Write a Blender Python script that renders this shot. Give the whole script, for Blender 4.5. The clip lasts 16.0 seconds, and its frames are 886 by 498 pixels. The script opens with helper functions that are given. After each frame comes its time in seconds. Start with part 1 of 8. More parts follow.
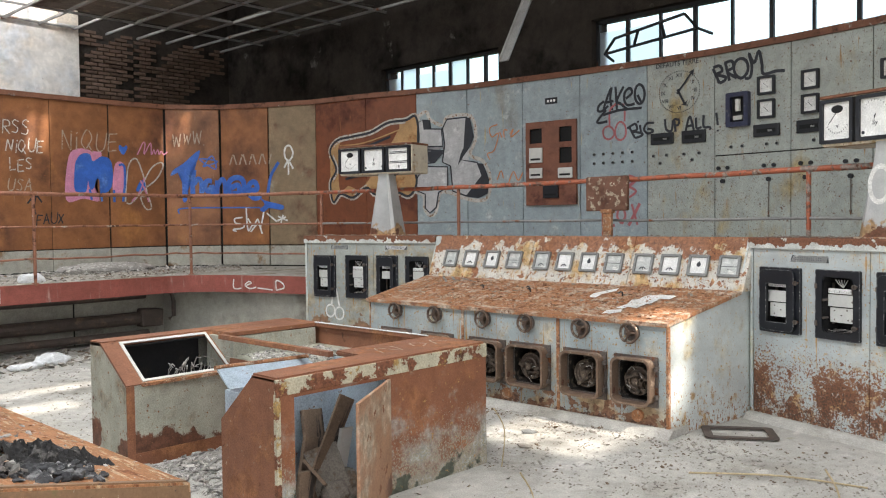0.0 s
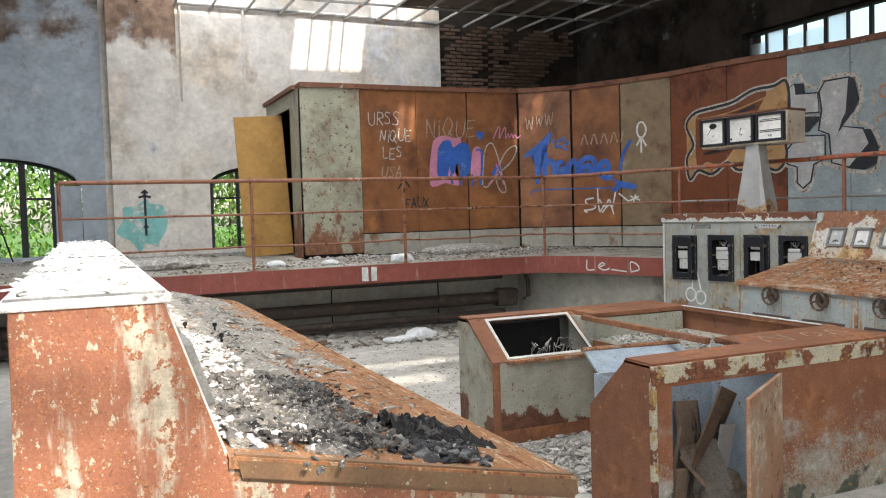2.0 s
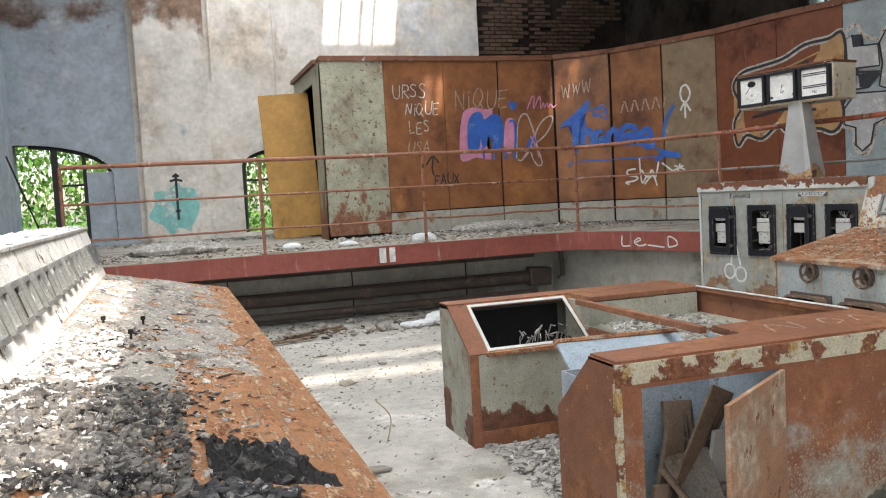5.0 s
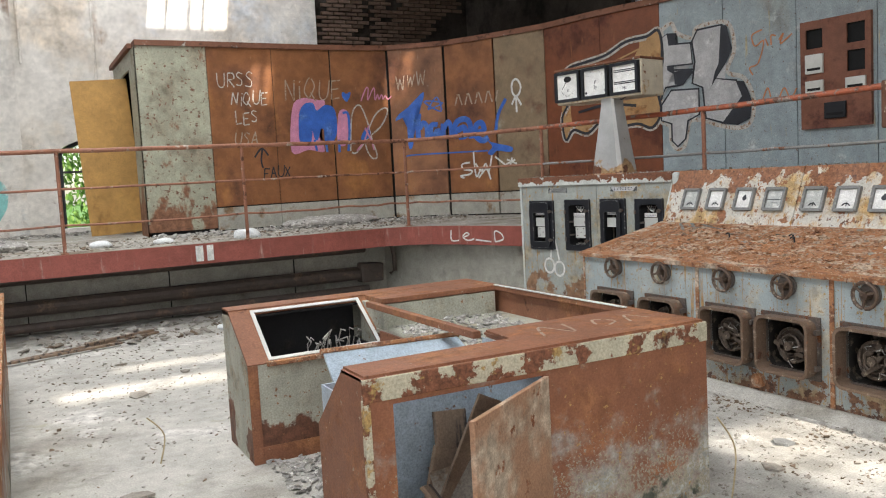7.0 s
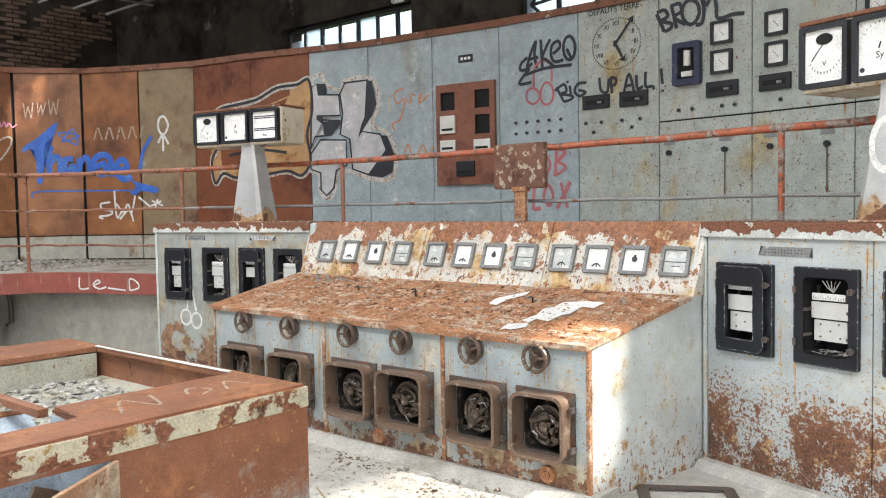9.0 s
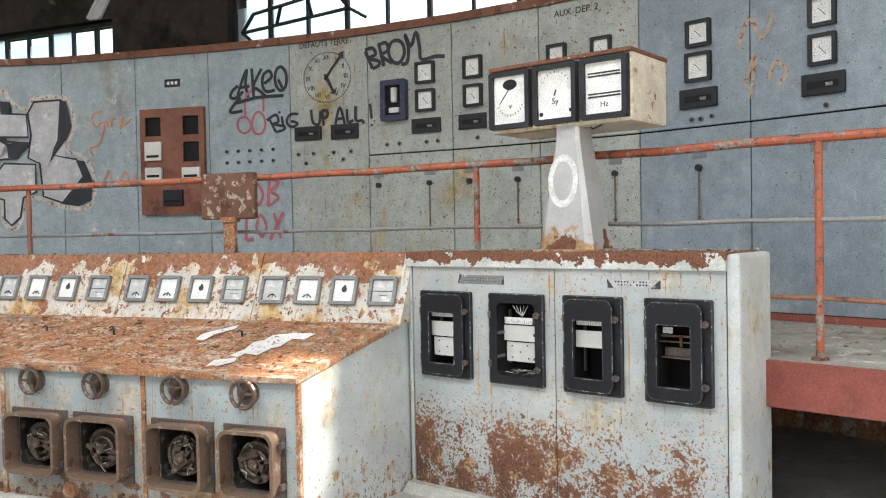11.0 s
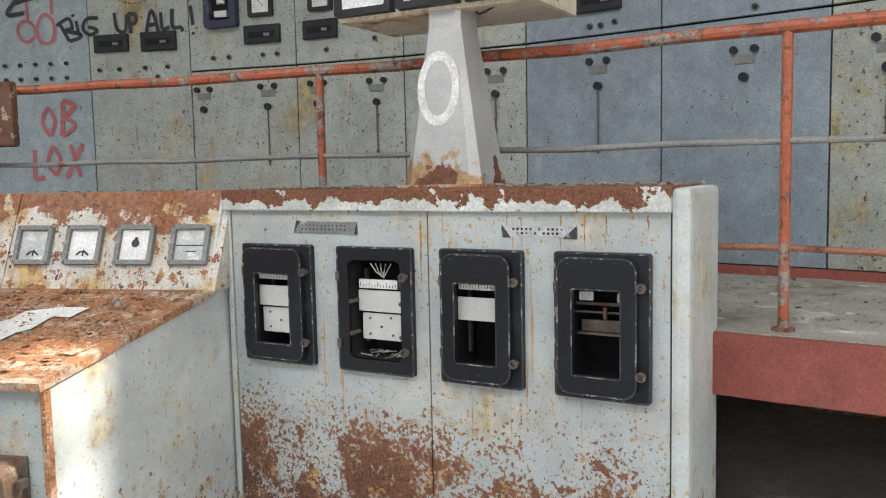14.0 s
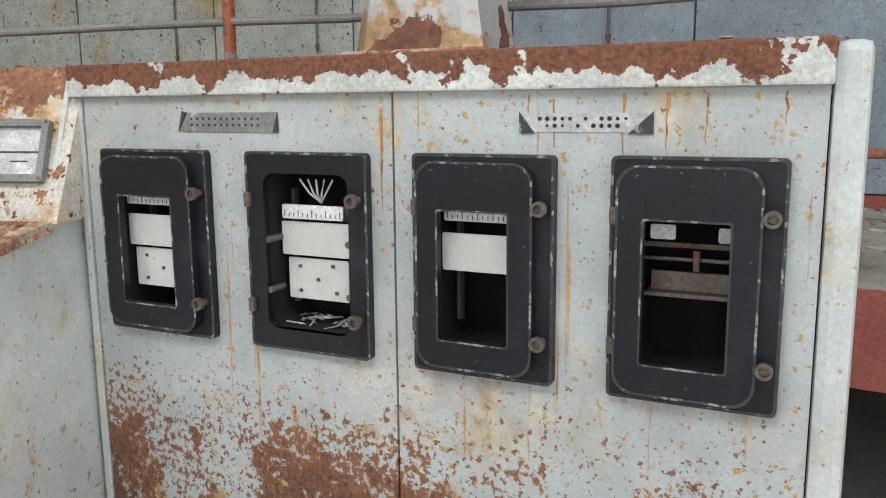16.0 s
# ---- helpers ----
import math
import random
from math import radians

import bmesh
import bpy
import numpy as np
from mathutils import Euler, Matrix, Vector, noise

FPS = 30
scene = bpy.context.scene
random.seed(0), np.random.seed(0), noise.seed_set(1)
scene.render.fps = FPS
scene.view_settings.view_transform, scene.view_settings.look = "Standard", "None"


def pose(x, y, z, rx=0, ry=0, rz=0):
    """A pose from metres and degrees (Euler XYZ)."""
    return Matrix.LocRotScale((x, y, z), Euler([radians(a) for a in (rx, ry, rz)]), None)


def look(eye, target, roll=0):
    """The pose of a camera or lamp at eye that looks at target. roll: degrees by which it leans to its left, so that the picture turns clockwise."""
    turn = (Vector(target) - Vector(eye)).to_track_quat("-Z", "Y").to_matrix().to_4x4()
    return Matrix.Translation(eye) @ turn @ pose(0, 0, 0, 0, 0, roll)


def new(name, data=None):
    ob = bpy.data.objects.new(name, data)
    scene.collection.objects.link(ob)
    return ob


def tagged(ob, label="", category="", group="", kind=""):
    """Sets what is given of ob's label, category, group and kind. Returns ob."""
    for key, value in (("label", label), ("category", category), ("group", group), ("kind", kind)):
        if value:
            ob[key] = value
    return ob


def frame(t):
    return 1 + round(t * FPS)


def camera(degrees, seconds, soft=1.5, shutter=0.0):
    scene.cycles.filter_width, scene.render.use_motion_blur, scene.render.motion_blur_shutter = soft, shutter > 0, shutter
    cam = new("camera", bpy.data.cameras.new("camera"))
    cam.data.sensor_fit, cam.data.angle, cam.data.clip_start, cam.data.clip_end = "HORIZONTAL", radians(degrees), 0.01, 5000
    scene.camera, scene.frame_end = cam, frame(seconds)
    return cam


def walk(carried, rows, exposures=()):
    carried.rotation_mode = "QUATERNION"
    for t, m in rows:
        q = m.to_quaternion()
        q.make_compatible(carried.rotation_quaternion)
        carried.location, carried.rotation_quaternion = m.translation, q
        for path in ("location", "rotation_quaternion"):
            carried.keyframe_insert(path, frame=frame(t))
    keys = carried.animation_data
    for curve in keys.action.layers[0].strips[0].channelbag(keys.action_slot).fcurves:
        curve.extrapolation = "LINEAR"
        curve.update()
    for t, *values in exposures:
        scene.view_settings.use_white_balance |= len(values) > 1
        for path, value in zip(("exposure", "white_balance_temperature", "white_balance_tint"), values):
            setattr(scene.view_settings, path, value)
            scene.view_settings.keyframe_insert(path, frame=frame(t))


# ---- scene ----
cam = camera(56.0, 16.0, soft=1.1)
PATH = [
    (0, (1.616, 0.106, 1.567), (3.066, 1.481, 1.498), -0.7),
    (0.5, (1.632, 0.218, 1.564), (2.947, 1.722, 1.483), -0.9),
    (1, (1.620, 0.325, 1.562), (2.803, 1.935, 1.472), -1.1),
    (1.5, (1.614, 0.411, 1.541), (2.645, 2.122, 1.451), -1.4),
    (2, (1.694, 0.481, 1.512), (2.484, 2.316, 1.422), -1.7),
    (2.5, (1.871, 0.491, 1.509), (2.533, 2.375, 1.415), -1.5),
    (3, (2.051, 0.492, 1.489), (2.677, 2.389, 1.384), -0.7),
    (3.5, (2.154, 0.598, 1.475), (2.797, 2.488, 1.367), -0.4),
    (4, (2.260, 0.767, 1.469), (2.911, 2.655, 1.356), -3),
    (6.3, (2.800, 0.852, 1.454), (3.410, 2.746, 1.252), -2.7),
    (6.5, (2.860, 0.915, 1.445), (3.596, 2.763, 1.240), -2.6),
    (7, (3.001, 0.901, 1.467), (3.919, 2.670, 1.294), -3.1),
    (7.5, (3.193, 0.862, 1.477), (4.148, 2.611, 1.317), -2.6),
    (8, (3.302, 0.851, 1.493), (4.445, 2.484, 1.340), -2),
    (8.5, (3.360, 0.888, 1.513), (4.698, 2.369, 1.393), -1.5),
    (9, (3.404, 0.889, 1.517), (4.924, 2.184, 1.415), -1),
    (9.5, (3.422, 0.844, 1.524), (5.070, 1.975, 1.452), -0.8),
    (10, (3.422, 0.810, 1.532), (5.145, 1.823, 1.478), -0.7),
    (12.3, (3.744, 0.926, 1.476), (5.690, 1.385, 1.404), -1.7),
    (12.5, (3.863, 0.935, 1.468), (5.809, 1.387, 1.388), -1.7),
    (13, (4.081, 0.974, 1.474), (6.026, 1.418, 1.342), -1.5),
    (13.5, (4.372, 1.107, 1.475), (6.320, 1.531, 1.313), -1.2),
    (14, (4.673, 1.184, 1.465), (6.622, 1.598, 1.280), -1.2),
    (14.5, (5.015, 1.223, 1.461), (6.966, 1.611, 1.260), -1),
    (15, (5.332, 1.337, 1.444), (7.279, 1.694, 1.162), -1.3),
    (15.5, (5.569, 1.438, 1.333), (7.514, 1.763, 1.000), -1.1),
    (16, (5.809, 1.496, 1.288), (7.759, 1.779, 0.950), -0.5),
]
walk(cam, [(t, look(eye, target, roll)) for t, eye, target, roll in PATH],
     exposures=[(t, e, 6750, 13) for t, e in ((0, 0.78), (0.5, 0.76), (1.0, 0.42), (1.5, 0.4), (2, 0.5), (4, 0.54), (7, 0.64), (8.0, 0.72), (8.5, 1.04), (9.2, 1.2), (10.2, 1.16), (12.3, 0.92), (14, 0.80), (15, 0.84), (16, 0.94))])

# ---- light ----
world = bpy.data.worlds.new("world")
scene.world = world
world.use_nodes = True
wn, wl = world.node_tree.nodes, world.node_tree.links
sky = wn.new("ShaderNodeTexSky")
sky.sky_type, sky.sun_disc = "NISHITA", False
sky.sun_elevation, sky.sun_rotation = radians(46), radians(172)
wl.new(sky.outputs[0], wn["Background"].inputs[0])
wn["Background"].inputs[1].default_value = 0.15
SUN_WAY = Vector((-0.10, 0.70, -0.72)).normalized()
sun = new("sun", bpy.data.lights.new("sun", "SUN"))
sun.data.energy, sun.data.angle, sun.data.color = 5.0, radians(1.3), (1.0, 0.95, 0.86)
sun.matrix_world = look((0, 0, 20), Vector((0, 0, 20)) + SUN_WAY)


def window_light(name, m, w, h, power, color=(0.92, 0.97, 1.0)):
    lamp = new(name, bpy.data.lights.new(name, "AREA"))
    lamp.data.shape, lamp.data.size, lamp.data.size_y = "RECTANGLE", w, h
    lamp.data.energy, lamp.data.color = power, color
    lamp.matrix_world = m
    return lamp


# ---- materials ----
def socket(nt, node, key, value):
    if isinstance(value, bpy.types.NodeSocket):
        nt.links.new(value, node.inputs[key])
    else:
        node.inputs[key].default_value = value


def rgba(c):
    return (c[0], c[1], c[2], 1.0)


def worn(name, base, layers=(), rough=0.6, metal=0.0, bump=0.25, bump_scale=40.0, tone=0.12, tone_scale=3.0, spec=0.4, jitter=0.0, grain=0.30, grain_scale=110.0):
    """A surface of one base colour under worn layers: (colour, scale, low, high, stretch, height_from, height_to, patch_scale)."""
    m = bpy.data.materials.new(name)
    m.use_nodes = True
    nt = m.node_tree
    n, b = nt.nodes, nt.nodes["Principled BSDF"]
    co = n.new("ShaderNodeTexCoord").outputs["Object"]

    def noise_of(scale, stretch=(1, 1, 1), seed=0.0, detail=8.0):
        mp = n.new("ShaderNodeMapping")
        mp.inputs["Scale"].default_value = stretch
        mp.inputs["Location"].default_value = (seed, seed * 1.7, seed * 0.6)
        nt.links.new(co, mp.inputs["Vector"])
        t = n.new("ShaderNodeTexNoise")
        t.inputs["Scale"].default_value, t.inputs["Detail"].default_value, t.inputs["Roughness"].default_value = scale, detail, 0.62
        nt.links.new(mp.outputs[0], t.inputs["Vector"])
        return t.outputs["Fac"]

    def ramp(value, lo, hi):
        r = n.new("ShaderNodeMapRange")
        r.interpolation_type = "SMOOTHSTEP"
        socket(nt, r, "Value", value)
        r.inputs["From Min"].default_value, r.inputs["From Max"].default_value = lo, hi
        return r.outputs[0]

    def mix(fac, a, c, mode="MIX"):
        x = n.new("ShaderNodeMix")
        x.data_type, x.blend_type = "RGBA", mode
        socket(nt, x, 0, fac)
        socket(nt, x, 6, a)
        socket(nt, x, 7, c)
        return x.outputs[2]

    col = mix(ramp(noise_of(tone_scale, seed=3.1), 0.3, 0.7), rgba([v * (1 - tone) for v in base]), rgba([min(1, v * (1 + tone)) for v in base]))
    rough_in, high = rough, None
    for k, layer in enumerate(layers):
        c, scale, lo, hi = layer[:4]
        stretch = layer[4] if len(layer) > 4 else (1, 1, 1)
        value = noise_of(scale, stretch, 7.3 * (k + 1))
        if len(layer) > 5:
            sep = n.new("ShaderNodeSeparateXYZ")
            nt.links.new(co, sep.inputs[0])
            grow = n.new("ShaderNodeMath")
            grow.operation = "MULTIPLY"
            nt.links.new(ramp(sep.outputs["Z"], layer[5], layer[6]), grow.inputs[0])
            grow.inputs[1].default_value = 0.24
            if len(layer) > 7:
                spread = n.new("ShaderNodeMapRange")
                nt.links.new(noise_of(layer[7], seed=5.0, detail=2.0), spread.inputs["Value"])
                spread.inputs["From Min"].default_value, spread.inputs["From Max"].default_value = 0.38, 0.62
                spread.inputs["To Min"].default_value, spread.inputs["To Max"].default_value = 0.08, 0.29
                nt.links.new(spread.outputs[0], grow.inputs[1])
            add = n.new("ShaderNodeMath")
            add.operation = "ADD"
            nt.links.new(value, add.inputs[0])
            nt.links.new(grow.outputs[0], add.inputs[1])
            value = add.outputs[0]
        fac = ramp(value, lo, hi)
        tint = mix(ramp(noise_of(scale * 5, seed=k + 0.5), 0.3, 0.7), rgba([v * 0.62 for v in c]), rgba([min(1, v * 1.3) for v in c]))
        col = mix(fac, col, tint)
        high = fac if high is None else high
    if jitter:
        info = n.new("ShaderNodeObjectInfo")
        col = mix(jitter, col, mix(info.outputs["Random"], rgba([v * 0.6 for v in base]), rgba([min(1, v * 1.4) for v in base])))
    # fine grain and grime over everything
    for size, seed, deep in ((grain_scale, 21.0, grain), (grain_scale / 9, 33.0, grain * 0.5)):
        shade = n.new("ShaderNodeMapRange")
        nt.links.new(noise_of(size, seed=seed, detail=4.0), shade.inputs["Value"])
        shade.inputs["From Min"].default_value, shade.inputs["From Max"].default_value = 0.30, 0.70
        shade.inputs["To Min"].default_value, shade.inputs["To Max"].default_value = 1 - deep, 1 + deep * 0.6
        vm = n.new("ShaderNodeVectorMath")
        vm.operation = "SCALE"
        nt.links.new(col, vm.inputs[0])
        nt.links.new(shade.outputs[0], vm.inputs["Scale"])
        col = vm.outputs[0]
    nt.links.new(col, b.inputs["Base Color"])
    fine = noise_of(bump_scale, seed=9.0)
    if high is not None:
        x = n.new("ShaderNodeMath")
        x.operation = "ADD"
        nt.links.new(fine, x.inputs[0])
        nt.links.new(high, x.inputs[1])
        fine = x.outputs[0]
        rr = n.new("ShaderNodeMapRange")
        nt.links.new(high, rr.inputs["Value"])
        rr.inputs["To Min"].default_value, rr.inputs["To Max"].default_value = rough, min(1.0, rough + 0.3)
        nt.links.new(rr.outputs[0], b.inputs["Roughness"])
    else:
        b.inputs["Roughness"].default_value = rough_in
    bp = n.new("ShaderNodeBump")
    bp.inputs["Strength"].default_value, bp.inputs["Distance"].default_value = bump, 0.006
    nt.links.new(fine, bp.inputs["Height"])
    nt.links.new(bp.outputs[0], b.inputs["Normal"])
    b.inputs["Metallic"].default_value, b.inputs["Specular IOR Level"].default_value = metal, spec
    return m


RUST, DARK_RUST, OCHRE = (0.24, 0.085, 0.032), (0.10, 0.038, 0.02), (0.42, 0.24, 0.085)
V = (6, 6, 0.7)
pale_paint = worn("pale_blue_grey_paint", (0.415, 0.455, 0.455), [((0.50, 0.46, 0.36), 2.5, 0.52, 0.74), ((0.48, 0.36, 0.19), 7, 0.58, 0.74, (1, 1, 0.5)), ((0.45, 0.28, 0.10), 42, 0.60, 0.66), ((0.25, 0.12, 0.06), 62, 0.655, 0.675), ((0.46, 0.27, 0.10), 3.5, 0.62, 0.68, (12, 12, 0.3)), ((0.43, 0.27, 0.13), 10, 0.64, 0.80, (1, 1, 0.8), 0.75, 0.1, 2.4), ((0.24, 0.11, 0.055), 60, 0.665, 0.70, (1, 1, 1), 0.80, 0.20, 2.4), ((0.19, 0.085, 0.048), 20, 0.69, 0.73, (1, 1, 1), 0.68, 0.18, 2.4), ((0.10, 0.052, 0.035), 70, 0.70, 0.75, (1, 1, 1), 0.6, 0.1, 2.4), ((0.36, 0.31, 0.25), 50, 0.76, 0.80, (1, 1, 1), 0.45, -0.05, 2.4)], rough=0.45, bump=0.3, grain=0.12)
desk_front_paint = worn("pale_desk_front_paint", (0.36, 0.415, 0.42), [((0.46, 0.41, 0.31), 3, 0.50, 0.70), ((0.40, 0.27, 0.12), 38, 0.585, 0.64), ((0.28, 0.13, 0.06), 50, 0.63, 0.66), ((0.43, 0.25, 0.09), 4, 0.585, 0.66, (10, 10, 0.35)), ((0.42, 0.31, 0.19), 5, 0.64, 0.76, (1, 1, 0.8), 0.45, 0.0), ((0.24, 0.125, 0.075), 9, 0.675, 0.70, (1, 1, 1), 0.36, 0.0), ((0.13, 0.07, 0.05), 16, 0.72, 0.75, (1, 1, 1), 0.25, 0.0), ((0.40, 0.37, 0.32), 20, 0.72, 0.77, (1, 1, 1), 0.2, -0.05)], rough=0.45, bump=0.35, grain=0.16)
dull_paint = worn("dull_grey_cabinet_paint", (0.34, 0.36, 0.335), [((0.36, 0.30, 0.20), 3, 0.48, 0.64), ((0.40, 0.25, 0.10), 30, 0.60, 0.64), ((0.40, 0.22, 0.08), 4, 0.60, 0.66, (10, 10, 0.4)), ((0.27, 0.15, 0.085), 3.5, 0.66, 0.70, (1, 1, 1), 0.68, 0.2), ((0.12, 0.06, 0.04), 14, 0.70, 0.74, (1, 1, 1), 0.5, 0.0)], rough=0.5, bump=0.35)
# lighter copy of the pale paint: sunlight on the sides is in the colour
pale_side = worn("sun_lightened_side_paint", (0.52, 0.56, 0.55), [((0.52, 0.45, 0.30), 4, 0.50, 0.72), ((0.47, 0.33, 0.15), 40, 0.60, 0.67, (1, 1, 0.8)), ((0.42, 0.27, 0.13), 9, 0.66, 0.75, (1, 1, 0.6), 0.8, -0.4), ((0.28, 0.14, 0.07), 44, 0.67, 0.70, (1, 1, 0.8), 0.6, -0.5)], rough=0.5, bump=0.25, grain=0.12)
gauge_paint = worn("rusting_cream_paint", (0.58, 0.56, 0.50), [((0.50, 0.34, 0.16), 3.5, 0.48, 0.62), ((0.44, 0.24, 0.09), 5, 0.57, 0.64, (7, 7, 0.5)), ((0.27, 0.11, 0.05), 7, 0.59, 0.62, (1, 1, 1), 1.10, 1.48), ((0.30, 0.13, 0.06), 15, 0.585, 0.60), ((0.12, 0.05, 0.03), 34, 0.60, 0.63)], rough=0.5, bump=0.5)
cap_paint = worn("rust_bitten_cap_paint", (0.56, 0.58, 0.55), [((0.19, 0.08, 0.045), 14, 0.605, 0.618, (1, 1, 1), 1.325, 1.388), (DARK_RUST, 18, 0.62, 0.70)], rough=0.55, bump=0.5)
rust_top = worn("flaking_rust", (0.39, 0.175, 0.08), [((0.24, 0.11, 0.065), 7, 0.55, 0.63), ((0.54, 0.43, 0.33), 6, 0.50, 0.60, (0.5, 2.0, 1)), ((0.24, 0.12, 0.075), 34, 0.56, 0.61), ((0.52, 0.35, 0.23), 50, 0.56, 0.61)], rough=0.75, bump=0.8, bump_scale=60)
desk_rust = worn("dark_rusted_steel", (0.245, 0.102, 0.055), [((0.34, 0.15, 0.07), 3, 0.48, 0.68), ((0.42, 0.33, 0.24), 26, 0.64, 0.70), (DARK_RUST, 12, 0.62, 0.72)], rough=0.62, bump=0.35)
desk_skin = worn("rust_over_grey_paint", (0.25, 0.10, 0.052), [((0.33, 0.14, 0.065), 3, 0.48, 0.68), ((0.40, 0.40, 0.365), 5, 0.56, 0.80, (1, 1, 1), 0.64, 0.0), ((0.36, 0.32, 0.24), 90, 0.68, 0.76, (1, 1, 1), 0.66, 0.0), ((0.085, 0.095, 0.07), 5, 0.72, 0.78, (1, 1, 1), 0.30, 0.0), ((0.42, 0.24, 0.09), 34, 0.62, 0.68)], rough=0.6, bump=0.4, grain=0.2)
desk_chip = worn("chipped_cream_edge_paint", (0.50, 0.46, 0.34), [((0.22, 0.09, 0.05), 9, 0.49, 0.52), ((0.42, 0.27, 0.10), 14, 0.55, 0.62), (DARK_RUST, 5, 0.60, 0.68)], rough=0.6, bump=0.5)
desk_grey = worn("old_grey_green_paint", (0.40, 0.40, 0.33), [((0.34, 0.30, 0.22), 4, 0.50, 0.68), ((0.15, 0.065, 0.038), 3.2, 0.66, 0.70, (1, 1, 1), 0.42, 0.05), ((0.28, 0.14, 0.07), 30, 0.62, 0.66)], rough=0.6, bump=0.3)
blue_lining = worn("pale_blue_lining_paint", (0.40, 0.48, 0.545), [((0.34, 0.34, 0.32), 4, 0.56, 0.76), ((0.25, 0.13, 0.08), 14, 0.64, 0.70)], rough=0.4, bump=0.1)
end_paint = worn("blistered_red_brown_paint", (0.31, 0.122, 0.068), [((0.42, 0.21, 0.11), 2.5, 0.50, 0.66), ((0.50, 0.43, 0.32), 30, 0.60, 0.62, (1, 1, 0.5)), ((0.52, 0.45, 0.34), 4, 0.52, 0.60, (2.2, 2.2, 0.35)), ((0.35, 0.14, 0.07), 38, 0.54, 0.57), ((0.50, 0.42, 0.30), 95, 0.62, 0.64), ((0.20, 0.085, 0.05), 45, 0.63, 0.66), ((0.22, 0.085, 0.05), 4, 0.70, 0.84, (1, 1, 1), 0.75, 0.1)], rough=0.5, bump=0.6, grain=0.18)
brown_panel = worn("brown_stained_steel_panel", (0.26, 0.108, 0.046), [((0.13, 0.05, 0.026), 1.4, 0.50, 0.72), ((0.44, 0.19, 0.06), 1.1, 0.54, 0.72, (1, 1, 0.6)), ((0.36, 0.23, 0.14), 8, 0.62, 0.78, V), (RUST, 30, 0.66, 0.70)], rough=0.36, bump=0.10, tone=0.25, grain=0.16)
olive_panel = worn("olive_brown_steel_panel", (0.25, 0.18, 0.11), [((0.16, 0.08, 0.05), 1.6, 0.48, 0.68), ((0.40, 0.38, 0.30), 1.3, 0.56, 0.74)], rough=0.5, bump=0.12)
red_panel = worn("dark_red_rusted_panel", (0.19, 0.058, 0.023), [((0.11, 0.035, 0.02), 1.5, 0.48, 0.66), ((0.26, 0.10, 0.04), 3, 0.60, 0.74, V)], rough=0.55, bump=0.2)
grey_panel = worn("blue_grey_switchboard_paint", (0.32, 0.38, 0.405), [((0.30, 0.30, 0.26), 1.2, 0.56, 0.74, (1, 1, 0.5)), ((0.18, 0.10, 0.07), 36, 0.64, 0.66), ((0.42, 0.36, 0.22), 3, 0.62, 0.74, V), ((0.48, 0.52, 0.52), 5, 0.58, 0.72)], rough=0.45, bump=0.1)
speck_panel = worn("rust_specked_grey_panel", (0.37, 0.40, 0.37), [((0.40, 0.31, 0.15), 2.2, 0.54, 0.72, (1, 1, 0.5)), ((0.16, 0.085, 0.055), 30, 0.625, 0.645), ((0.19, 0.10, 0.06), 55, 0.62, 0.64), ((0.36, 0.20, 0.08), 5, 0.63, 0.70, (8, 8, 0.5))], rough=0.5, bump=0.2)
green_panel = worn("grey_green_panel_paint", (0.38, 0.38, 0.29), [((0.26, 0.23, 0.17), 1.4, 0.50, 0.70), ((0.18, 0.09, 0.055), 20, 0.60, 0.63), ((0.24, 0.11, 0.06), 3, 0.60, 0.68, (1, 1, 0.6), 1.9, 0.9)], rough=0.5, bump=0.15)
lichen_panel = worn("lichen_stained_grey_panel", (0.36, 0.38, 0.35), [((0.38, 0.33, 0.19), 5, 0.74, 0.88, (1, 1, 0.7), 3.0, 1.4), ((0.16, 0.085, 0.055), 30, 0.61, 0.63), ((0.44, 0.38, 0.18), 18, 0.63, 0.67)], rough=0.55, bump=0.2)
slate_panel = worn("slate_blue_panel_paint", (0.25, 0.30, 0.34), [((0.33, 0.37, 0.38), 1.2, 0.54, 0.74), ((0.13, 0.08, 0.06), 40, 0.645, 0.665), ((0.40, 0.42, 0.42), 7, 0.62, 0.74, V)], rough=0.45, bump=0.08)
plinth_paint = worn("dusty_plinth_paint", (0.40, 0.39, 0.34), [((0.25, 0.16, 0.09), 3, 0.56, 0.68)], rough=0.7)
cap_rust = worn("rusty_cap_strip", (0.20, 0.085, 0.05), [((0.55, 0.55, 0.50), 5, 0.62, 0.68), (DARK_RUST, 6, 0.55, 0.66)], rough=0.7)
bakelite = worn("black_bakelite", (0.010, 0.0115, 0.016), [((0.028, 0.031, 0.038), 3, 0.52, 0.76), ((0.18, 0.18, 0.175), 75, 0.665, 0.71), ((0.10, 0.10, 0.098), 9, 0.66, 0.78)], rough=0.40, bump=0.2)
# near-black colour puts the shade into interiors; also for slots and joints
black_void = worn("painted_dark_openings", (0.010, 0.010, 0.011), [((0.025, 0.023, 0.02), 6, 0.55, 0.70)], rough=0.85)
dial = worn("white_dial_plate", (0.80, 0.80, 0.78), [((0.55, 0.50, 0.40), 6, 0.62, 0.76), ((0.35, 0.28, 0.20), 26, 0.70, 0.74)], rough=0.45, bump=0.08)
cream = worn("rust_stained_cream_housing", (0.66, 0.60, 0.48), [(OCHRE, 6, 0.56, 0.68), (RUST, 12, 0.63, 0.67)], rough=0.5, bump=0.25)
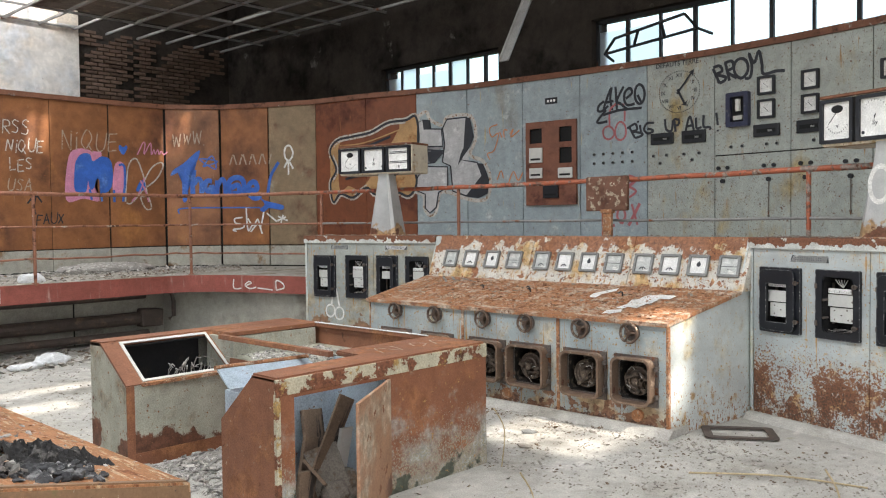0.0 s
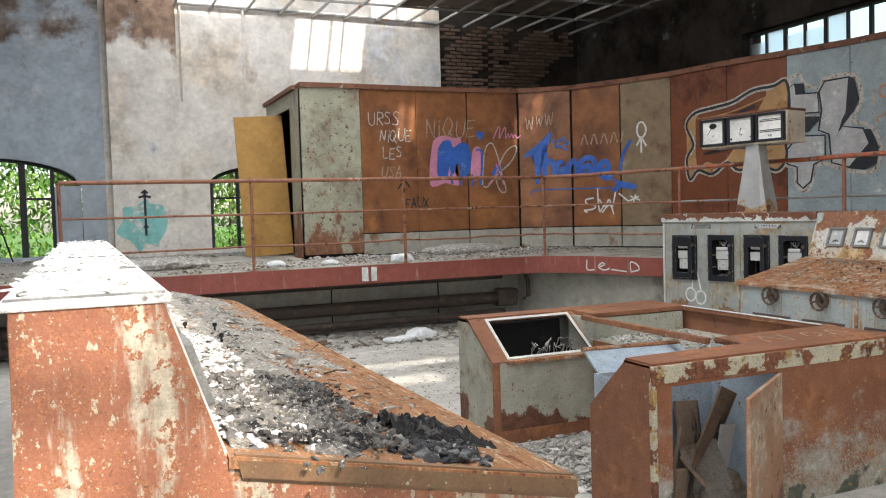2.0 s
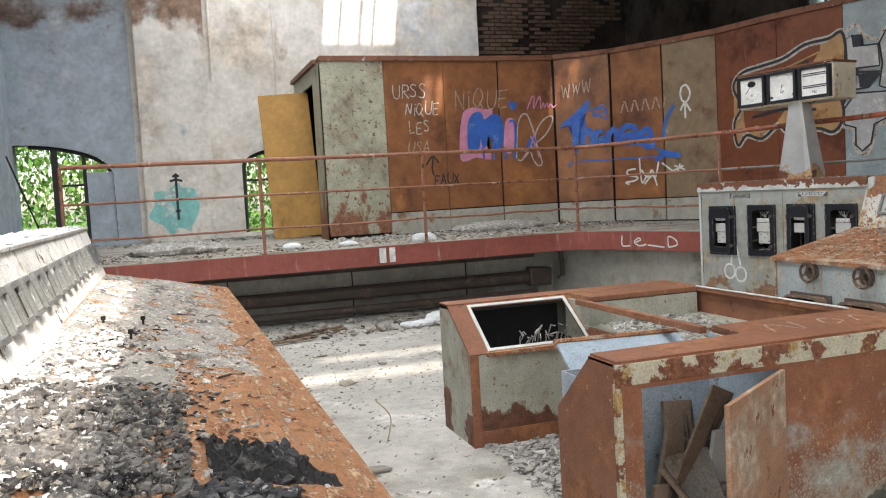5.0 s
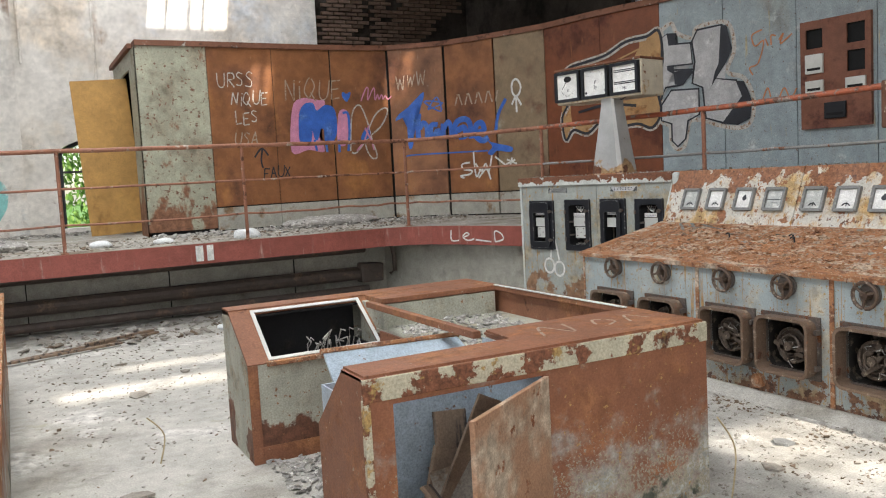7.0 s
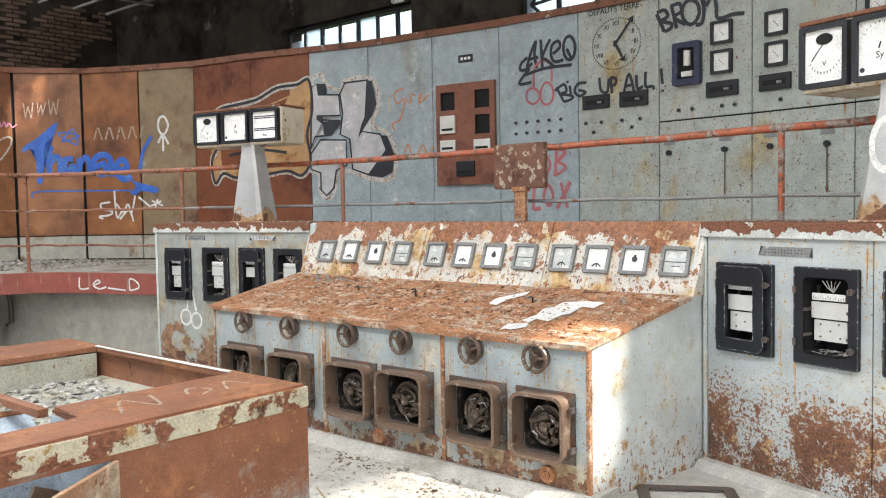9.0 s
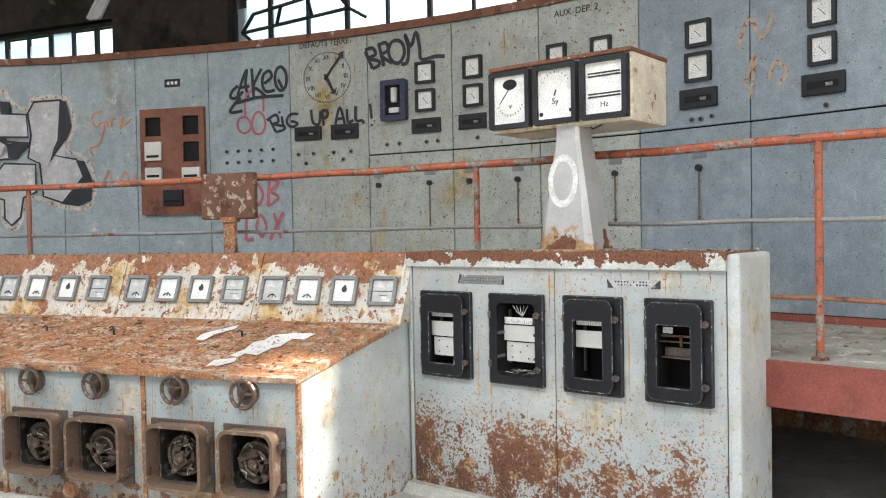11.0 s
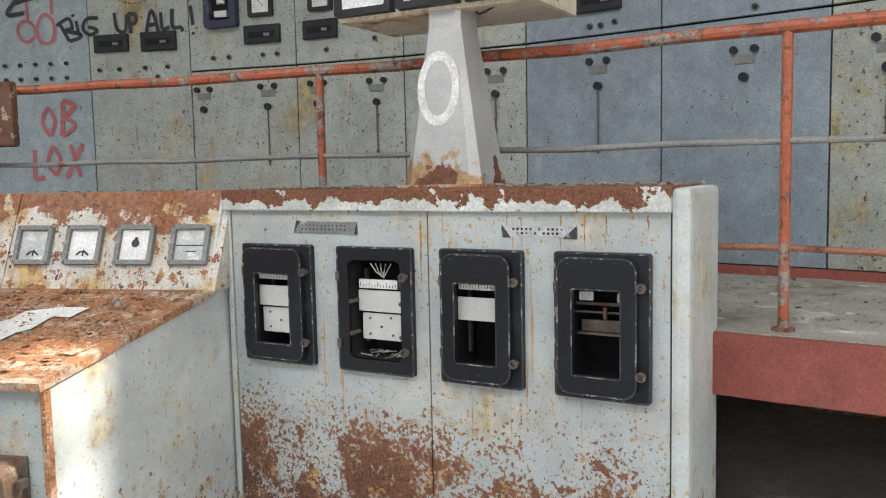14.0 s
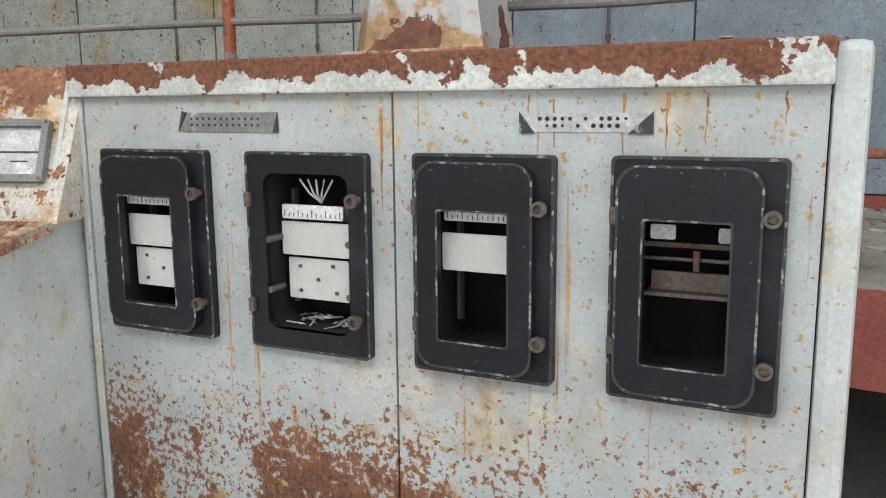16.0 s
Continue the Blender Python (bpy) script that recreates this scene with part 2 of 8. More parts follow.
dial_grey = worn("grimy_dial_glass", (0.50, 0.52, 0.50), [((0.72, 0.72, 0.68), 9, 0.5, 0.62), ((0.25, 0.18, 0.12), 16, 0.62, 0.7)], rough=0.25, bump=0.1)
white_plate = worn("white_metal_plate", (0.62, 0.62, 0.59), [((0.46, 0.44, 0.39), 8, 0.60, 0.76), ((0.20, 0.17, 0.13), 60, 0.68, 0.71)], rough=0.4, bump=0.06, grain=0.08)
worn_black = worn("rubbed_black_edge", (0.045, 0.047, 0.052), [((0.30, 0.30, 0.295), 34, 0.54, 0.60)], rough=0.5)
tan_door = worn("worn_tan_door_paint", (0.40, 0.22, 0.13), [((0.50, 0.40, 0.30), 4, 0.48, 0.64), (RUST, 12, 0.60, 0.66), ((0.18, 0.09, 0.06), 3, 0.62, 0.72, (1, 1, 1), 0.25, 0.0)], rough=0.6, bump=0.3)
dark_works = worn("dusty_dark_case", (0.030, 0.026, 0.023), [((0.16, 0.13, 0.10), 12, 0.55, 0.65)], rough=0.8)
works_brown = worn("soot_browned_switch_works", (0.12, 0.092, 0.072), [((0.34, 0.28, 0.21), 22, 0.58, 0.66), ((0.03, 0.026, 0.022), 9, 0.52, 0.66)], rough=0.45, metal=0.4, bump=0.3)
rust_run = worn("thin_orange_rust_run", (0.46, 0.24, 0.075), [((0.30, 0.13, 0.05), 40, 0.50, 0.60), ((0.50, 0.42, 0.30), 24, 0.58, 0.64)], rough=0.6, bump=0.1)
clinker_mat = worn("black_grey_clinker", (0.05, 0.05, 0.053), [((0.20, 0.20, 0.20), 12, 0.52, 0.62), ((0.36, 0.35, 0.33), 30, 0.60, 0.66)], rough=0.8, bump=0.9, bump_scale=60, spec=0.25)
edge_olive = worn("olive_brown_edge_paint", (0.20, 0.115, 0.06), [((0.34, 0.16, 0.07), 4, 0.50, 0.66), ((0.15, 0.13, 0.05), 5, 0.58, 0.70), ((0.46, 0.40, 0.30), 50, 0.64, 0.68), ((0.10, 0.06, 0.04), 40, 0.63, 0.66)], rough=0.55, bump=0.4, grain=0.18)
ash_bed_mat = worn("crumbled_grey_ash", (0.20, 0.19, 0.178), [((0.045, 0.044, 0.046), 3.0, 0.53, 0.62), ((0.36, 0.33, 0.28), 26, 0.54, 0.60), ((0.62, 0.60, 0.56), 60, 0.61, 0.65), ((0.03, 0.03, 0.03), 34, 0.60, 0.64)], rough=0.95, bump=1.0, bump_scale=70, spec=0.12)
pale_bed_mat = worn("pale_crumbled_ash", (0.36, 0.335, 0.30), [((0.15, 0.14, 0.13), 4, 0.54, 0.64), ((0.55, 0.51, 0.45), 24, 0.54, 0.60), ((0.38, 0.22, 0.13), 6, 0.60, 0.66), ((0.07, 0.065, 0.06), 40, 0.61, 0.65)], rough=0.95, bump=1.0, bump_scale=70, spec=0.12)
# white base puts full sun into the panel's colour; scorch marks on top
scorched_sunlit = worn("scorched_sunlit_white_panel", (0.82, 0.80, 0.76), [((0.60, 0.52, 0.42), 4, 0.56, 0.70), ((0.06, 0.055, 0.05), 9, 0.61, 0.66, (1, 1, 0.5)), ((0.40, 0.20, 0.10), 14, 0.64, 0.69)], rough=0.9, bump=0.8)
opaque_pane = worn("dirty_opaque_pane", (0.70, 0.72, 0.70), [((0.35, 0.33, 0.28), 2, 0.5, 0.7)], rough=0.4)
lead = worn("grey_gauge_rim", (0.20, 0.205, 0.20), [((0.42, 0.42, 0.40), 14, 0.55, 0.68), (RUST, 12, 0.66, 0.72)], rough=0.5, bump=0.3)
steel = worn("worn_dark_steel", (0.16, 0.135, 0.12), [(RUST, 12, 0.55, 0.68), ((0.30, 0.27, 0.24), 20, 0.6, 0.7)], rough=0.45, metal=0.5, bump=0.3)
wheel_metal = worn("brown_oxidised_wheel", (0.15, 0.105, 0.08), [((0.34, 0.27, 0.21), 18, 0.55, 0.68)], rough=0.35, metal=0.6, bump=0.2)
housing = worn("oxidised_brown_housing", (0.20, 0.135, 0.095), [((0.42, 0.33, 0.25), 14, 0.57, 0.68), ((0.30, 0.12, 0.06), 6, 0.60, 0.70), (DARK_RUST, 8, 0.58, 0.7)], rough=0.5, metal=0.2, bump=0.4)
ped_paint = worn("grey_silver_pedestal_paint", (0.45, 0.455, 0.45), [((0.46, 0.44, 0.40), 2, 0.5, 0.7), ((0.40, 0.26, 0.14), 5, 0.64, 0.70, (1, 1, 1), 1.66, 1.38), ((0.17, 0.075, 0.045), 7, 0.665, 0.69, (1, 1, 1), 1.58, 1.36)], rough=0.4, metal=0.3, bump=0.08, grain=0.12)
rail_orange = worn("chipped_orange_rail_paint", (0.40, 0.11, 0.055), [((0.30, 0.24, 0.21), 9, 0.53, 0.58), ((0.16, 0.08, 0.055), 16, 0.55, 0.60)], rough=0.5, bump=0.4)
rail_rust = worn("rusty_brown_rail", (0.30, 0.13, 0.08), [((0.48, 0.40, 0.34), 8, 0.60, 0.68), (DARK_RUST, 10, 0.55, 0.65)], rough=0.6, bump=0.4)
rail_grey = worn("grey_rail_paint", (0.24, 0.235, 0.23), [(RUST, 9, 0.58, 0.66)], rough=0.55, bump=0.3)
fascia_red = worn("faded_red_fascia_paint", (0.30, 0.085, 0.065), [((0.45, 0.30, 0.26), 3, 0.58, 0.76, V), ((0.20, 0.07, 0.05), 2, 0.55, 0.75)], rough=0.6, bump=0.2)
dust_floor = worn("dusty_concrete_floor", (0.46, 0.445, 0.405), [((0.30, 0.28, 0.24), 0.9, 0.50, 0.72), ((0.62, 0.60, 0.56), 2.2, 0.54, 0.70), ((0.20, 0.17, 0.13), 7, 0.66, 0.74), ((0.30, 0.29, 0.20), 1.6, 0.62, 0.76)], rough=0.9, bump=0.7, bump_scale=24, spec=0.15)
platform_floor = worn("littered_concrete_platform", (0.38, 0.36, 0.32), [((0.24, 0.20, 0.15), 2, 0.50, 0.68), ((0.60, 0.58, 0.54), 5, 0.56, 0.68)], rough=0.9, bump=0.7, bump_scale=24, spec=0.15)
under_wall_paint = worn("beige_grey_skirting_panel", (0.38, 0.37, 0.32), [((0.20, 0.18, 0.15), 1.5, 0.52, 0.72)], rough=0.6, bump=0.15)
plaster = worn("stained_pale_plaster", (0.74, 0.71, 0.66), [((0.66, 0.58, 0.48), 0.7, 0.48, 0.66), ((0.60, 0.64, 0.68), 0.6, 0.52, 0.68), ((0.44, 0.33, 0.24), 1.3, 0.60, 0.70, (1, 1, 0.5)), ((0.35, 0.27, 0.20), 14, 0.68, 0.73)], rough=0.9, bump=0.25, bump_scale=14, spec=0.15)
# darker, bluer plaster copy: the left wall's shade is in the base colour
plaster_blue = worn("shaded_blue_grey_plaster", (0.42, 0.48, 0.54), [((0.20, 0.14, 0.115), 0.8, 0.66, 0.76, (1, 1, 1), 3.9, 5.2), ((0.58, 0.60, 0.62), 0.9, 0.50, 0.70), ((0.26, 0.20, 0.16), 1.1, 0.64, 0.72), ((0.36, 0.36, 0.36), 6, 0.62, 0.72)], rough=0.9, bump=0.25, bump_scale=14, spec=0.15)
soot = worn("soot_brown_wall_stain", (0.20, 0.13, 0.10), [((0.34, 0.24, 0.18), 3, 0.5, 0.66)], rough=0.95, spec=0.1)
brick = worn("old_brown_brick", (0.16, 0.11, 0.085), [((0.38, 0.33, 0.28), 3, 0.56, 0.70), ((0.13, 0.09, 0.07), 5, 0.56, 0.68)], rough=0.95, bump=0.8, bump_scale=20, spec=0.1, jitter=0.6)
mortar = worn("sooty_mortar", (0.062, 0.053, 0.046), [((0.03, 0.026, 0.023), 1.3, 0.45, 0.66), ((0.14, 0.13, 0.12), 2.0, 0.64, 0.70)], rough=0.95, bump=0.6, spec=0.1)
roof_dark = worn("dark_roof_boards", (0.05, 0.045, 0.04), [((0.09, 0.08, 0.07), 1, 0.5, 0.7)], rough=0.95, spec=0.1)
ceiling_bar = worn("pale_ceiling_grid_steel", (0.34, 0.34, 0.33), [(RUST, 3, 0.60, 0.70)], rough=0.5, metal=0.2)
tile_mat = worn("stained_ceiling_tile", (0.21, 0.19, 0.165), [((0.10, 0.085, 0.07), 1.2, 0.48, 0.66), ((0.45, 0.38, 0.28), 2.5, 0.58, 0.70)], rough=0.95, bump=0.3, spec=0.1)
window_iron = worn("black_window_iron", (0.03, 0.032, 0.035), [(DARK_RUST, 8, 0.58, 0.7)], rough=0.6)
door_yellow = worn("orange_yellow_varnished_door", (0.52, 0.29, 0.085), [((0.34, 0.17, 0.05), 1.6, 0.54, 0.72, (1, 1, 0.5)), ((0.40, 0.22, 0.08), 20, 0.66, 0.72)], rough=0.5, bump=0.1)
ash = worn("black_ash_crust", (0.035, 0.034, 0.034), [((0.13, 0.125, 0.12), 18, 0.52, 0.62), ((0.30, 0.29, 0.27), 40, 0.62, 0.70)], rough=0.95, bump=1.0, bump_scale=50, spec=0.15)
grey_ash = worn("pale_ash_and_flakes", (0.36, 0.345, 0.32), [((0.16, 0.15, 0.14), 14, 0.54, 0.64), ((0.66, 0.64, 0.60), 20, 0.52, 0.62)], rough=0.95, bump=1.0, bump_scale=50, spec=0.15)
chip_mat = worn("flaked_debris", (0.30, 0.275, 0.24), [((0.19, 0.14, 0.10), 3, 0.52, 0.58), ((0.52, 0.50, 0.46), 2, 0.56, 0.62)], rough=0.9, spec=0.15)
paper = worn("crumpled_white_plastic", (0.75, 0.77, 0.78), rough=0.5)
ash_top = worn("ash_greyed_desktop", (0.37, 0.18, 0.09), [((0.56, 0.39, 0.25), 9, 0.50, 0.62, (1, 5, 1)), ((0.28, 0.12, 0.06), 6, 0.56, 0.64, (1, 4, 1)), ((0.52, 0.48, 0.42), 30, 0.62, 0.67), ((0.12, 0.10, 0.09), 14, 0.66, 0.71)], rough=0.9, bump=0.9, bump_scale=60, spec=0.15)
# real pale ash, its colour raised to white to carry strong sunlight
sunlit_ash = worn("sun_whitened_ash_colour", (0.76, 0.75, 0.73), [((0.40, 0.39, 0.37), 12, 0.58, 0.68)], rough=0.95, bump=0.9, bump_scale=60, spec=0.1)
pilaster_plaster = worn("water_stained_plaster", (0.74, 0.71, 0.66), [((0.62, 0.55, 0.47), 0.8, 0.48, 0.68), ((0.28, 0.19, 0.14), 1.1, 0.58, 0.70, (1, 1, 0.7), 3.7, 5.0), ((0.52, 0.58, 0.60), 1.2, 0.58, 0.70)], rough=0.9, bump=0.25, bump_scale=14, spec=0.15)
board_rust = worn("rusted_board_with_paint_scraps", (0.15, 0.07, 0.045), [((0.42, 0.35, 0.26), 15, 0.545, 0.58), (DARK_RUST, 5, 0.5, 0.66)], rough=0.7, bump=0.5)
pale_brick = worn("pale_pink_brick", (0.40, 0.29, 0.23), [((0.56, 0.50, 0.44), 3, 0.52, 0.66), ((0.24, 0.16, 0.12), 6, 0.56, 0.68)], rough=0.95, bump=0.8, bump_scale=20, spec=0.1, jitter=0.5)
wood = worn("charred_timber", (0.24, 0.17, 0.12), [((0.06, 0.05, 0.045), 4, 0.5, 0.62, (5, 5, 0.6)), ((0.42, 0.34, 0.26), 10, 0.6, 0.7)], rough=0.85, bump=0.6)
pipe_mat = worn("sooty_brown_pipe", (0.085, 0.065, 0.055), [((0.17, 0.12, 0.09), 5, 0.52, 0.68)], rough=0.6)
leaf = worn("green_leaves", (0.11, 0.26, 0.045), [((0.26, 0.42, 0.10), 1.2, 0.45, 0.6)], rough=0.6, jitter=0.0)
bark = worn("grey_bark", (0.18, 0.15, 0.11), rough=0.9)
twig = worn("dry_straw", (0.50, 0.40, 0.24), rough=0.8)
white_spray, black_spray = worn("white_spray_paint", (0.72, 0.72, 0.69), tone=0.15, tone_scale=20, rough=0.6), worn("black_marker_paint", (0.022, 0.025, 0.034), rough=0.5)
blue_spray, pink_spray = worn("blue_spray_paint", (0.035, 0.13, 0.50), [((0.10, 0.22, 0.55), 6, 0.5, 0.7)], rough=0.55), worn("pink_spray_paint", (0.60, 0.25, 0.38), rough=0.6)
red_spray, orange_spray = worn("red_spray_paint", (0.42, 0.13, 0.14), rough=0.6), worn("orange_spray_paint", (0.62, 0.24, 0.10), rough=0.6)
chalk_white = worn("thin_chalk_white", (0.52, 0.50, 0.46), [((0.30, 0.17, 0.10), 30, 0.52, 0.62)], rough=0.7)
faint_spray = worn("faded_grey_chalk_paint", (0.40, 0.32, 0.25), [((0.28, 0.14, 0.07), 26, 0.52, 0.62)], rough=0.7)
grey_fill = worn("grey_fill_paint", (0.46, 0.46, 0.47), [((0.60, 0.60, 0.60), 4, 0.5, 0.7)], rough=0.55)
tan_fill = worn("tan_fill_paint", (0.44, 0.26, 0.115), [((0.34, 0.17, 0.07), 5, 0.5, 0.66)], rough=0.55)
teal_spray = worn("teal_spray_stain", (0.25, 0.58, 0.56), [((0.60, 0.66, 0.64), 4, 0.50, 0.62)], rough=0.85)
navy = worn("navy_relay_case", (0.03, 0.035, 0.075), [((0.12, 0.12, 0.14), 10, 0.6, 0.7)], rough=0.35)
copper = worn("copper_brown_box", (0.22, 0.085, 0.05), [((0.14, 0.05, 0.035), 4, 0.5, 0.66)], rough=0.5)


def frosted(name, color, amount):
    """Old window glass: partly clear, partly clouded."""
    m = bpy.data.materials.new(name)
    m.use_nodes = True
    b = m.node_tree.nodes["Principled BSDF"]
    b.inputs["Base Color"].default_value = rgba(color)
    b.inputs["Roughness"].default_value = amount
    b.inputs["Transmission Weight"].default_value = 0.9
    b.inputs["IOR"].default_value = 1.3
    return m


cloudy_glass = frosted("clouded_window_glass", (0.85, 0.90, 0.95), 0.35)


# ---- mesh helpers ----
def thing(name, m=None, label="", category="", group="", kind=""):
    ob = new(name)
    ob.empty_display_size = 0.1
    ob.matrix_world = m or Matrix()
    return tagged(ob, label, category, group, kind)


def part(name, bm, material, parent=None, label=""):
    """Links a bmesh as one mesh object under a thing or a part."""
    mesh = bpy.data.meshes.new(name)
    bmesh.ops.recalc_face_normals(bm, faces=bm.faces)
    bm.to_mesh(mesh)
    bm.free()
    mesh.materials.append(material)
    ob = new(name, mesh)
    ob.parent = parent
    if label:
        ob["label"] = label
    return ob


def box(bm, lo, hi, m=None, bevel=0.0):
    lo, hi = Vector(lo), Vector(hi)
    size = hi - lo
    geo = bmesh.ops.create_cube(bm, size=1.0, matrix=Matrix.LocRotScale((lo + hi) / 2, None, size))
    vs = geo["verts"]
    if bevel:
        es = list({e for v in vs for e in v.link_edges})
        out = bmesh.ops.bevel(bm, geom=es, offset=bevel, segments=2, affect="EDGES", profile=0.6)
        vs = list({v for f in out["faces"] for v in f.verts} | {v for v in vs if v.is_valid})
    if m is not None:
        bmesh.ops.transform(bm, matrix=m, verts=vs)
    return vs


def boxes(*items, bevel=0.0):
    bm = bmesh.new()
    for lo, hi in items:
        box(bm, lo, hi, bevel=bevel)
    return bm


def rod(bm, a, b, r, r2=None, seg=10):
    a, b = Vector(a), Vector(b)
    way = b - a
    m = Matrix.Translation((a + b) / 2) @ way.to_track_quat("Z", "Y").to_matrix().to_4x4()
    bmesh.ops.create_cone(bm, cap_ends=True, segments=seg, radius1=r, radius2=r if r2 is None else r2, depth=way.length, matrix=m)


def tube(bm, pts, r, seg=10):
    """A pipe along a line of points, with mitred rings."""
    pts = [Vector(p) for p in pts]
    rings = []
    for i, p in enumerate(pts):
        way = (pts[min(i + 1, len(pts) - 1)] - pts[max(i - 1, 0)]).normalized()
        side = way.orthogonal().normalized() if abs(way.z) > 0.9 else way.cross(Vector((0, 0, 1))).normalized()
        up = side.cross(way)
        rings.append([bm.verts.new(p + r * (math.cos(2 * math.pi * k / seg) * side + math.sin(2 * math.pi * k / seg) * up)) for k in range(seg)])
    for ra, rb in zip(rings, rings[1:]):
        for k in range(seg):
            bm.faces.new((ra[k], ra[(k + 1) % seg], rb[(k + 1) % seg], rb[k]))
    bm.faces.new(rings[0])
    bm.faces.new(list(reversed(rings[-1])))


def prism(bm, outline, a, b, place):
    """A solid with a flat outline, from a to b along the third axis; place(p, q, r) gives the point."""
    lo = [bm.verts.new(place(p, q, a)) for p, q in outline]
    hi = [bm.verts.new(place(p, q, b)) for p, q in outline]
    bm.faces.new(lo)
    bm.faces.new(list(reversed(hi)))
    for i in range(len(lo)):
        j = (i + 1) % len(lo)
        bm.faces.new((lo[i], hi[i], hi[j], lo[j]))


def side_place(p, q, r):
    return Vector((r, p, q))


def front_place(p, q, r):
    return Vector((p, r, q))


def flat_place(p, q, r):
    return Vector((p, q, r))


def rounded(x0, z0, x1, z1, r, n=5):
    out = []
    for cx, cz, a0 in ((x1 - r, z1 - r, 0), (x0 + r, z1 - r, 90), (x0 + r, z0 + r, 180), (x1 - r, z0 + r, 270)):
        for k in range(n + 1):
            a = radians(a0 + 90 * k / n)
            out.append((cx + r * math.cos(a), cz + r * math.sin(a)))
    return out


def ring(bm, outer, inner, a, b, place=front_place):
    """A frame between two outlines of the same count, from depth a to b."""
    n = len(outer)
    v = [[bm.verts.new(place(p, q, d)) for p, q in line] for d in (a, b) for line in (outer, inner)]
    for i in range(n):
        j = (i + 1) % n
        bm.faces.new((v[0][i], v[0][j], v[1][j], v[1][i]))
        bm.faces.new((v[2][i], v[3][i], v[3][j], v[2][j]))
        bm.faces.new((v[0][i], v[2][i], v[2][j], v[0][j]))
        bm.faces.new((v[1][i], v[1][j], v[3][j], v[3][i]))


def sheet(bm, x0, x1, z0, z1, y0, y1, holes, place=front_place):
    """An upright sheet with rectangular holes through it."""
    xs = sorted({x0, x1, *[h[k] for h in holes for k in (0, 2)]})
    zs = sorted({z0, z1, *[h[k] for h in holes for k in (1, 3)]})
    grid = {}

    def vert(i, j, d):
        key = (i, j, d)
        if key not in grid:
            grid[key] = bm.verts.new(place(xs[i], zs[j], (y0, y1)[d]))
        return grid[key]

    full = {}
    for i in range(len(xs) - 1):
        for j in range(len(zs) - 1):
            cx, cz = (xs[i] + xs[i + 1]) / 2, (zs[j] + zs[j + 1]) / 2
            full[i, j] = not any(h[0] < cx < h[2] and h[1] < cz < h[3] for h in holes)
    for (i, j), on in full.items():
        if not on:
            continue
        for d in (0, 1):
            bm.faces.new([vert(i, j, d), vert(i + 1, j, d), vert(i + 1, j + 1, d), vert(i, j + 1, d)])
        for di, dj, a, b in ((-1, 0, (i, j), (i, j + 1)), (1, 0, (i + 1, j), (i + 1, j + 1)), (0, -1, (i, j), (i + 1, j)), (0, 1, (i, j + 1), (i + 1, j + 1))):
            if not full.get((i + di, j + dj), False):
                bm.faces.new([vert(*a, 0), vert(*b, 0), vert(*b, 1), vert(*a, 1)])


def frame_of(x, y, degrees, z=0.0):
    return pose(x, y, z, 0, 0, degrees)


def rough_up(bm, amount, scale=4.0):
    for v in bm.verts:
        d = noise.noise_vector(v.co * scale)
        v.co += d * amount


def scatter(name, spots, material, size=(0.01, 0.04), parent=None, label="", category="debris", kind="stuff", seed=1, flat=0.35):
    """Loose chips lying about: spots gives one base point a call."""
    rng = random.Random(seed)
    verts, faces = [], []
    for base in spots:
        s = rng.uniform(*size) * (0.5 + rng.random())
        turn = Euler((rng.uniform(-0.5, 0.5), rng.uniform(-0.5, 0.5), rng.uniform(0, 6.3))).to_matrix()
        k = len(verts)
        n = rng.choice((3, 4, 5))
        edge = [turn @ Vector((s * rng.uniform(0.6, 1.3) * math.cos(6.28 * i / n), s * rng.uniform(0.4, 1.0) * math.sin(6.28 * i / n), 0)) for i in range(n)]
        rise = s * flat
        for p in edge:
            verts.append(base + p + Vector((0, 0, rise * 0.35 + 0.1 * s)))
        for p in edge:
            verts.append(base + p * 0.8 + Vector((0, 0, rise + 0.1 * s)))
        faces.append([k + i for i in reversed(range(n))])
        faces.append([k + n + i for i in range(n)])
        for i in range(n):
            j = (i + 1) % n
            faces.append([k + i, k + j, k + n + j, k + n + i])
    mesh = bpy.data.meshes.new(name)
    mesh.from_pydata([tuple(v) for v in verts], [], faces)
    mesh.materials.append(material)
    ob = new(name, mesh)
    ob.parent = parent
    return tagged(ob, label, category if not parent else "", "", kind)

# ---- structure ----
WALL = [(4.63, 12.35), (5.53, 12.35), (6.43, 12.38), (7.28, 12.38), (8.15, 12.30), (8.82, 11.78), (9.23, 11.05), (9.57, 10.3), (9.75, 9.35), (10.0, 8.55),
        (10.22, 7.78), (10.33, 6.9), (10.43, 6.07), (10.47, 5.15), (10.45, 4.3), (10.36, 3.43), (10.2, 2.6), (9.95, 1.75), (9.6, 0.95), (9.2, 0.15), (8.75, -0.6), (8.2, -1.35)]
EDGE = [(0.2, 10.15), (3.46, 10.2), (7.05, 10.24), (7.32, 10.15), (7.55, 9.9), (7.72, 9.55), (7.9, 9.0), (8.1, 8.3), (8.35, 7.2), (8.5, 6.0), (8.55, 4.6), (8.45, 3.3),
        (8.25, 2.3), (7.95, 1.3), (7.70, 0.75), (7.4, 0.0), (7.0, -0.9), (6.4, -2.0), (5.4, -3.8)]
PLAT, CEIL, ROOF = 0.883, 5.2, 6.5
X0, X1, Y0, Y1 = 0.2, 11.6, -4.0, 15.8

bm = boxes(((X0 - 0.4, Y0 - 0.4, -0.2), (X1 + 0.4, Y1 + 0.4, 0.0)))
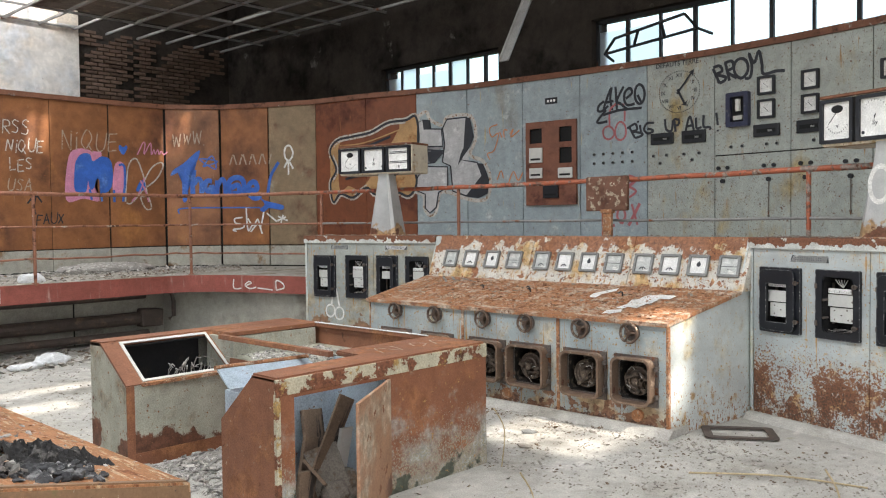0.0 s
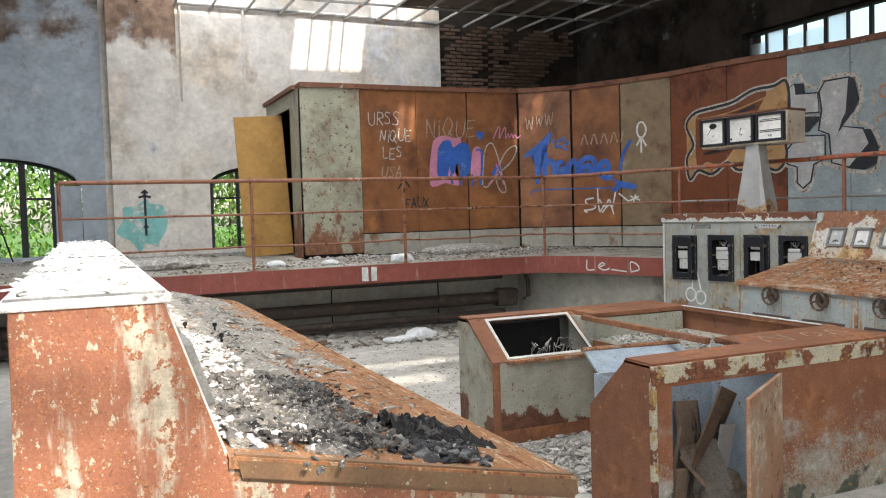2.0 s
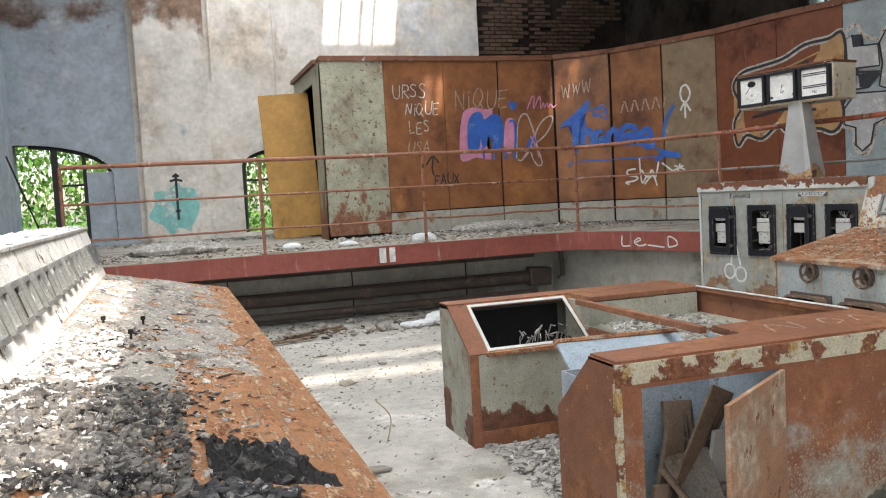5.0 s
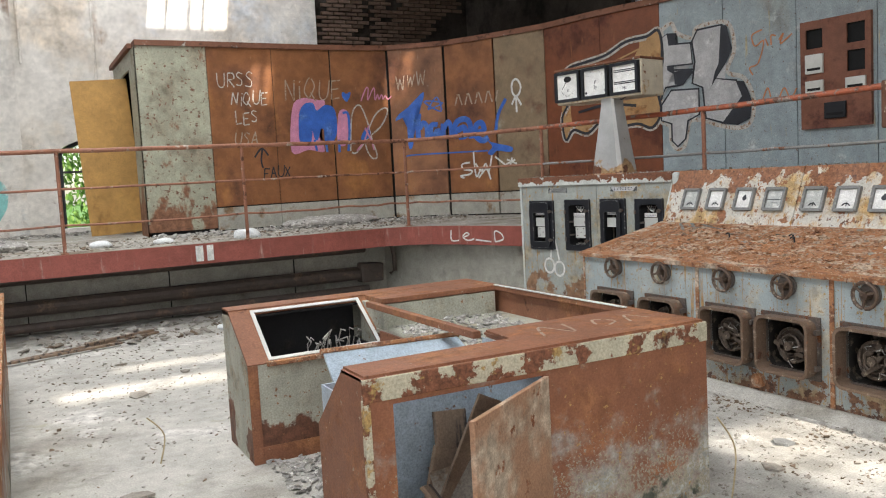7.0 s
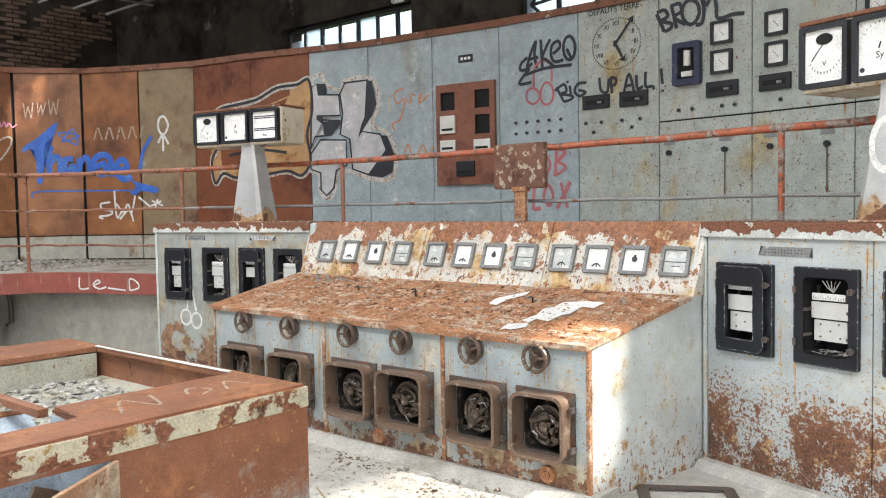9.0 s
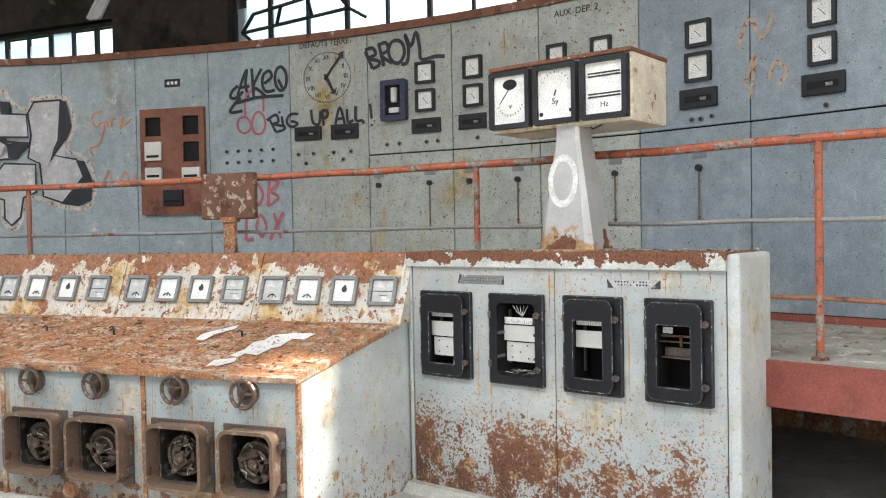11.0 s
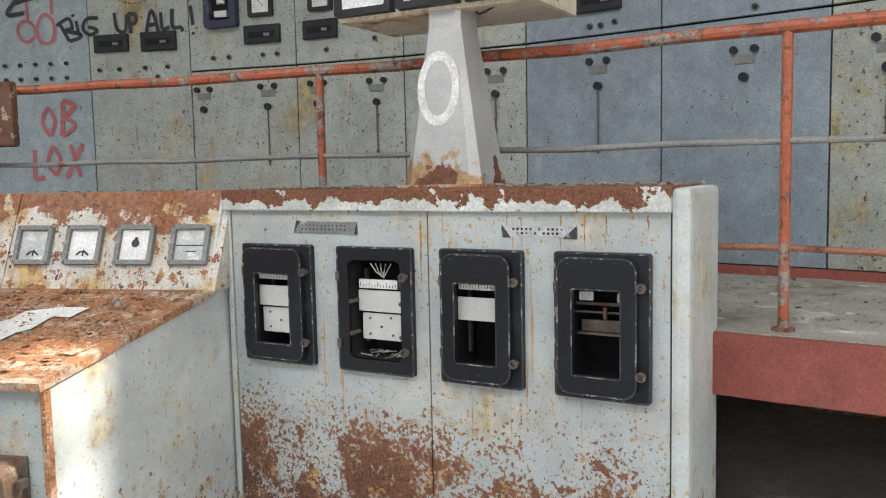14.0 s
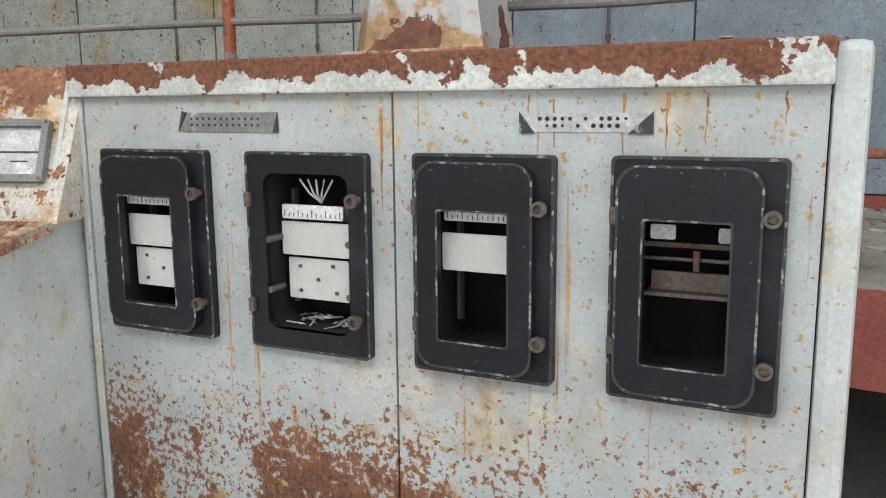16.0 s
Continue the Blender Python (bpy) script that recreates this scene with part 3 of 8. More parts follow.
tagged(part("floor", bm, dust_floor), "dusty grey concrete floor strewn with rubble", "floor", kind="structure")
bm = bmesh.new()
box(bm, (-60, Y1 + 0.4, -0.3), (80, 90, 0.55))
tagged(part("ground", bm, leaf), "green overgrown ground outside the windows", "ground", kind="structure")

# raised platform with its red fascia
bm = bmesh.new()
prism(bm, EDGE + [(X1, -3.8), (X1, Y1), (X0, Y1)], PLAT - 0.05, PLAT, flat_place)
tagged(part("platform", bm, platform_floor), "raised concrete platform covered in dust and litter", "platform", kind="structure")


def strip(line, z0, z1, y_in, y_out):
    """An upright band that follows a line on plan, between two offsets to its left."""
    bm = bmesh.new()
    pts = [Vector((x, y, 0)) for x, y in line]
    cols = []
    for i, p in enumerate(pts):
        way = (pts[min(i + 1, len(pts) - 1)] - pts[max(i - 1, 0)]).normalized()
        side = Vector((-way.y, way.x, 0))
        cols.append([bm.verts.new(p + side * o + Vector((0, 0, z))) for o, z in ((y_in, z0), (y_in, z1), (y_out, z1), (y_out, z0))])
    for a, b in zip(cols, cols[1:]):
        for k in range(4):
            bm.faces.new((a[k], a[(k + 1) % 4], b[(k + 1) % 4], b[k]))
    bm.faces.new(cols[0])
    bm.faces.new(list(reversed(cols[-1])))
    return bm


fine_edge = []
for (ax, ay), (bx, by) in zip(EDGE, EDGE[1:]):
    k = max(1, int(math.hypot(bx - ax, by - ay) / 0.5))
    fine_edge += [(ax + (bx - ax) * i / k, ay + (by - ay) * i / k) for i in range(k)]
fine_edge.append(EDGE[-1])
tagged(part("fascia", strip(fine_edge, PLAT - 0.225, PLAT - 0.004, -0.035, 0.03), fascia_red), "faded red painted steel fascia of the platform edge", "fascia", kind="structure")
# wall under the platform: set back behind the straight part, flush under the curved part
tagged(part("wall_under_platform", strip([(0.2, 10.95), (7.35, 10.95), (7.75, 10.0), (7.95, 9.3), (8.2, 8.3), (8.6, 6.5), (8.7, 4.6), (8.5, 3.0), (8.3, 2.3)], 0.0, PLAT - 0.05, 0.0, 0.08), under_wall_paint),
       "beige panelled wall under the platform", "wall", kind="structure")
tagged(part("wall_under_platform_far", strip([(10.6, 3.4), (10.2, 0.6), (8.6, -2.4), (7.2, -3.9)], 0.0, PLAT - 0.05, 0.0, 0.08), rust_top), "dark rusty wall deep under the platform", "wall", kind="structure")


def arched_wall(name, x0, x1, z1, y0, y1, arches, material, label):
    """A wall along x with arched openings, built as vertical slices round them."""
    bm = bmesh.new()
    holes = [(cx - half, z0, cx + half, spring + rise) for cx, half, z0, spring, rise in arches]
    sheet(bm, x0, x1, 0.0, z1, y0, y1, holes)
    for cx, half, z0, spring, rise in arches:
        curve = [(cx + half * math.cos(math.pi * k / 14), spring + rise * math.sin(math.pi * k / 14)) for k in range(15)]
        top = spring + rise
        for (ax, az), (bx, bz) in zip(curve, curve[1:]):
            prism(bm, [(ax, az), (bx, bz), (bx, top + 0.001), (ax, top + 0.001)], y0, y1, front_place)
    return tagged(part(name, bm, material), label, "wall", kind="structure")


ARCHES = [(0.2, 1.5, 0.95, 2.10, 0.50), (5.2, 1.4, 0.95, 2.15, 0.34)]
# the corner wall cuts the first arch in half
bm = boxes(((X0, Y1, 0.0), (2.08, Y1 + 0.4, 0.95)), ((1.7, Y1, 0.95), (2.08, Y1 + 0.4, ROOF)))
acx, ahalf, az0, aspring, arise = ARCHES[0]
for k in range(12):
    xa, xb = acx + (1.7 - acx) * k / 12, acx + (1.7 - acx) * (k + 1) / 12
    za, zb = [aspring + arise * math.sqrt(max(0.0, 1 - ((x - acx) / ahalf) ** 2)) for x in (xa, xb)]
    prism(bm, [(xa, za), (xb, zb), (xb, ROOF), (xa, ROOF)], Y1, Y1 + 0.4, front_place)
tagged(part("wall_back_left", bm, plaster_blue), "weathered plaster wall, coloured blue grey for its shade, with an arched window", "wall", kind="structure")
arched_wall("wall_back", 2.08, 8.35, ROOF, Y1, Y1 + 0.4, [ARCHES[1]], plaster, "tall sunlit plaster wall with stains and arched windows")
tagged(part("pilaster", boxes(((2.18, Y1 - 0.22, 0), (3.30, Y1 - 0.004, ROOF))), pilaster_plaster), "pale plastered pilaster with brown water stains", "pilaster", kind="structure")
tagged(part("wall_back_corner", boxes(((8.35, Y1 + 0.1, 0), (X1 + 0.4, Y1 + 0.4, ROOF))), mortar), "dark sooty brick corner of the hall", "wall", kind="structure")
W1, W2 = (8.35, 3.2, 11.02, 4.22), (2.7, 3.2, 6.66, 4.34)
bm = bmesh.new()
sheet(bm, Y0 - 0.4, Y1 + 0.4, 0.0, ROOF, X1, X1 + 0.4, [W1, W2], lambda p, q, r: Vector((r, p, q)))
tagged(part("wall_east", bm, mortar), "dark brick wall above the switchboard with long strip windows", "wall", kind="structure")
WEST = [(-3.2, 1.0, -0.6, 4.2), (1.0, 1.0, 3.6, 4.2), (5.2, 1.0, 7.8, 4.2)]
bm = bmesh.new()
sheet(bm, Y0 - 0.4, Y1 + 0.4, 0.0, ROOF, X0 - 0.4, X0, WEST, lambda p, q, r: Vector((r, p, q)))
tagged(part("wall_west", bm, plaster_blue), "peeling blue grey plaster wall with tall windows", "wall", kind="structure")
SOUTH = [(1.2, 1.0, 4.4, 4.2)]
bm = bmesh.new()
sheet(bm, X0 - 0.4, X1 + 0.4, 0.0, ROOF, Y0 - 0.4, Y0, SOUTH)
tagged(part("wall_south", bm, plaster), "plain unseen plaster wall with an opening added for fill light", "wall", kind="structure")

# roof with skylight openings, each added where its sun patch needs it
SKY = [(2.20, -4.2, 3.04, 2.15), (7.05, -3.4, 8.1, -2.2), (4.1, 0.75, 5.6, 1.35), (5.66, 13.35, 7.04, 14.55), (6.62, 8.35, 6.95, 9.1), (8.62, 8.2, 8.95, 9.0),
       (2.5, 14.2, 4.9, 15.4), (7.1, 14.2, 8.15, 15.3), (4.6, 1.6, 6.1, 2.05), (5.3, 0.2, 5.9, 0.45), (6.8, -2.0, 7.3, -1.5)]
# opaque panes added over the middle of the room, with fill lamps below
FILL_PANES = [(1.8, 2.2, 3.7, 5.6), (1.8, 6.0, 3.7, 9.4), (4.0, 2.2, 5.6, 5.6), (2.9, 9.7, 5.7, 11.9)]
bm = bmesh.new()
sheet(bm, X0 - 0.4, X1 + 0.4, Y0 - 0.4, Y1 + 0.4, ROOF, ROOF + 0.25, SKY + FILL_PANES, flat_place)
tagged(part("roof", bm, roof_dark), "dark boarded roof with skylight openings placed to cast the sun patches", "roof", kind="structure")
bm = bmesh.new()
for x0, y0, x1, y1 in SKY:
    for k in range(1, max(2, int((x1 - x0) / 0.55))):
        x = x0 + (x1 - x0) * k / max(2, int((x1 - x0) / 0.55))
        box(bm, (x - 0.03, y0, ROOF + 0.05), (x + 0.03, y1, ROOF + 0.12))
tagged(part("skylight_bars", bm, window_iron), "black iron glazing bars of the skylights", "skylight", kind="structure")

# these added panes block the sun, so only the lamps light the room
bm = bmesh.new()
for x0, y0, x1, y1 in FILL_PANES:
    box(bm, (x0, y0, ROOF + 0.13), (x1, y1, ROOF + 0.15))
tagged(part("skylight_glazing", bm, opaque_pane), "dirty opaque panes added in the roof to stop the sun above fill lamps", "skylight", kind="structure")

# suspended ceiling: grid, and the tiles that are left
bm = bmesh.new()
rng = random.Random(4)
xs = [X0 + 0.62 * i for i in range(int((X1 - X0) / 0.62) + 1)]
ys = [Y0 + 1.24 * j for j in range(int((Y1 - Y0) / 1.24) + 1)]
for x in xs:
    box(bm, (x - 0.018, Y0, CEIL - 0.02), (x + 0.018, Y1, CEIL + 0.02))
for y in ys:
    box(bm, (X0, y - 0.018, CEIL - 0.018), (X1, y + 0.018, CEIL + 0.018))
ceiling = part("ceiling", bm, ceiling_bar)
bm = bmesh.new()
for i, x in enumerate(xs[:-1]):
    for j, y in enumerate(ys[:-1]):
        keep = 0.86 if x > 7.6 else (0.5 if x > 6.4 else (0.12 if x > 4.0 and 1 < y < 12 else 0.0))
        shone = any(a0 - 0.35 < x + 0.31 + 0.18 < a1 + 0.35 and b0 - 0.65 < y + 0.62 - 1.26 < b1 + 0.65 for a0, b0, a1, b1 in SKY)
        if rng.random() < keep and not shone and not (7.3 < x + 0.3 < 8.3 and 9 < y + 0.6 < 11):
            m = Matrix.Translation((x + 0.31, y + 0.62, CEIL + 0.03)) @ Euler((rng.gauss(0, 0.02), rng.gauss(0, 0.03), 0)).to_matrix().to_4x4()
            box(bm, (-0.295, -0.605, 0), (0.295, 0.605, 0.018), m)
ceiling_tiles = part("ceiling_tiles", bm, tile_mat)
tagged(ceiling, "suspended ceiling grid of pale steel bars", "ceiling", kind="structure")
tagged(ceiling_tiles, "brown-stained ceiling tiles, many of them missing", "ceiling", kind="structure")

# added out of view: stops light from entering under the platform
tagged(part("wall_under_platform_near", strip([(7.15, -0.75), (6.5, -1.9), (5.5, -3.75)], 0.0, PLAT - 0.05, 0.0, 0.08), under_wall_paint), "unseen wall added to keep light out from under the platform", "wall", kind="structure")
# daylight in the west windows, and fill through the added, unseen south opening
for y0, z0, y1, z1 in WEST:
    window_light("west_window_daylight", look((X0 - 0.2, (y0 + y1) / 2, 2.6), (X0 + 4, (y0 + y1) / 2, 2.3)), y1 - y0, z1 - z0, 20 if y0 < 0 else 25 if y0 < 4 else 15, (1.0, 0.97, 0.92))
for x0, z0, x1, z1 in SOUTH:
    window_light("south_window_daylight", look(((x0 + x1) / 2, Y0 - 0.2, 2.6), ((x0 + x1) / 2, Y0 + 4, 2.3)), x1 - x0, z1 - z0, 84, (1.0, 0.97, 0.92))
for x0, y0, x1, y1 in SKY:
    window_light("skylight_daylight", look(((x0 + x1) / 2, (y0 + y1) / 2, ROOF + 0.02), ((x0 + x1) / 2, (y0 + y1) / 2 + 0.01, 0)), x1 - x0, y1 - y0, 21 * (x1 - x0) * (y1 - y0))

# added fill lamps under the panes, strongest over the left and back
for x0, y0, x1, y1 in FILL_PANES:
    window_light("roof_light_daylight", look(((x0 + x1) / 2, (y0 + y1) / 2, ROOF + 0.1), ((x0 + x1) / 2, (y0 + y1) / 2 + 0.01, 0)), x1 - x0, y1 - y0, (24 if y0 > 9 else 24 if x0 < 3 else 5) * (x1 - x0) * (y1 - y0))


# ---- curved switchboard ----
def wall_at(s, z, out=0.0):
    """A point on the switchboard: s counts panels from its free end, out is the distance into the room."""
    i = min(max(int(s), 0), len(WALL) - 2)
    a, b = Vector((*WALL[i], 0)), Vector((*WALL[i + 1], 0))
    way = (b - a).normalized()
    p = a + (b - a) * (s - i)
    return p + Vector((way.y, -way.x, 0)) * out + Vector((0, 0, z))


def wall_frame(s, z):
    """Local frame on the board: x along it, y into it, z up."""
    i = min(max(int(s), 0), len(WALL) - 2)
    a, b = WALL[i], WALL[i + 1]
    turn = math.degrees(math.atan2(b[1] - a[1], b[0] - a[0]))
    p = wall_at(s, z)
    return frame_of(p.x, p.y, turn, p.z)


PANEL_MATS = [green_panel, brown_panel, brown_panel, brown_panel, brown_panel, brown_panel, olive_panel, red_panel, red_panel, grey_panel, grey_panel, grey_panel, grey_panel,
              speck_panel, speck_panel, speck_panel, speck_panel, slate_panel, slate_panel, lichen_panel, lichen_panel]
switchboard = thing("switchboard", None, "long curved steel switchboard with brown and blue grey panels", "switchboard")
TOP = 3.36
for i in range(len(WALL) - 1):
    gap = 0.035 if i in (3, 4, 5) else 0.008
    length = (Vector(WALL[i + 1]) - Vector(WALL[i])).length
    fr = wall_frame(i, 0)
    low = 1.22 if 0 < i < 9 else PLAT + 0.05
    pieces = [(low, TOP)] if i < 14 else [(low, 2.238), (2.25, TOP)]
    for z0, z1 in pieces:
        bm = bmesh.new()
        box(bm, (gap / 2, 0, z0), (length - gap / 2, 0.03, z1), bevel=0.004)
        bm.transform(fr)
        part("panel", bm, PANEL_MATS[i], switchboard)
    if 0 < i < 9:
        bm = bmesh.new()
        box(bm, (gap / 2, -0.006, PLAT + 0.02), (length - gap / 2, 0.03, 1.205))
        bm.transform(fr)
        part("plinth", bm, plinth_paint, switchboard)
# black band behind the panels: darkness of the gaps put in as colour
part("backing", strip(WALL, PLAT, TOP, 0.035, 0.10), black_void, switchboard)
part("cap", strip(WALL[:10], TOP, 3.43, -0.03, 0.25), cap_rust, switchboard)
part("cap", strip(WALL[9:], TOP, 3.43, -0.03, 0.25), cap_rust, switchboard)
part("kerb", strip(WALL[9:], PLAT, PLAT + 0.045, -0.04, 0.02), fascia_red, switchboard)
# free end of the board, with its side wall, roof and open door
bm = boxes(((4.63, 12.385, PLAT), (4.66, 13.0, TOP)), ((4.63, 13.86, PLAT), (4.66, 14.7, TOP)), ((4.63, 13.0, 3.14), (4.66, 13.86, TOP)))
part("side_wall", bm, green_panel, switchboard)
part("roof_sheet", boxes(((4.58, 12.61, TOP + 0.004), (8.2, 14.75, 3.425))), cap_rust, switchboard)
# black sheets added behind the door opening to paint in its darkness
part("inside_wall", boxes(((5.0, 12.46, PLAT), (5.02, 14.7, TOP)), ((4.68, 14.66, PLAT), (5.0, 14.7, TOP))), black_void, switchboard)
bm = bmesh.new()
box(bm, (-0.76, 0, PLAT + 0.03), (0, 0.035, 3.13), bevel=0.004)
bm.transform(frame_of(4.86, 13.84, -1.5) @ pose(0, 0, 0, 0, -3.0, 0))
door = part("door", bm, door_yellow, switchboard, "open orange-yellow varnished steel door")


# ---- instruments ----
def plate(name, x0, z0, x1, z1, y, mat, parent, label="", thick=0.004, r=0.004):
    bm = bmesh.new()
    prism(bm, rounded(x0, z0, x1, z1, r, 2), y - thick, y, front_place)
    return part(name, bm, mat, parent, label)


def circle_of(cx, cz, r, n=14):
    return [(cx + r * math.cos(2 * math.pi * k / n), cz + r * math.sin(2 * math.pi * k / n)) for k in range(n)]


def recorder(m, w, h, style, group, label):
    """A chart recorder in a black case: x along the cabinet, y into it, from the lower left corner of its flange."""
    t = thing("chart_recorder", m, label, "chart recorder", group)
    edge = 0.052
    bm = bmesh.new()
    ring(bm, rounded(0, 0, w, h, 0.012), rounded(edge, edge, w - edge, h - edge, 0.03), -0.022, 0.0)
    fl = part("flange", bm, bakelite, t)
    bm = bmesh.new()
    ring(bm, rounded(0, 0, w, h, 0.012), rounded(0.006, 0.006, w - 0.006, h - 0.006, 0.011), -0.0235, -0.022)
    part("worn_edge", bm, worn_black, fl)
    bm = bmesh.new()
    # case walls coloured near black for the shade inside
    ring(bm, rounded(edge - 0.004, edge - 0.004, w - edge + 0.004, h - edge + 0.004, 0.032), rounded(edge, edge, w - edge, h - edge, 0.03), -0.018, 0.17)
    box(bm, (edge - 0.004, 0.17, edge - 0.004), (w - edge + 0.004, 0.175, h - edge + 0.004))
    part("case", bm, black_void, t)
    a, b = edge + 0.02, w - edge - 0.045
    d, knob_x = 0.016, w - 0.024
    dy = 0.0 if style == "open" else -0.034
    if style != "empty":
        strip_z = h * (0.70 if style != "open" else 0.66)
        sc = plate("scale", a, strip_z, b, strip_z + 0.035, 0.03 + dy, dial, t, "white printed scale strip")
        bm = bmesh.new()
        for k in range(13):
            x = a + 0.008 + (b - a - 0.016) * k / 12
            box(bm, (x - 0.0008, 0.0245 + dy, strip_z + 0.005), (x + 0.0008, 0.0258 + dy, strip_z + (0.022 if k % 3 == 0 else 0.014)))
        part("tick", bm, black_spray, sc)
        plate("chart_plate", a - 0.01, h * 0.47, b + 0.01, h * 0.47 + 0.085, 0.04 + dy, white_plate, t, "blank white metal plate")
        if style != "half":
            low = plate("lower_plate", a, h * 0.24, b, h * 0.24 + 0.105, 0.05 + dy, white_plate, t, "white metal plate with screws")
            for sx, sz in ((0.2, 0.2), (0.8, 0.2), (0.2, 0.8), (0.75, 0.85), (0.5, 0.5)):
                bm = bmesh.new()
                rod(bm, (a + (b - a) * sx, 0.042 + dy, h * 0.24 + 0.105 * sz), (a + (b - a) * sx, 0.047 + dy, h * 0.24 + 0.105 * sz), 0.005, seg=8)
                part("screw", bm, steel, low)
        bm = boxes(((edge, 0.06, strip_z - 0.008), (w - edge, 0.075, strip_z + 0.03)), ((edge + 0.01, 0.08, h * 0.2), (edge + 0.02, 0.1, h * 0.8)), ((w - edge - 0.02, 0.08, h * 0.2), (w - edge - 0.01, 0.1, h * 0.8)))
        part("chassis", bm, steel, t)
    else:
        bm = boxes(((edge + 0.01, 0.03, h * 0.42), (w - edge - 0.01, 0.15, h * 0.435)), ((a, 0.05, h * 0.44), (b, 0.06, h * 0.52)), ((edge, 0.05, h * 0.62), (w - edge, 0.06, h * 0.64)))
        rod(bm, (edge, 0.03, h * 0.58), (w - edge, 0.03, h * 0.58), 0.004)
        rod(bm, (w * 0.5, 0.02, h * 0.54), (w * 0.5, 0.02, h * 0.62), 0.007)
        part("mechanism", bm, steel, t)
        plate("torn_label", a, h * 0.66, a + 0.05, h * 0.66 + 0.03, 0.03, dial, t)
        plate("torn_label", b - 0.03, h * 0.655, b, h * 0.655 + 0.03, 0.03, dial, t)
    if style == "open":
        bm = bmesh.new()
        for k in range(5):
            x = w * 0.5 + 0.012 * (k - 2)
            tube(bm, [(w * 0.5, 0.05, h * 0.74), (x, 0.035, h * 0.79), (x + 0.012 * (k - 2), 0.03, h * 0.86)], 0.0025, 6)
        part("wire", bm, dial, t, "tuft of pale cut wires")
        for z in (0.3, 0.56):
            for x in (edge + 0.005, w - edge - 0.005):
                bm = bmesh.new()
                rod(bm, (x, -0.018, h * z), (x, 0.04, h * z), 0.009, seg=8)
                part("stud", bm, steel, t)
        bm = bmesh.new()
        rng = random.Random(int(w * 1000))
        for k in range(24):
            c = Vector((edge + 0.02 + rng.random() * (w - 2 * edge - 0.04), 0.02 + rng.random() * 0.1, edge + 0.004 + 0.012 * rng.random()))
            box(bm, (-0.025, -0.003, -0.001), (0.025, 0.003, 0.001), Matrix.Translation(c) @ Euler((rng.gauss(0, 0.3), rng.gauss(0, 0.2), rng.uniform(0, 3))).to_matrix().to_4x4())
        part("litter", bm, grey_ash, t)
    else:
        bm = bmesh.new()
        ring(bm, rounded(d, d, w - 0.04, h - d, 0.045), [(x, z) for x, z in rounded(w * 0.215, h * 0.165, w * 0.71, h * 0.75, 0.006)], -0.044, -0.024)
        dr = part("door", bm, bakelite, t, "black rounded door with a window opening")
        bm = bmesh.new()
        ring(bm, rounded(w * 0.215 - 0.004, h * 0.165 - 0.004, w * 0.71 + 0.004, h * 0.75 + 0.004, 0.007), rounded(w * 0.215, h * 0.165, w * 0.71, h * 0.75, 0.006), -0.046, -0.044)
        part("window_rim", bm, worn_black, dr)
        bm = bmesh.new()
        ring(bm, rounded(d, d, w - 0.04, h - d, 0.045), rounded(d + 0.005, d + 0.005, w - 0.045, h - d - 0.005, 0.043), -0.0455, -0.044)
        part("worn_edge", bm, worn_black, dr)
    for z in (0.2, 0.78):
        bm = bmesh.new()
        rod(bm, (knob_x, -0.05, h * z), (knob_x, -0.02, h * z), 0.009, seg=10)
        ring(bm, circle_of(knob_x, h * z, 0.0165), circle_of(knob_x, h * z, 0.010), -0.058, -0.044)
        rod(bm, (knob_x - 0.02, -0.046, h * z - 0.004), (knob_x, -0.046, h * z), 0.006, seg=6)
        part("knob", bm, steel, t)
    for z in (0.22, 0.76):
        part("hinge", boxes(((0.0, -0.034, h * z - 0.018), (0.018, -0.022, h * z + 0.018)), bevel=0.003), steel, t)
    return t


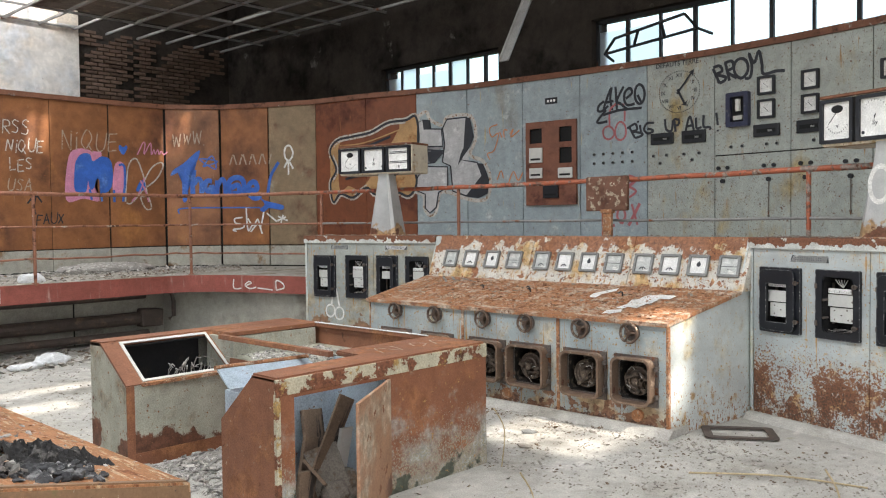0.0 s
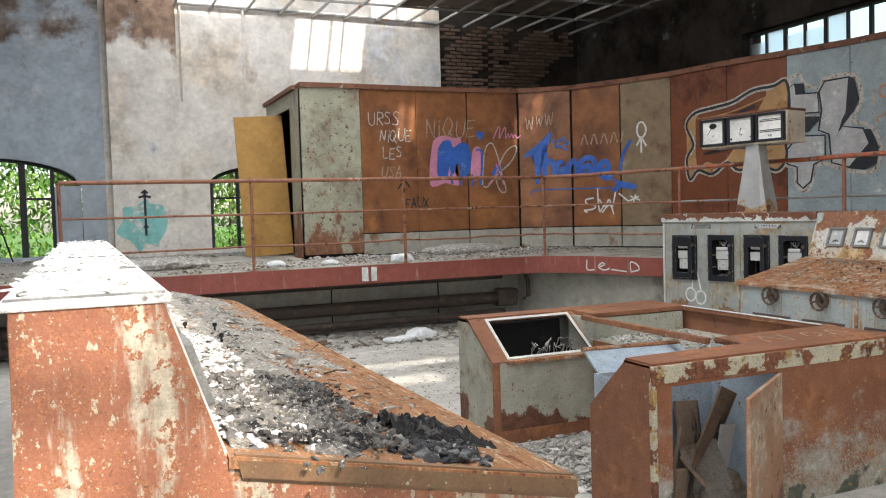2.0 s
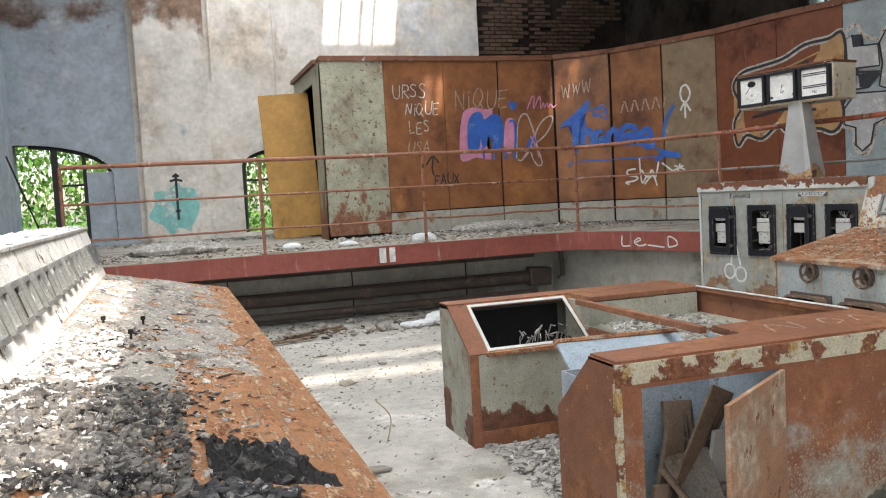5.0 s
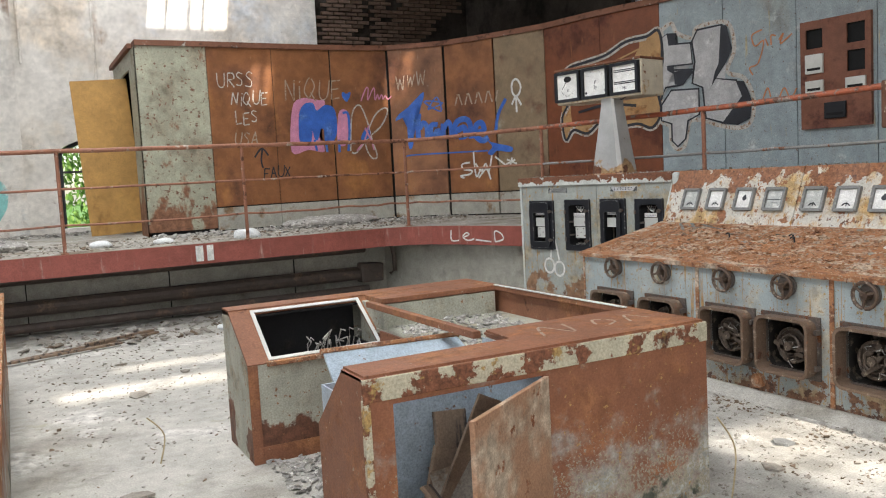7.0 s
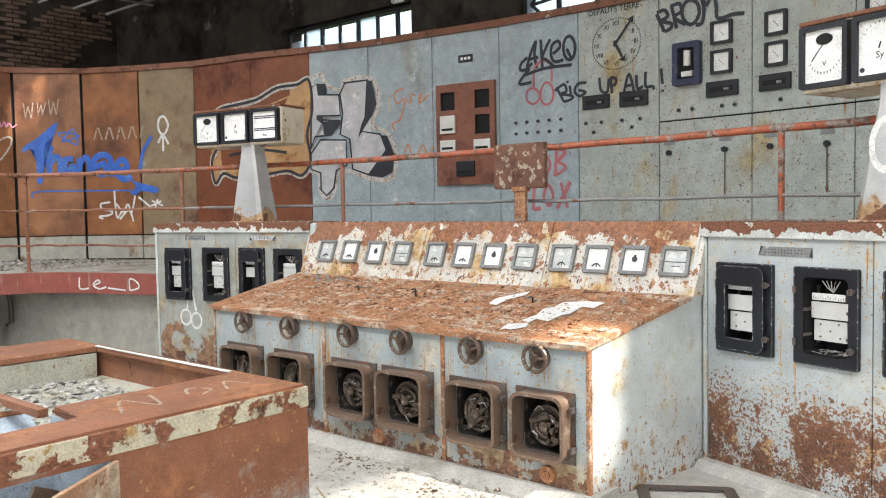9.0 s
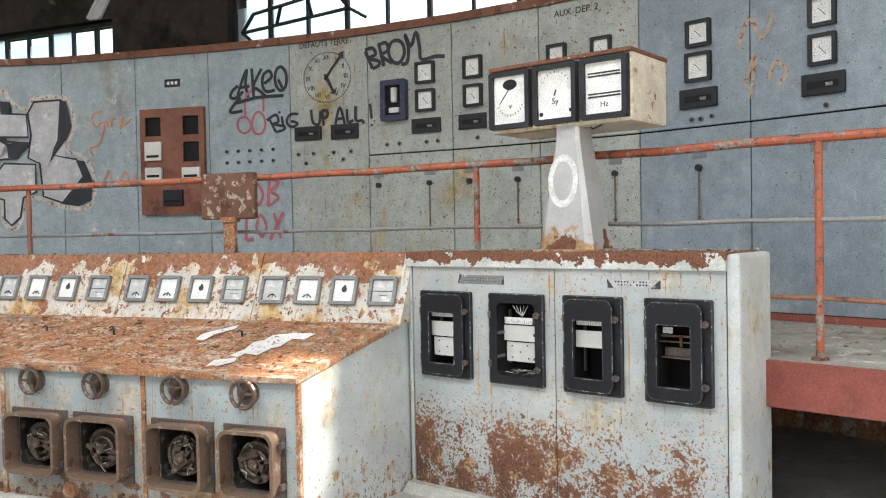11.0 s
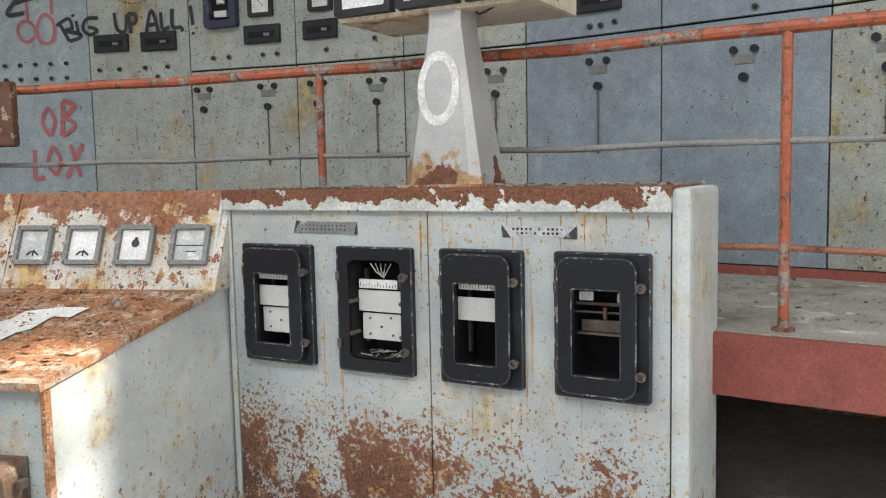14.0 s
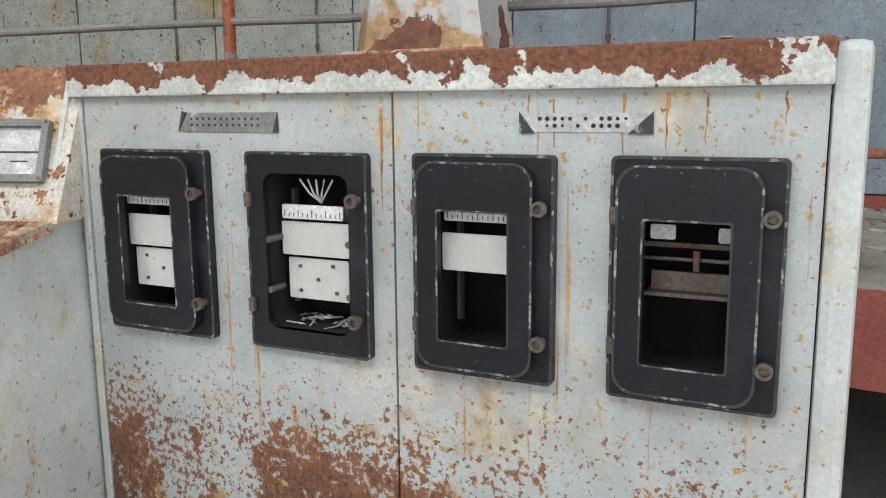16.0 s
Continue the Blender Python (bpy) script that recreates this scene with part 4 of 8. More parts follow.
def cabinet(m, w, d, h, cuts, plates, name_label, mid, paint):
    """A steel instrument cabinet with two front panels; cuts are the recorder openings."""
    t = thing("instrument_cabinet", m, name_label, "cabinet", "instrument cabinets")
    for x0, x1 in ((0.008, mid - 0.003), (mid + 0.003, w - 0.008)):
        bm = bmesh.new()
        sheet(bm, x0, x1, 0.04, h - 0.085, 0.0, 0.012, [(c[0] + 0.04, c[1] + 0.04, c[2] - 0.04, c[3] - 0.04) for c in cuts if x0 < c[0] < x1])
        part("front_panel", bm, paint, t)
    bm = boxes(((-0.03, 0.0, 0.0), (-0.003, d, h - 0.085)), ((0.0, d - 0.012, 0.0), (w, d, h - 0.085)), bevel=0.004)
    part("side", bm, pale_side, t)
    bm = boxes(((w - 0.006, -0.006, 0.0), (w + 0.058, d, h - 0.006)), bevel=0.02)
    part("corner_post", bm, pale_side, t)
    bm = boxes(((-0.03, -0.022, h - 0.085), (w - 0.002, d, h)), bevel=0.006)
    part("cap", bm, cap_paint, t, "cream cap with rust eating its upper edge")
    # black floor and sheet hold the cabinet's inner shade as colour
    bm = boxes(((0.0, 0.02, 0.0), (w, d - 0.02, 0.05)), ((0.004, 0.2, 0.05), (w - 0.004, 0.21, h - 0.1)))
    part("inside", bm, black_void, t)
    for k, (x0, z0, x1, z1) in enumerate(plates):
        bm = bmesh.new()
        if k == 0:
            prism(bm, [(x0, z0), (x1 - 0.004, z0), (x1, z1), (x0 + 0.035, z1)], -0.003, -0.0008, front_place)
        else:
            prism(bm, [(x0 + 0.012, z0 + 0.003), (x1 - 0.012, z0 + 0.003), (x1 - 0.012, z1 - 0.003), (x0 + 0.012, z1 - 0.003)], -0.0022, -0.0008, front_place)
        np_ = part("name_plate", bm, lead if k == 0 else grey_fill, t, "corroded grey name plate with worn marks")
        for ends in (((x0, z0), (x0 + 0.035, z0), (x0, z1)), ((x1 - 0.05, z0), (x1, z0), (x1, z1))) if k else (((x0, z0), (x0 + 0.03, z1), (x0 + 0.014, z1 + 0.004)), ((x1 - 0.012, z0), (x1 + 0.006, z0), (x1 + 0.004, z1))):
            bm = bmesh.new()
            prism(bm, list(ends), -0.0045, -0.0023, front_place)
            part("torn_corner", bm, worn_black, np_)
        r = random.Random(int(x0 * 100))
        bm = bmesh.new()
        for i in range(12):
            x = x0 + 0.045 + (x1 - x0 - 0.10) * i / 11
            for row in (0.36, 0.68):
                if k == 0 or r.random() < 0.75:
                    q = 0.0034 if k == 0 else r.uniform(0.003, 0.006)
                    rod(bm, (x, -0.0045, z0 + (z1 - z0) * row), (x, -0.0020, z0 + (z1 - z0) * row), q, seg=6)
        part("mark", bm, black_spray, np_)
    bm = bmesh.new()
    prism(bm, [(-0.1, 0), (0.2, 0), (0.2, 0.05), (-0.05, 0.05)], -0.02, w + 0.1, side_place)
    part("base", bm, dust_floor, t, "concrete footing crusted with rust flakes")
    return t


CAB_R, CAB_L = frame_of(7.97, 2.81, -107.4), frame_of(7.61, 7.99, -78)
cuts = [(0.08, 0.69, 0.443, 1.183), (0.568, 0.69, 0.915, 1.183), (1.034, 0.69, 1.365, 1.186), (1.483, 0.69, 1.815, 1.188)]
cabinet(CAB_R, 1.88, 0.43, 1.405, cuts, [(0.345, 1.228, 0.655, 1.277), (1.28, 1.230, 1.56, 1.275)], "pale blue-grey steel instrument cabinet, rusting at the base", 0.975, pale_paint)
GROUP = "chart recorders in the cabinets"
for c, style, words in zip(cuts, ("closed", "open", "half", "empty"), ("black chart recorder with its door shut", "black chart recorder with no door and bare works", "black chart recorder with white scale behind a window", "black chart recorder emptied of its works")):
    recorder(CAB_R @ pose(c[0], 0, c[1]), c[2] - c[0], c[3] - c[1], style, GROUP, words)
cuts = [(0.115, 0.70, 0.43, 1.18), (0.58, 0.70, 0.885, 1.186), (1.012, 0.70, 1.295, 1.188), (1.40, 0.70, 1.695, 1.183)]
cabinet(CAB_L, 1.79, 0.36, 1.405, cuts, [(0.36, 1.25, 0.60, 1.295), (1.13, 1.25, 1.42, 1.295)], "pale grey steel instrument cabinet with ochre rust patches", 0.96, dull_paint)
for c, style, words in zip(cuts, ("closed", "open", "half", "open"), ("black chart recorder with its door shut", "black chart recorder with no door and white plates", "black chart recorder with an empty lower window", "black chart recorder with no door and bare works")):
    recorder(CAB_L @ pose(c[0], 0, c[1]), c[2] - c[0], c[3] - c[1], style, GROUP, words)

# thin rust runs below the cap and the recorder corners
for u, z1, ln, wd in ((0.945, 1.31, 0.26, 0.012), (1.50, 1.31, 0.12, 0.010), (1.585, 1.31, 0.11, 0.009), (1.66, 1.31, 0.10, 0.008), (1.355, 1.30, 0.10, 0.007), (1.80, 1.31, 0.06, 0.010), (1.30, 1.31, 0.05, 0.008)):
    bm = bmesh.new()
    r = random.Random(int(u * 1000))
    left, right = [], []
    for k in range(9):
        f = k / 8
        x, half = u + 0.004 * noise.noise(Vector((u * 9, f * 3, 0))), wd * (0.35 + 0.65 * r.random()) * (1 - 0.8 * f) / 2
        left.append((x - half, z1 - ln * f))
        right.append((x + half, z1 - ln * f))
    prism(bm, left + right[::-1], -0.0016, -0.0006, front_place)
    run = part("rust_run", bm, rust_run)
    run.matrix_world = CAB_R
    tagged(run, "thin orange rust run down the cabinet front", "rust stain", "rust runs on the cabinet")

# ---- sloping control desk between the cabinets ----
DESK = frame_of(7.0, 6.2, -90)
LEN = 3.19


def wide(x, y):
    """The desk widens to the back: its ends run to the cabinets."""
    return x + (x / LEN * 0.21 - 0.05) * y


def desk_place(p, q, r):
    return Vector((wide(r, p), p, q))


desk = thing("control_desk", DESK, "long sloping control desk of pale painted steel with a rusted top", "control desk")
ports = [(0.18, 0.57), (0.72, 1.10), (1.305, 1.69), (1.76, 2.15), (2.30, 2.67), (2.76, 3.10)]
wheels = [0.40, 0.91, 1.48, 1.94, 2.47, 2.90]
joints = [0.0, 1.22, 2.235, LEN]
for x0, x1 in zip(joints, joints[1:]):
    bm = bmesh.new()
    sheet(bm, x0 + 0.004, x1 - 0.004, 0.0, 0.79, 0.0, 0.012, [(a + 0.03, 0.225, b - 0.03, 0.53) for a, b in ports if x0 < a < x1])
    part("front_panel", bm, desk_front_paint, desk)
    bm = boxes(((x0 - 0.014 if x0 else x0, -0.012, 0.0), (x0 + 0.014, -0.002, 0.785)), bevel=0.003)
    part("edge_strip", bm, rust_top, desk, "rust-streaked strip over a panel joint")
bm = boxes(((LEN - 0.014, -0.012, 0.0), (LEN + 0.006, 0.02, 0.785)), bevel=0.003)
part("edge_strip", bm, rust_top, desk)
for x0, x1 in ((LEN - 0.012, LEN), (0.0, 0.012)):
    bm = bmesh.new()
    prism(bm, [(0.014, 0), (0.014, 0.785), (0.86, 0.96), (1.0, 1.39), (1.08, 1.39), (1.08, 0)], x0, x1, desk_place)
    part("side_panel", bm, pale_side, desk, "pale side panel, colour lightened for sunlight, with rust freckles")
bm = bmesh.new()
prism(bm, [(-0.03, 0.785), (-0.035, 0.815), (0.87, 0.992), (0.87, 0.962)], -0.025, LEN + 0.012, desk_place)
part("desktop", bm, rust_top, desk, "flaking rusted sloping desktop")
thirds = [0.0, 1.22, 2.24, LEN + 0.03]
for x0, x1 in zip(thirds, thirds[1:]):
    bm = bmesh.new()
    prism(bm, [(0.86, 0.985), (1.02, 1.405), (1.06, 1.405), (1.06, 0.985)], x0 + 0.003, x1 - 0.003, desk_place)
    part("instrument_panel", bm, gauge_paint, desk, "slanting cream panel flaking to rust")
# black sheets paint the darkness seen through the desk's openings
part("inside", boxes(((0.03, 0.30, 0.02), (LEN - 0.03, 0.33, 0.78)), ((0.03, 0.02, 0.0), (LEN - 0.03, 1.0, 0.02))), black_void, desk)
bm = bmesh.new()
prism(bm, [(-0.10, 0), (0.2, 0), (0.2, 0.055), (-0.03, 0.055)], -0.05, LEN + 0.05, side_place)
part("footing", bm, dust_floor, desk)
for x in (1.72, 2.95):
    bm = bmesh.new()
    rod(bm, (x, -0.03, 0.12), (x, 0.0, 0.12), 0.045, seg=14)
    rod(bm, (x, -0.035, 0.12), (x, -0.02, 0.12), 0.02, seg=10)
    part("drain_plug", bm, rust_top, desk)


def circle_pts(c, r, n, ax=0, az=2):
    out = []
    for k in range(n + 1):
        p = [c[0], c[1], c[2]]
        p[ax] += r * math.cos(2 * math.pi * k / n)
        p[az] += r * math.sin(2 * math.pi * k / n)
        out.append(tuple(p))
    return out


for i, x in enumerate(wheels):
    hw = thing("hand_wheel", DESK @ pose(x, 0, 0.725, 0, 17 * i, 0), "oxidised brown three-spoked hand wheel on the desk front", "hand wheel", "hand wheels along the desk")
    bm = bmesh.new()
    tube(bm, circle_pts((0, -0.055, 0), 0.07, 20), 0.011, 8)
    part("rim", bm, wheel_metal, hw)
    for k in range(3):
        bm = bmesh.new()
        a = radians(90 + 120 * k)
        rod(bm, (0.012 * math.cos(a), -0.05, 0.012 * math.sin(a)), (0.068 * math.cos(a), -0.055, 0.068 * math.sin(a)), 0.010, 0.007, seg=8)
        part("spoke", bm, wheel_metal, hw)
    bm = bmesh.new()
    rod(bm, (0, -0.062, 0), (0, 0.0, 0), 0.02, 0.026, seg=12)
    part("hub", bm, wheel_metal, hw)
    bm = bmesh.new()
    rod(bm, (0, -0.016, 0), (0, 0.0, 0), 0.062, seg=20)
    part("back_plate", bm, steel, hw)
for i, (a, b) in enumerate(ports):
    w, z0, h = b - a, 0.205, 0.345
    pb = thing("switch_port", DESK @ pose(a, 0, z0), "rusted rounded switch housing with its cover glass gone", "switch housing", "switch housings along the desk")
    bm = bmesh.new()
    box(bm, (-0.012, -0.014, -0.012), (w + 0.012, -0.001, 0.03), bevel=0.003)
    box(bm, (-0.012, -0.014, h - 0.03), (w + 0.012, -0.001, h + 0.012), bevel=0.003)
    box(bm, (-0.012, -0.013, 0.03), (0.03, -0.001, h - 0.03))
    box(bm, (w - 0.03, -0.013, 0.03), (w + 0.012, -0.001, h - 0.03))
    part("flange", bm, steel, pb)
    bm = bmesh.new()
    ring(bm, rounded(0.006, 0.0, w - 0.006, h, 0.06), rounded(0.024, 0.018, w - 0.024, h - 0.018, 0.048), -0.100, -0.088)
    ring(bm, rounded(0.010, 0.004, w - 0.010, h - 0.004, 0.058), rounded(0.024, 0.018, w - 0.024, h - 0.018, 0.048), -0.088, 0.012)
    part("cover_frame", bm, housing, pb, "rounded brown cover frame")
    bm = bmesh.new()
    ring(bm, rounded(0.03, 0.03, w - 0.03, h - 0.03, 0.04), rounded(0.034, 0.034, w - 0.034, h - 0.034, 0.038), 0.0, 0.2)
    box(bm, (0.03, 0.2, 0.03), (w - 0.03, 0.205, h - 0.03))
    part("case", bm, dark_works, pb)
    rng = random.Random(20 + i)
    cx, cz = w / 2 + 0.02, h / 2
    bm = bmesh.new()
    rod(bm, (cx, -0.01, cz), (cx, 0.20, cz), 0.10, 0.115, seg=18)
    for r in (0.10, 0.062):
        tube(bm, circle_pts((cx, -0.045 + r * 0.3, cz), r, 18), 0.010, 6)
    rod(bm, (cx, -0.06, cz), (cx, 0.18, cz), 0.026, seg=12)
    for k in range(4):
        an = rng.uniform(0, 6.28)
        box(bm, (-0.06, -0.012, -0.012), (0.06, 0.006, 0.012), Matrix.Translation((cx + 0.05 * math.cos(an), -0.035, cz + 0.05 * math.sin(an))) @ Euler((0, rng.uniform(0, 3), 0)).to_matrix().to_4x4())
    part("rotary_switch", bm, works_brown, pb, "dusty rotary switch works")
    for k in range(6):
        an = rng.uniform(0, 6.28)
        p = Vector((cx + rng.uniform(-0.08, 0.08), -0.05 + 0.03 * rng.random(), cz + rng.uniform(-0.09, 0.09)))
        bm = bmesh.new()
        tube(bm, [p, p + Vector((0.03 * math.cos(an), -0.01, 0.03 * math.sin(an))), p + Vector((0.05 * math.cos(an + 1), 0, 0.05 * math.sin(an + 1)))], 0.004, 6)
        part("loose_lead", bm, grey_ash if k % 2 else works_brown, pb)
    for z in (0.07, h - 0.07):
        part("clamp", boxes(((w, -0.055, z - 0.015), (w + 0.02, -0.01, z + 0.015)), bevel=0.003), steel, pb)

TILT = math.degrees(math.atan2(0.16, 0.42))
gauges = [5.97, 5.70, 5.42, 5.14, 4.81, 4.55, 4.29, 4.03, 3.74, 3.49, 3.24, 2.98]
for i, gy in enumerate(gauges):
    g = thing("panel_gauge", DESK @ pose(6.2 - gy, 0.932, 1.172, -TILT, 0, 0), "small square gauge with a grey rim and grimy glass", "gauge", "gauges on the desk panel")
    w, h = 0.178, 0.178
    bm = bmesh.new()
    ring(bm, rounded(-w / 2, -h / 2, w / 2, h / 2, 0.008, 2), rounded(-w / 2 + 0.02, -h / 2 + 0.02, w / 2 - 0.02, h / 2 - 0.02, 0.006, 2), -0.024, 0.0)
    part("rim", bm, lead, g)
    plate("dial", -w / 2 + 0.018, -h / 2 + 0.018, w / 2 - 0.018, h / 2 - 0.018, -0.004, dial if i % 4 in (1, 2) else dial_grey, g, "pale dial plate")
    bm = bmesh.new()
    if i % 4 == 2:
        rod(bm, (0.0, -0.012, 0.008), (0.0, -0.007, 0.008), 0.018, seg=14)
        rod(bm, (0.002, -0.012, 0.028), (0.002, -0.007, 0.028), 0.008, seg=10)
    elif i % 4 == 3:
        box(bm, (-0.065, -0.011, -0.004), (0.065, -0.008, 0.0))
        box(bm, (-0.02, -0.011, -0.03), (0.03, -0.008, -0.027))
    else:
        tube(bm, [(-0.03, -0.01, -0.045), (-0.015, -0.01, -0.03), (0.01, -0.01, -0.03), (0.028, -0.01, -0.045)], 0.004, 6)
        rod(bm, (0, -0.01, -0.05), (0.004, -0.01, -0.02), 0.003, seg=6)
    part("needle", bm, black_spray, g)
    for sx in (-1, 1):
        for sz in (-1, 1):
            bm = bmesh.new()
            rod(bm, (sx * (w / 2 - 0.009), -0.028, sz * (h / 2 - 0.009)), (sx * (w / 2 - 0.009), -0.02, sz * (h / 2 - 0.009)), 0.005, seg=6)
            part("screw", bm, steel, g)


# ---- meter heads on pedestals ----
def words(body, size, mat, name, parent, m, thick=0.0012, spacing=1.0):
    """A line of lettering laid on the local x-z plane at m, facing -y."""
    cu = bpy.data.curves.new(name, "FONT")
    cu.body, cu.size, cu.space_character, cu.resolution_u = body, size, spacing, 3
    cu.align_x, cu.align_y = "CENTER", "CENTER"
    cu.extrude = thick
    tmp = new("lettering", cu)
    dg = bpy.context.evaluated_depsgraph_get()
    mesh = bpy.data.meshes.new_from_object(tmp.evaluated_get(dg))
    bpy.data.objects.remove(tmp)
    bpy.data.curves.remove(cu)
    mesh.transform(m @ pose(0, 0, 0, 90, 0, 0))
    mesh.materials.clear()
    mesh.materials.append(mat)
    ob = new(name, mesh)
    ob.parent = parent
    return ob


def meter_head(m, width, depth, z0, z1, foot_w, foot_x, ring_mark, label):
    """Three meters in a housing on a tapered pedestal; local x along, y away from the viewer."""
    t = thing("meter_head", m, label, "meter stand", "meter stands on the cabinets")
    bm = boxes(((0, 0.012, z0), (width, depth, z1)), bevel=0.018)
    part("housing", bm, cream, t, "cream housing stained with rust")
    bm = boxes(((-0.006, -0.004, z1 - 0.012), (width + 0.004, depth + 0.006, z1 + 0.012)), bevel=0.008)
    part("lid", bm, cap_paint, t)
    step = width / 3
    for k in range(3):
        x0, x1 = k * step + 0.012, (k + 1) * step - 0.012
        mt = part("meter", boxes(((x0, -0.004, z0 + 0.02), (x1, 0.015, z1 - 0.022))), bakelite, t, "square meter with a black rim and white dial")
        bm = bmesh.new()
        ring(bm, rounded(x0, z0 + 0.02, x1, z1 - 0.022, 0.012, 3), rounded(x0 + 0.026, z0 + 0.046, x1 - 0.026, z1 - 0.048, 0.008, 3), -0.03, -0.004)
        part("rim", bm, bakelite, mt)
        cx, cz = (x0 + x1) / 2, (z0 + z1) / 2
        plate("dial", x0 + 0.022, z0 + 0.042, x1 - 0.022, z1 - 0.044, -0.006, dial, mt)
        bm = bmesh.new()
        if k == 0:
            bm2 = bmesh.new()
            prism(bm2, [(cx + 0.045 * math.cos(6.283 * j / 20), z1 - 0.095 + 0.028 * math.sin(6.283 * j / 20)) for j in range(20)], -0.014, -0.008, front_place)
            part("eye", bm2, black_void, mt, "dark oval opening in the dial")
            tube(bm, [(cx - 0.07, -0.012, cz - 0.02), (cx - 0.03, -0.012, cz + 0.03), (cx + 0.02, -0.012, cz + 0.09)], 0.0022, 6)
            for j in range(11):
                a = radians(215 + 11 * j)
                rod(bm, (cx + 0.09 * math.cos(a), -0.011, cz + 0.03 + 0.11 * math.sin(a)), (cx + 0.1 * math.cos(a), -0.011, cz + 0.03 + 0.122 * math.sin(a)), 0.0018, seg=5)
            words("V", 0.035, black_spray, "lettering", mt, pose(cx, -0.0105, cz - 0.04))
        elif k == 1:
            rod(bm, (x0 + 0.045, -0.013, z0 + 0.075), (x0 + 0.045, -0.008, z0 + 0.075), 0.012, seg=12)
            rod(bm, (x1 - 0.04, -0.013, z0 + 0.085), (x1 - 0.04, -0.008, z0 + 0.085), 0.010, seg=12)
            rod(bm, (cx - 0.005, -0.013, cz - 0.01), (cx + 0.005, -0.013, cz + 0.02), 0.004, seg=6)
            for j in range(9):
                a = radians(35 + 14 * j)
                rod(bm, (cx + 0.09 * math.cos(a), -0.011, cz + 0.01 + 0.1 * math.sin(a)), (cx + 0.098 * math.cos(a), -0.011, cz + 0.01 + 0.11 * math.sin(a)), 0.0018, seg=5)
            words("Sy", 0.045, black_spray, "lettering", mt, pose(cx, -0.0105, cz - 0.04))
        else:
            for z in (cz + 0.075, cz + 0.06, cz - 0.03, cz - 0.045):
                box(bm, (x0 + 0.04, -0.013, z - 0.004), (x1 - 0.04, -0.009, z + 0.004))
            words("Hz", 0.04, black_spray, "lettering", mt, pose(cx, -0.0105, cz - 0.085))
        part("marking", bm, black_spray, mt)
    # tapered pedestal with chamfered corners
    base, PED = 1.405, 0.10
    bm = bmesh.new()
    levels = [(base, foot_w / 2, 0.13), (base + 0.02, foot_w / 2 * 0.98, 0.128), (z0 - 0.06, foot_w / 2 * 0.42, 0.085), (z0 + 0.01, foot_w / 2 * 0.42, 0.085)]
    rows = []
    for z, hx, hy in levels:
        cut = 0.78
        outline = [(hx, -hy * cut), (hx, hy * cut), (hx * cut, hy), (-hx * cut, hy), (-hx, hy * cut), (-hx, -hy * cut), (-hx * cut, -hy), (hx * cut, -hy)]
        rows.append([bm.verts.new((foot_x + x, PED + y, z)) for x, y in outline])
    for ra, rb in zip(rows, rows[1:]):
        for j in range(8):
            bm.faces.new((ra[j], ra[(j + 1) % 8], rb[(j + 1) % 8], rb[j]))
    bm.faces.new(list(reversed(rows[0])))
    bm.faces.new(rows[-1])
    part("pedestal", bm, ped_paint, t, "tapered silver-grey pedestal rusting at its foot")
    bm = boxes(((foot_x - foot_w / 2 - 0.012, PED - 0.145, base), (foot_x + foot_w / 2 + 0.012, PED + 0.145, base + 0.012)), bevel=0.003)
    part("foot_flange", bm, rust_top, t)
    bm = bmesh.new()
    tube(bm, [(foot_x + 0.1, 0.1, z0), (foot_x + 0.14, 0.05, z0 - 0.02), (foot_x + 0.2, 0.06, z0 + 0.004)], 0.004, 6)
    part("cable", bm, black_spray, t)
    if ring_mark:
        bm = bmesh.new()
        pts = []
        for j in range(25):
            a = 6.283 * j / 24
            z = base + 0.372 + 0.140 * math.sin(a)
            f = (z - base - 0.02) / (z0 - 0.06 - base - 0.02)
            hy = 0.128 + (0.085 - 0.128) * f
            pts.append((foot_x + 0.090 * math.cos(a) - 0.012, PED - hy - 0.002, z))
        for j in range(24):
            (ax, ay, az), (bx, by, bz) = pts[j], pts[j + 1]
            mid = Vector((foot_x - 0.01, 0, base + 0.372))
            q = []
            for px, py, pz in ((ax, ay, az), (bx, by, bz)):
                q.append(((px - mid.x) * 0.66 + mid.x, py - 0.0, (pz - mid.z) * 0.74 + mid.z))
            q = [(x, PED - (0.128 + (0.085 - 0.128) * (z - base - 0.02) / (z0 - 0.06 - base - 0.02)) - 0.002, z) for x, y, z in q]
            vs = [bm.verts.new(v) for v in ((ax, ay, az), (bx, by, bz), q[1], q[0])]
            bm.faces.new(vs)
        part("painted_ring", bm, white_spray, t, "white sprayed ring")
    return t


meter_head(CAB_R @ pose(0.515, 0.10, 0), 0.857, 0.43, 2.06, 2.415, 0.335, 0.475, True, "cream triple meter head on a tapered grey pedestal")
meter_head(CAB_L @ pose(1.79 - 1.37, 0.10, 0), 1.0, 0.34, 2.09, 2.415, 0.36, 0.60, False, "cream triple meter head on a pale tapered pedestal")

# rusted board on a post behind the desk
sign = thing("notice_board", frame_of(8.36, 4.61, -90), "rusted steel notice board on a short post behind the desk", "notice board")
bm = boxes(((0.0, 0.0, 1.635), (0.45, 0.05, 1.962)), bevel=0.016)
part("board", bm, board_rust, sign)
bm = boxes(((0.185, 0.005, 1.0), (0.275, 0.045, 1.64)), bevel=0.006)
part("post", bm, rust_top, sign)
bm = boxes(((0.17, -0.01, 1.615), (0.29, 0.06, 1.65)), bevel=0.004)
part("bracket", bm, rust_top, sign)

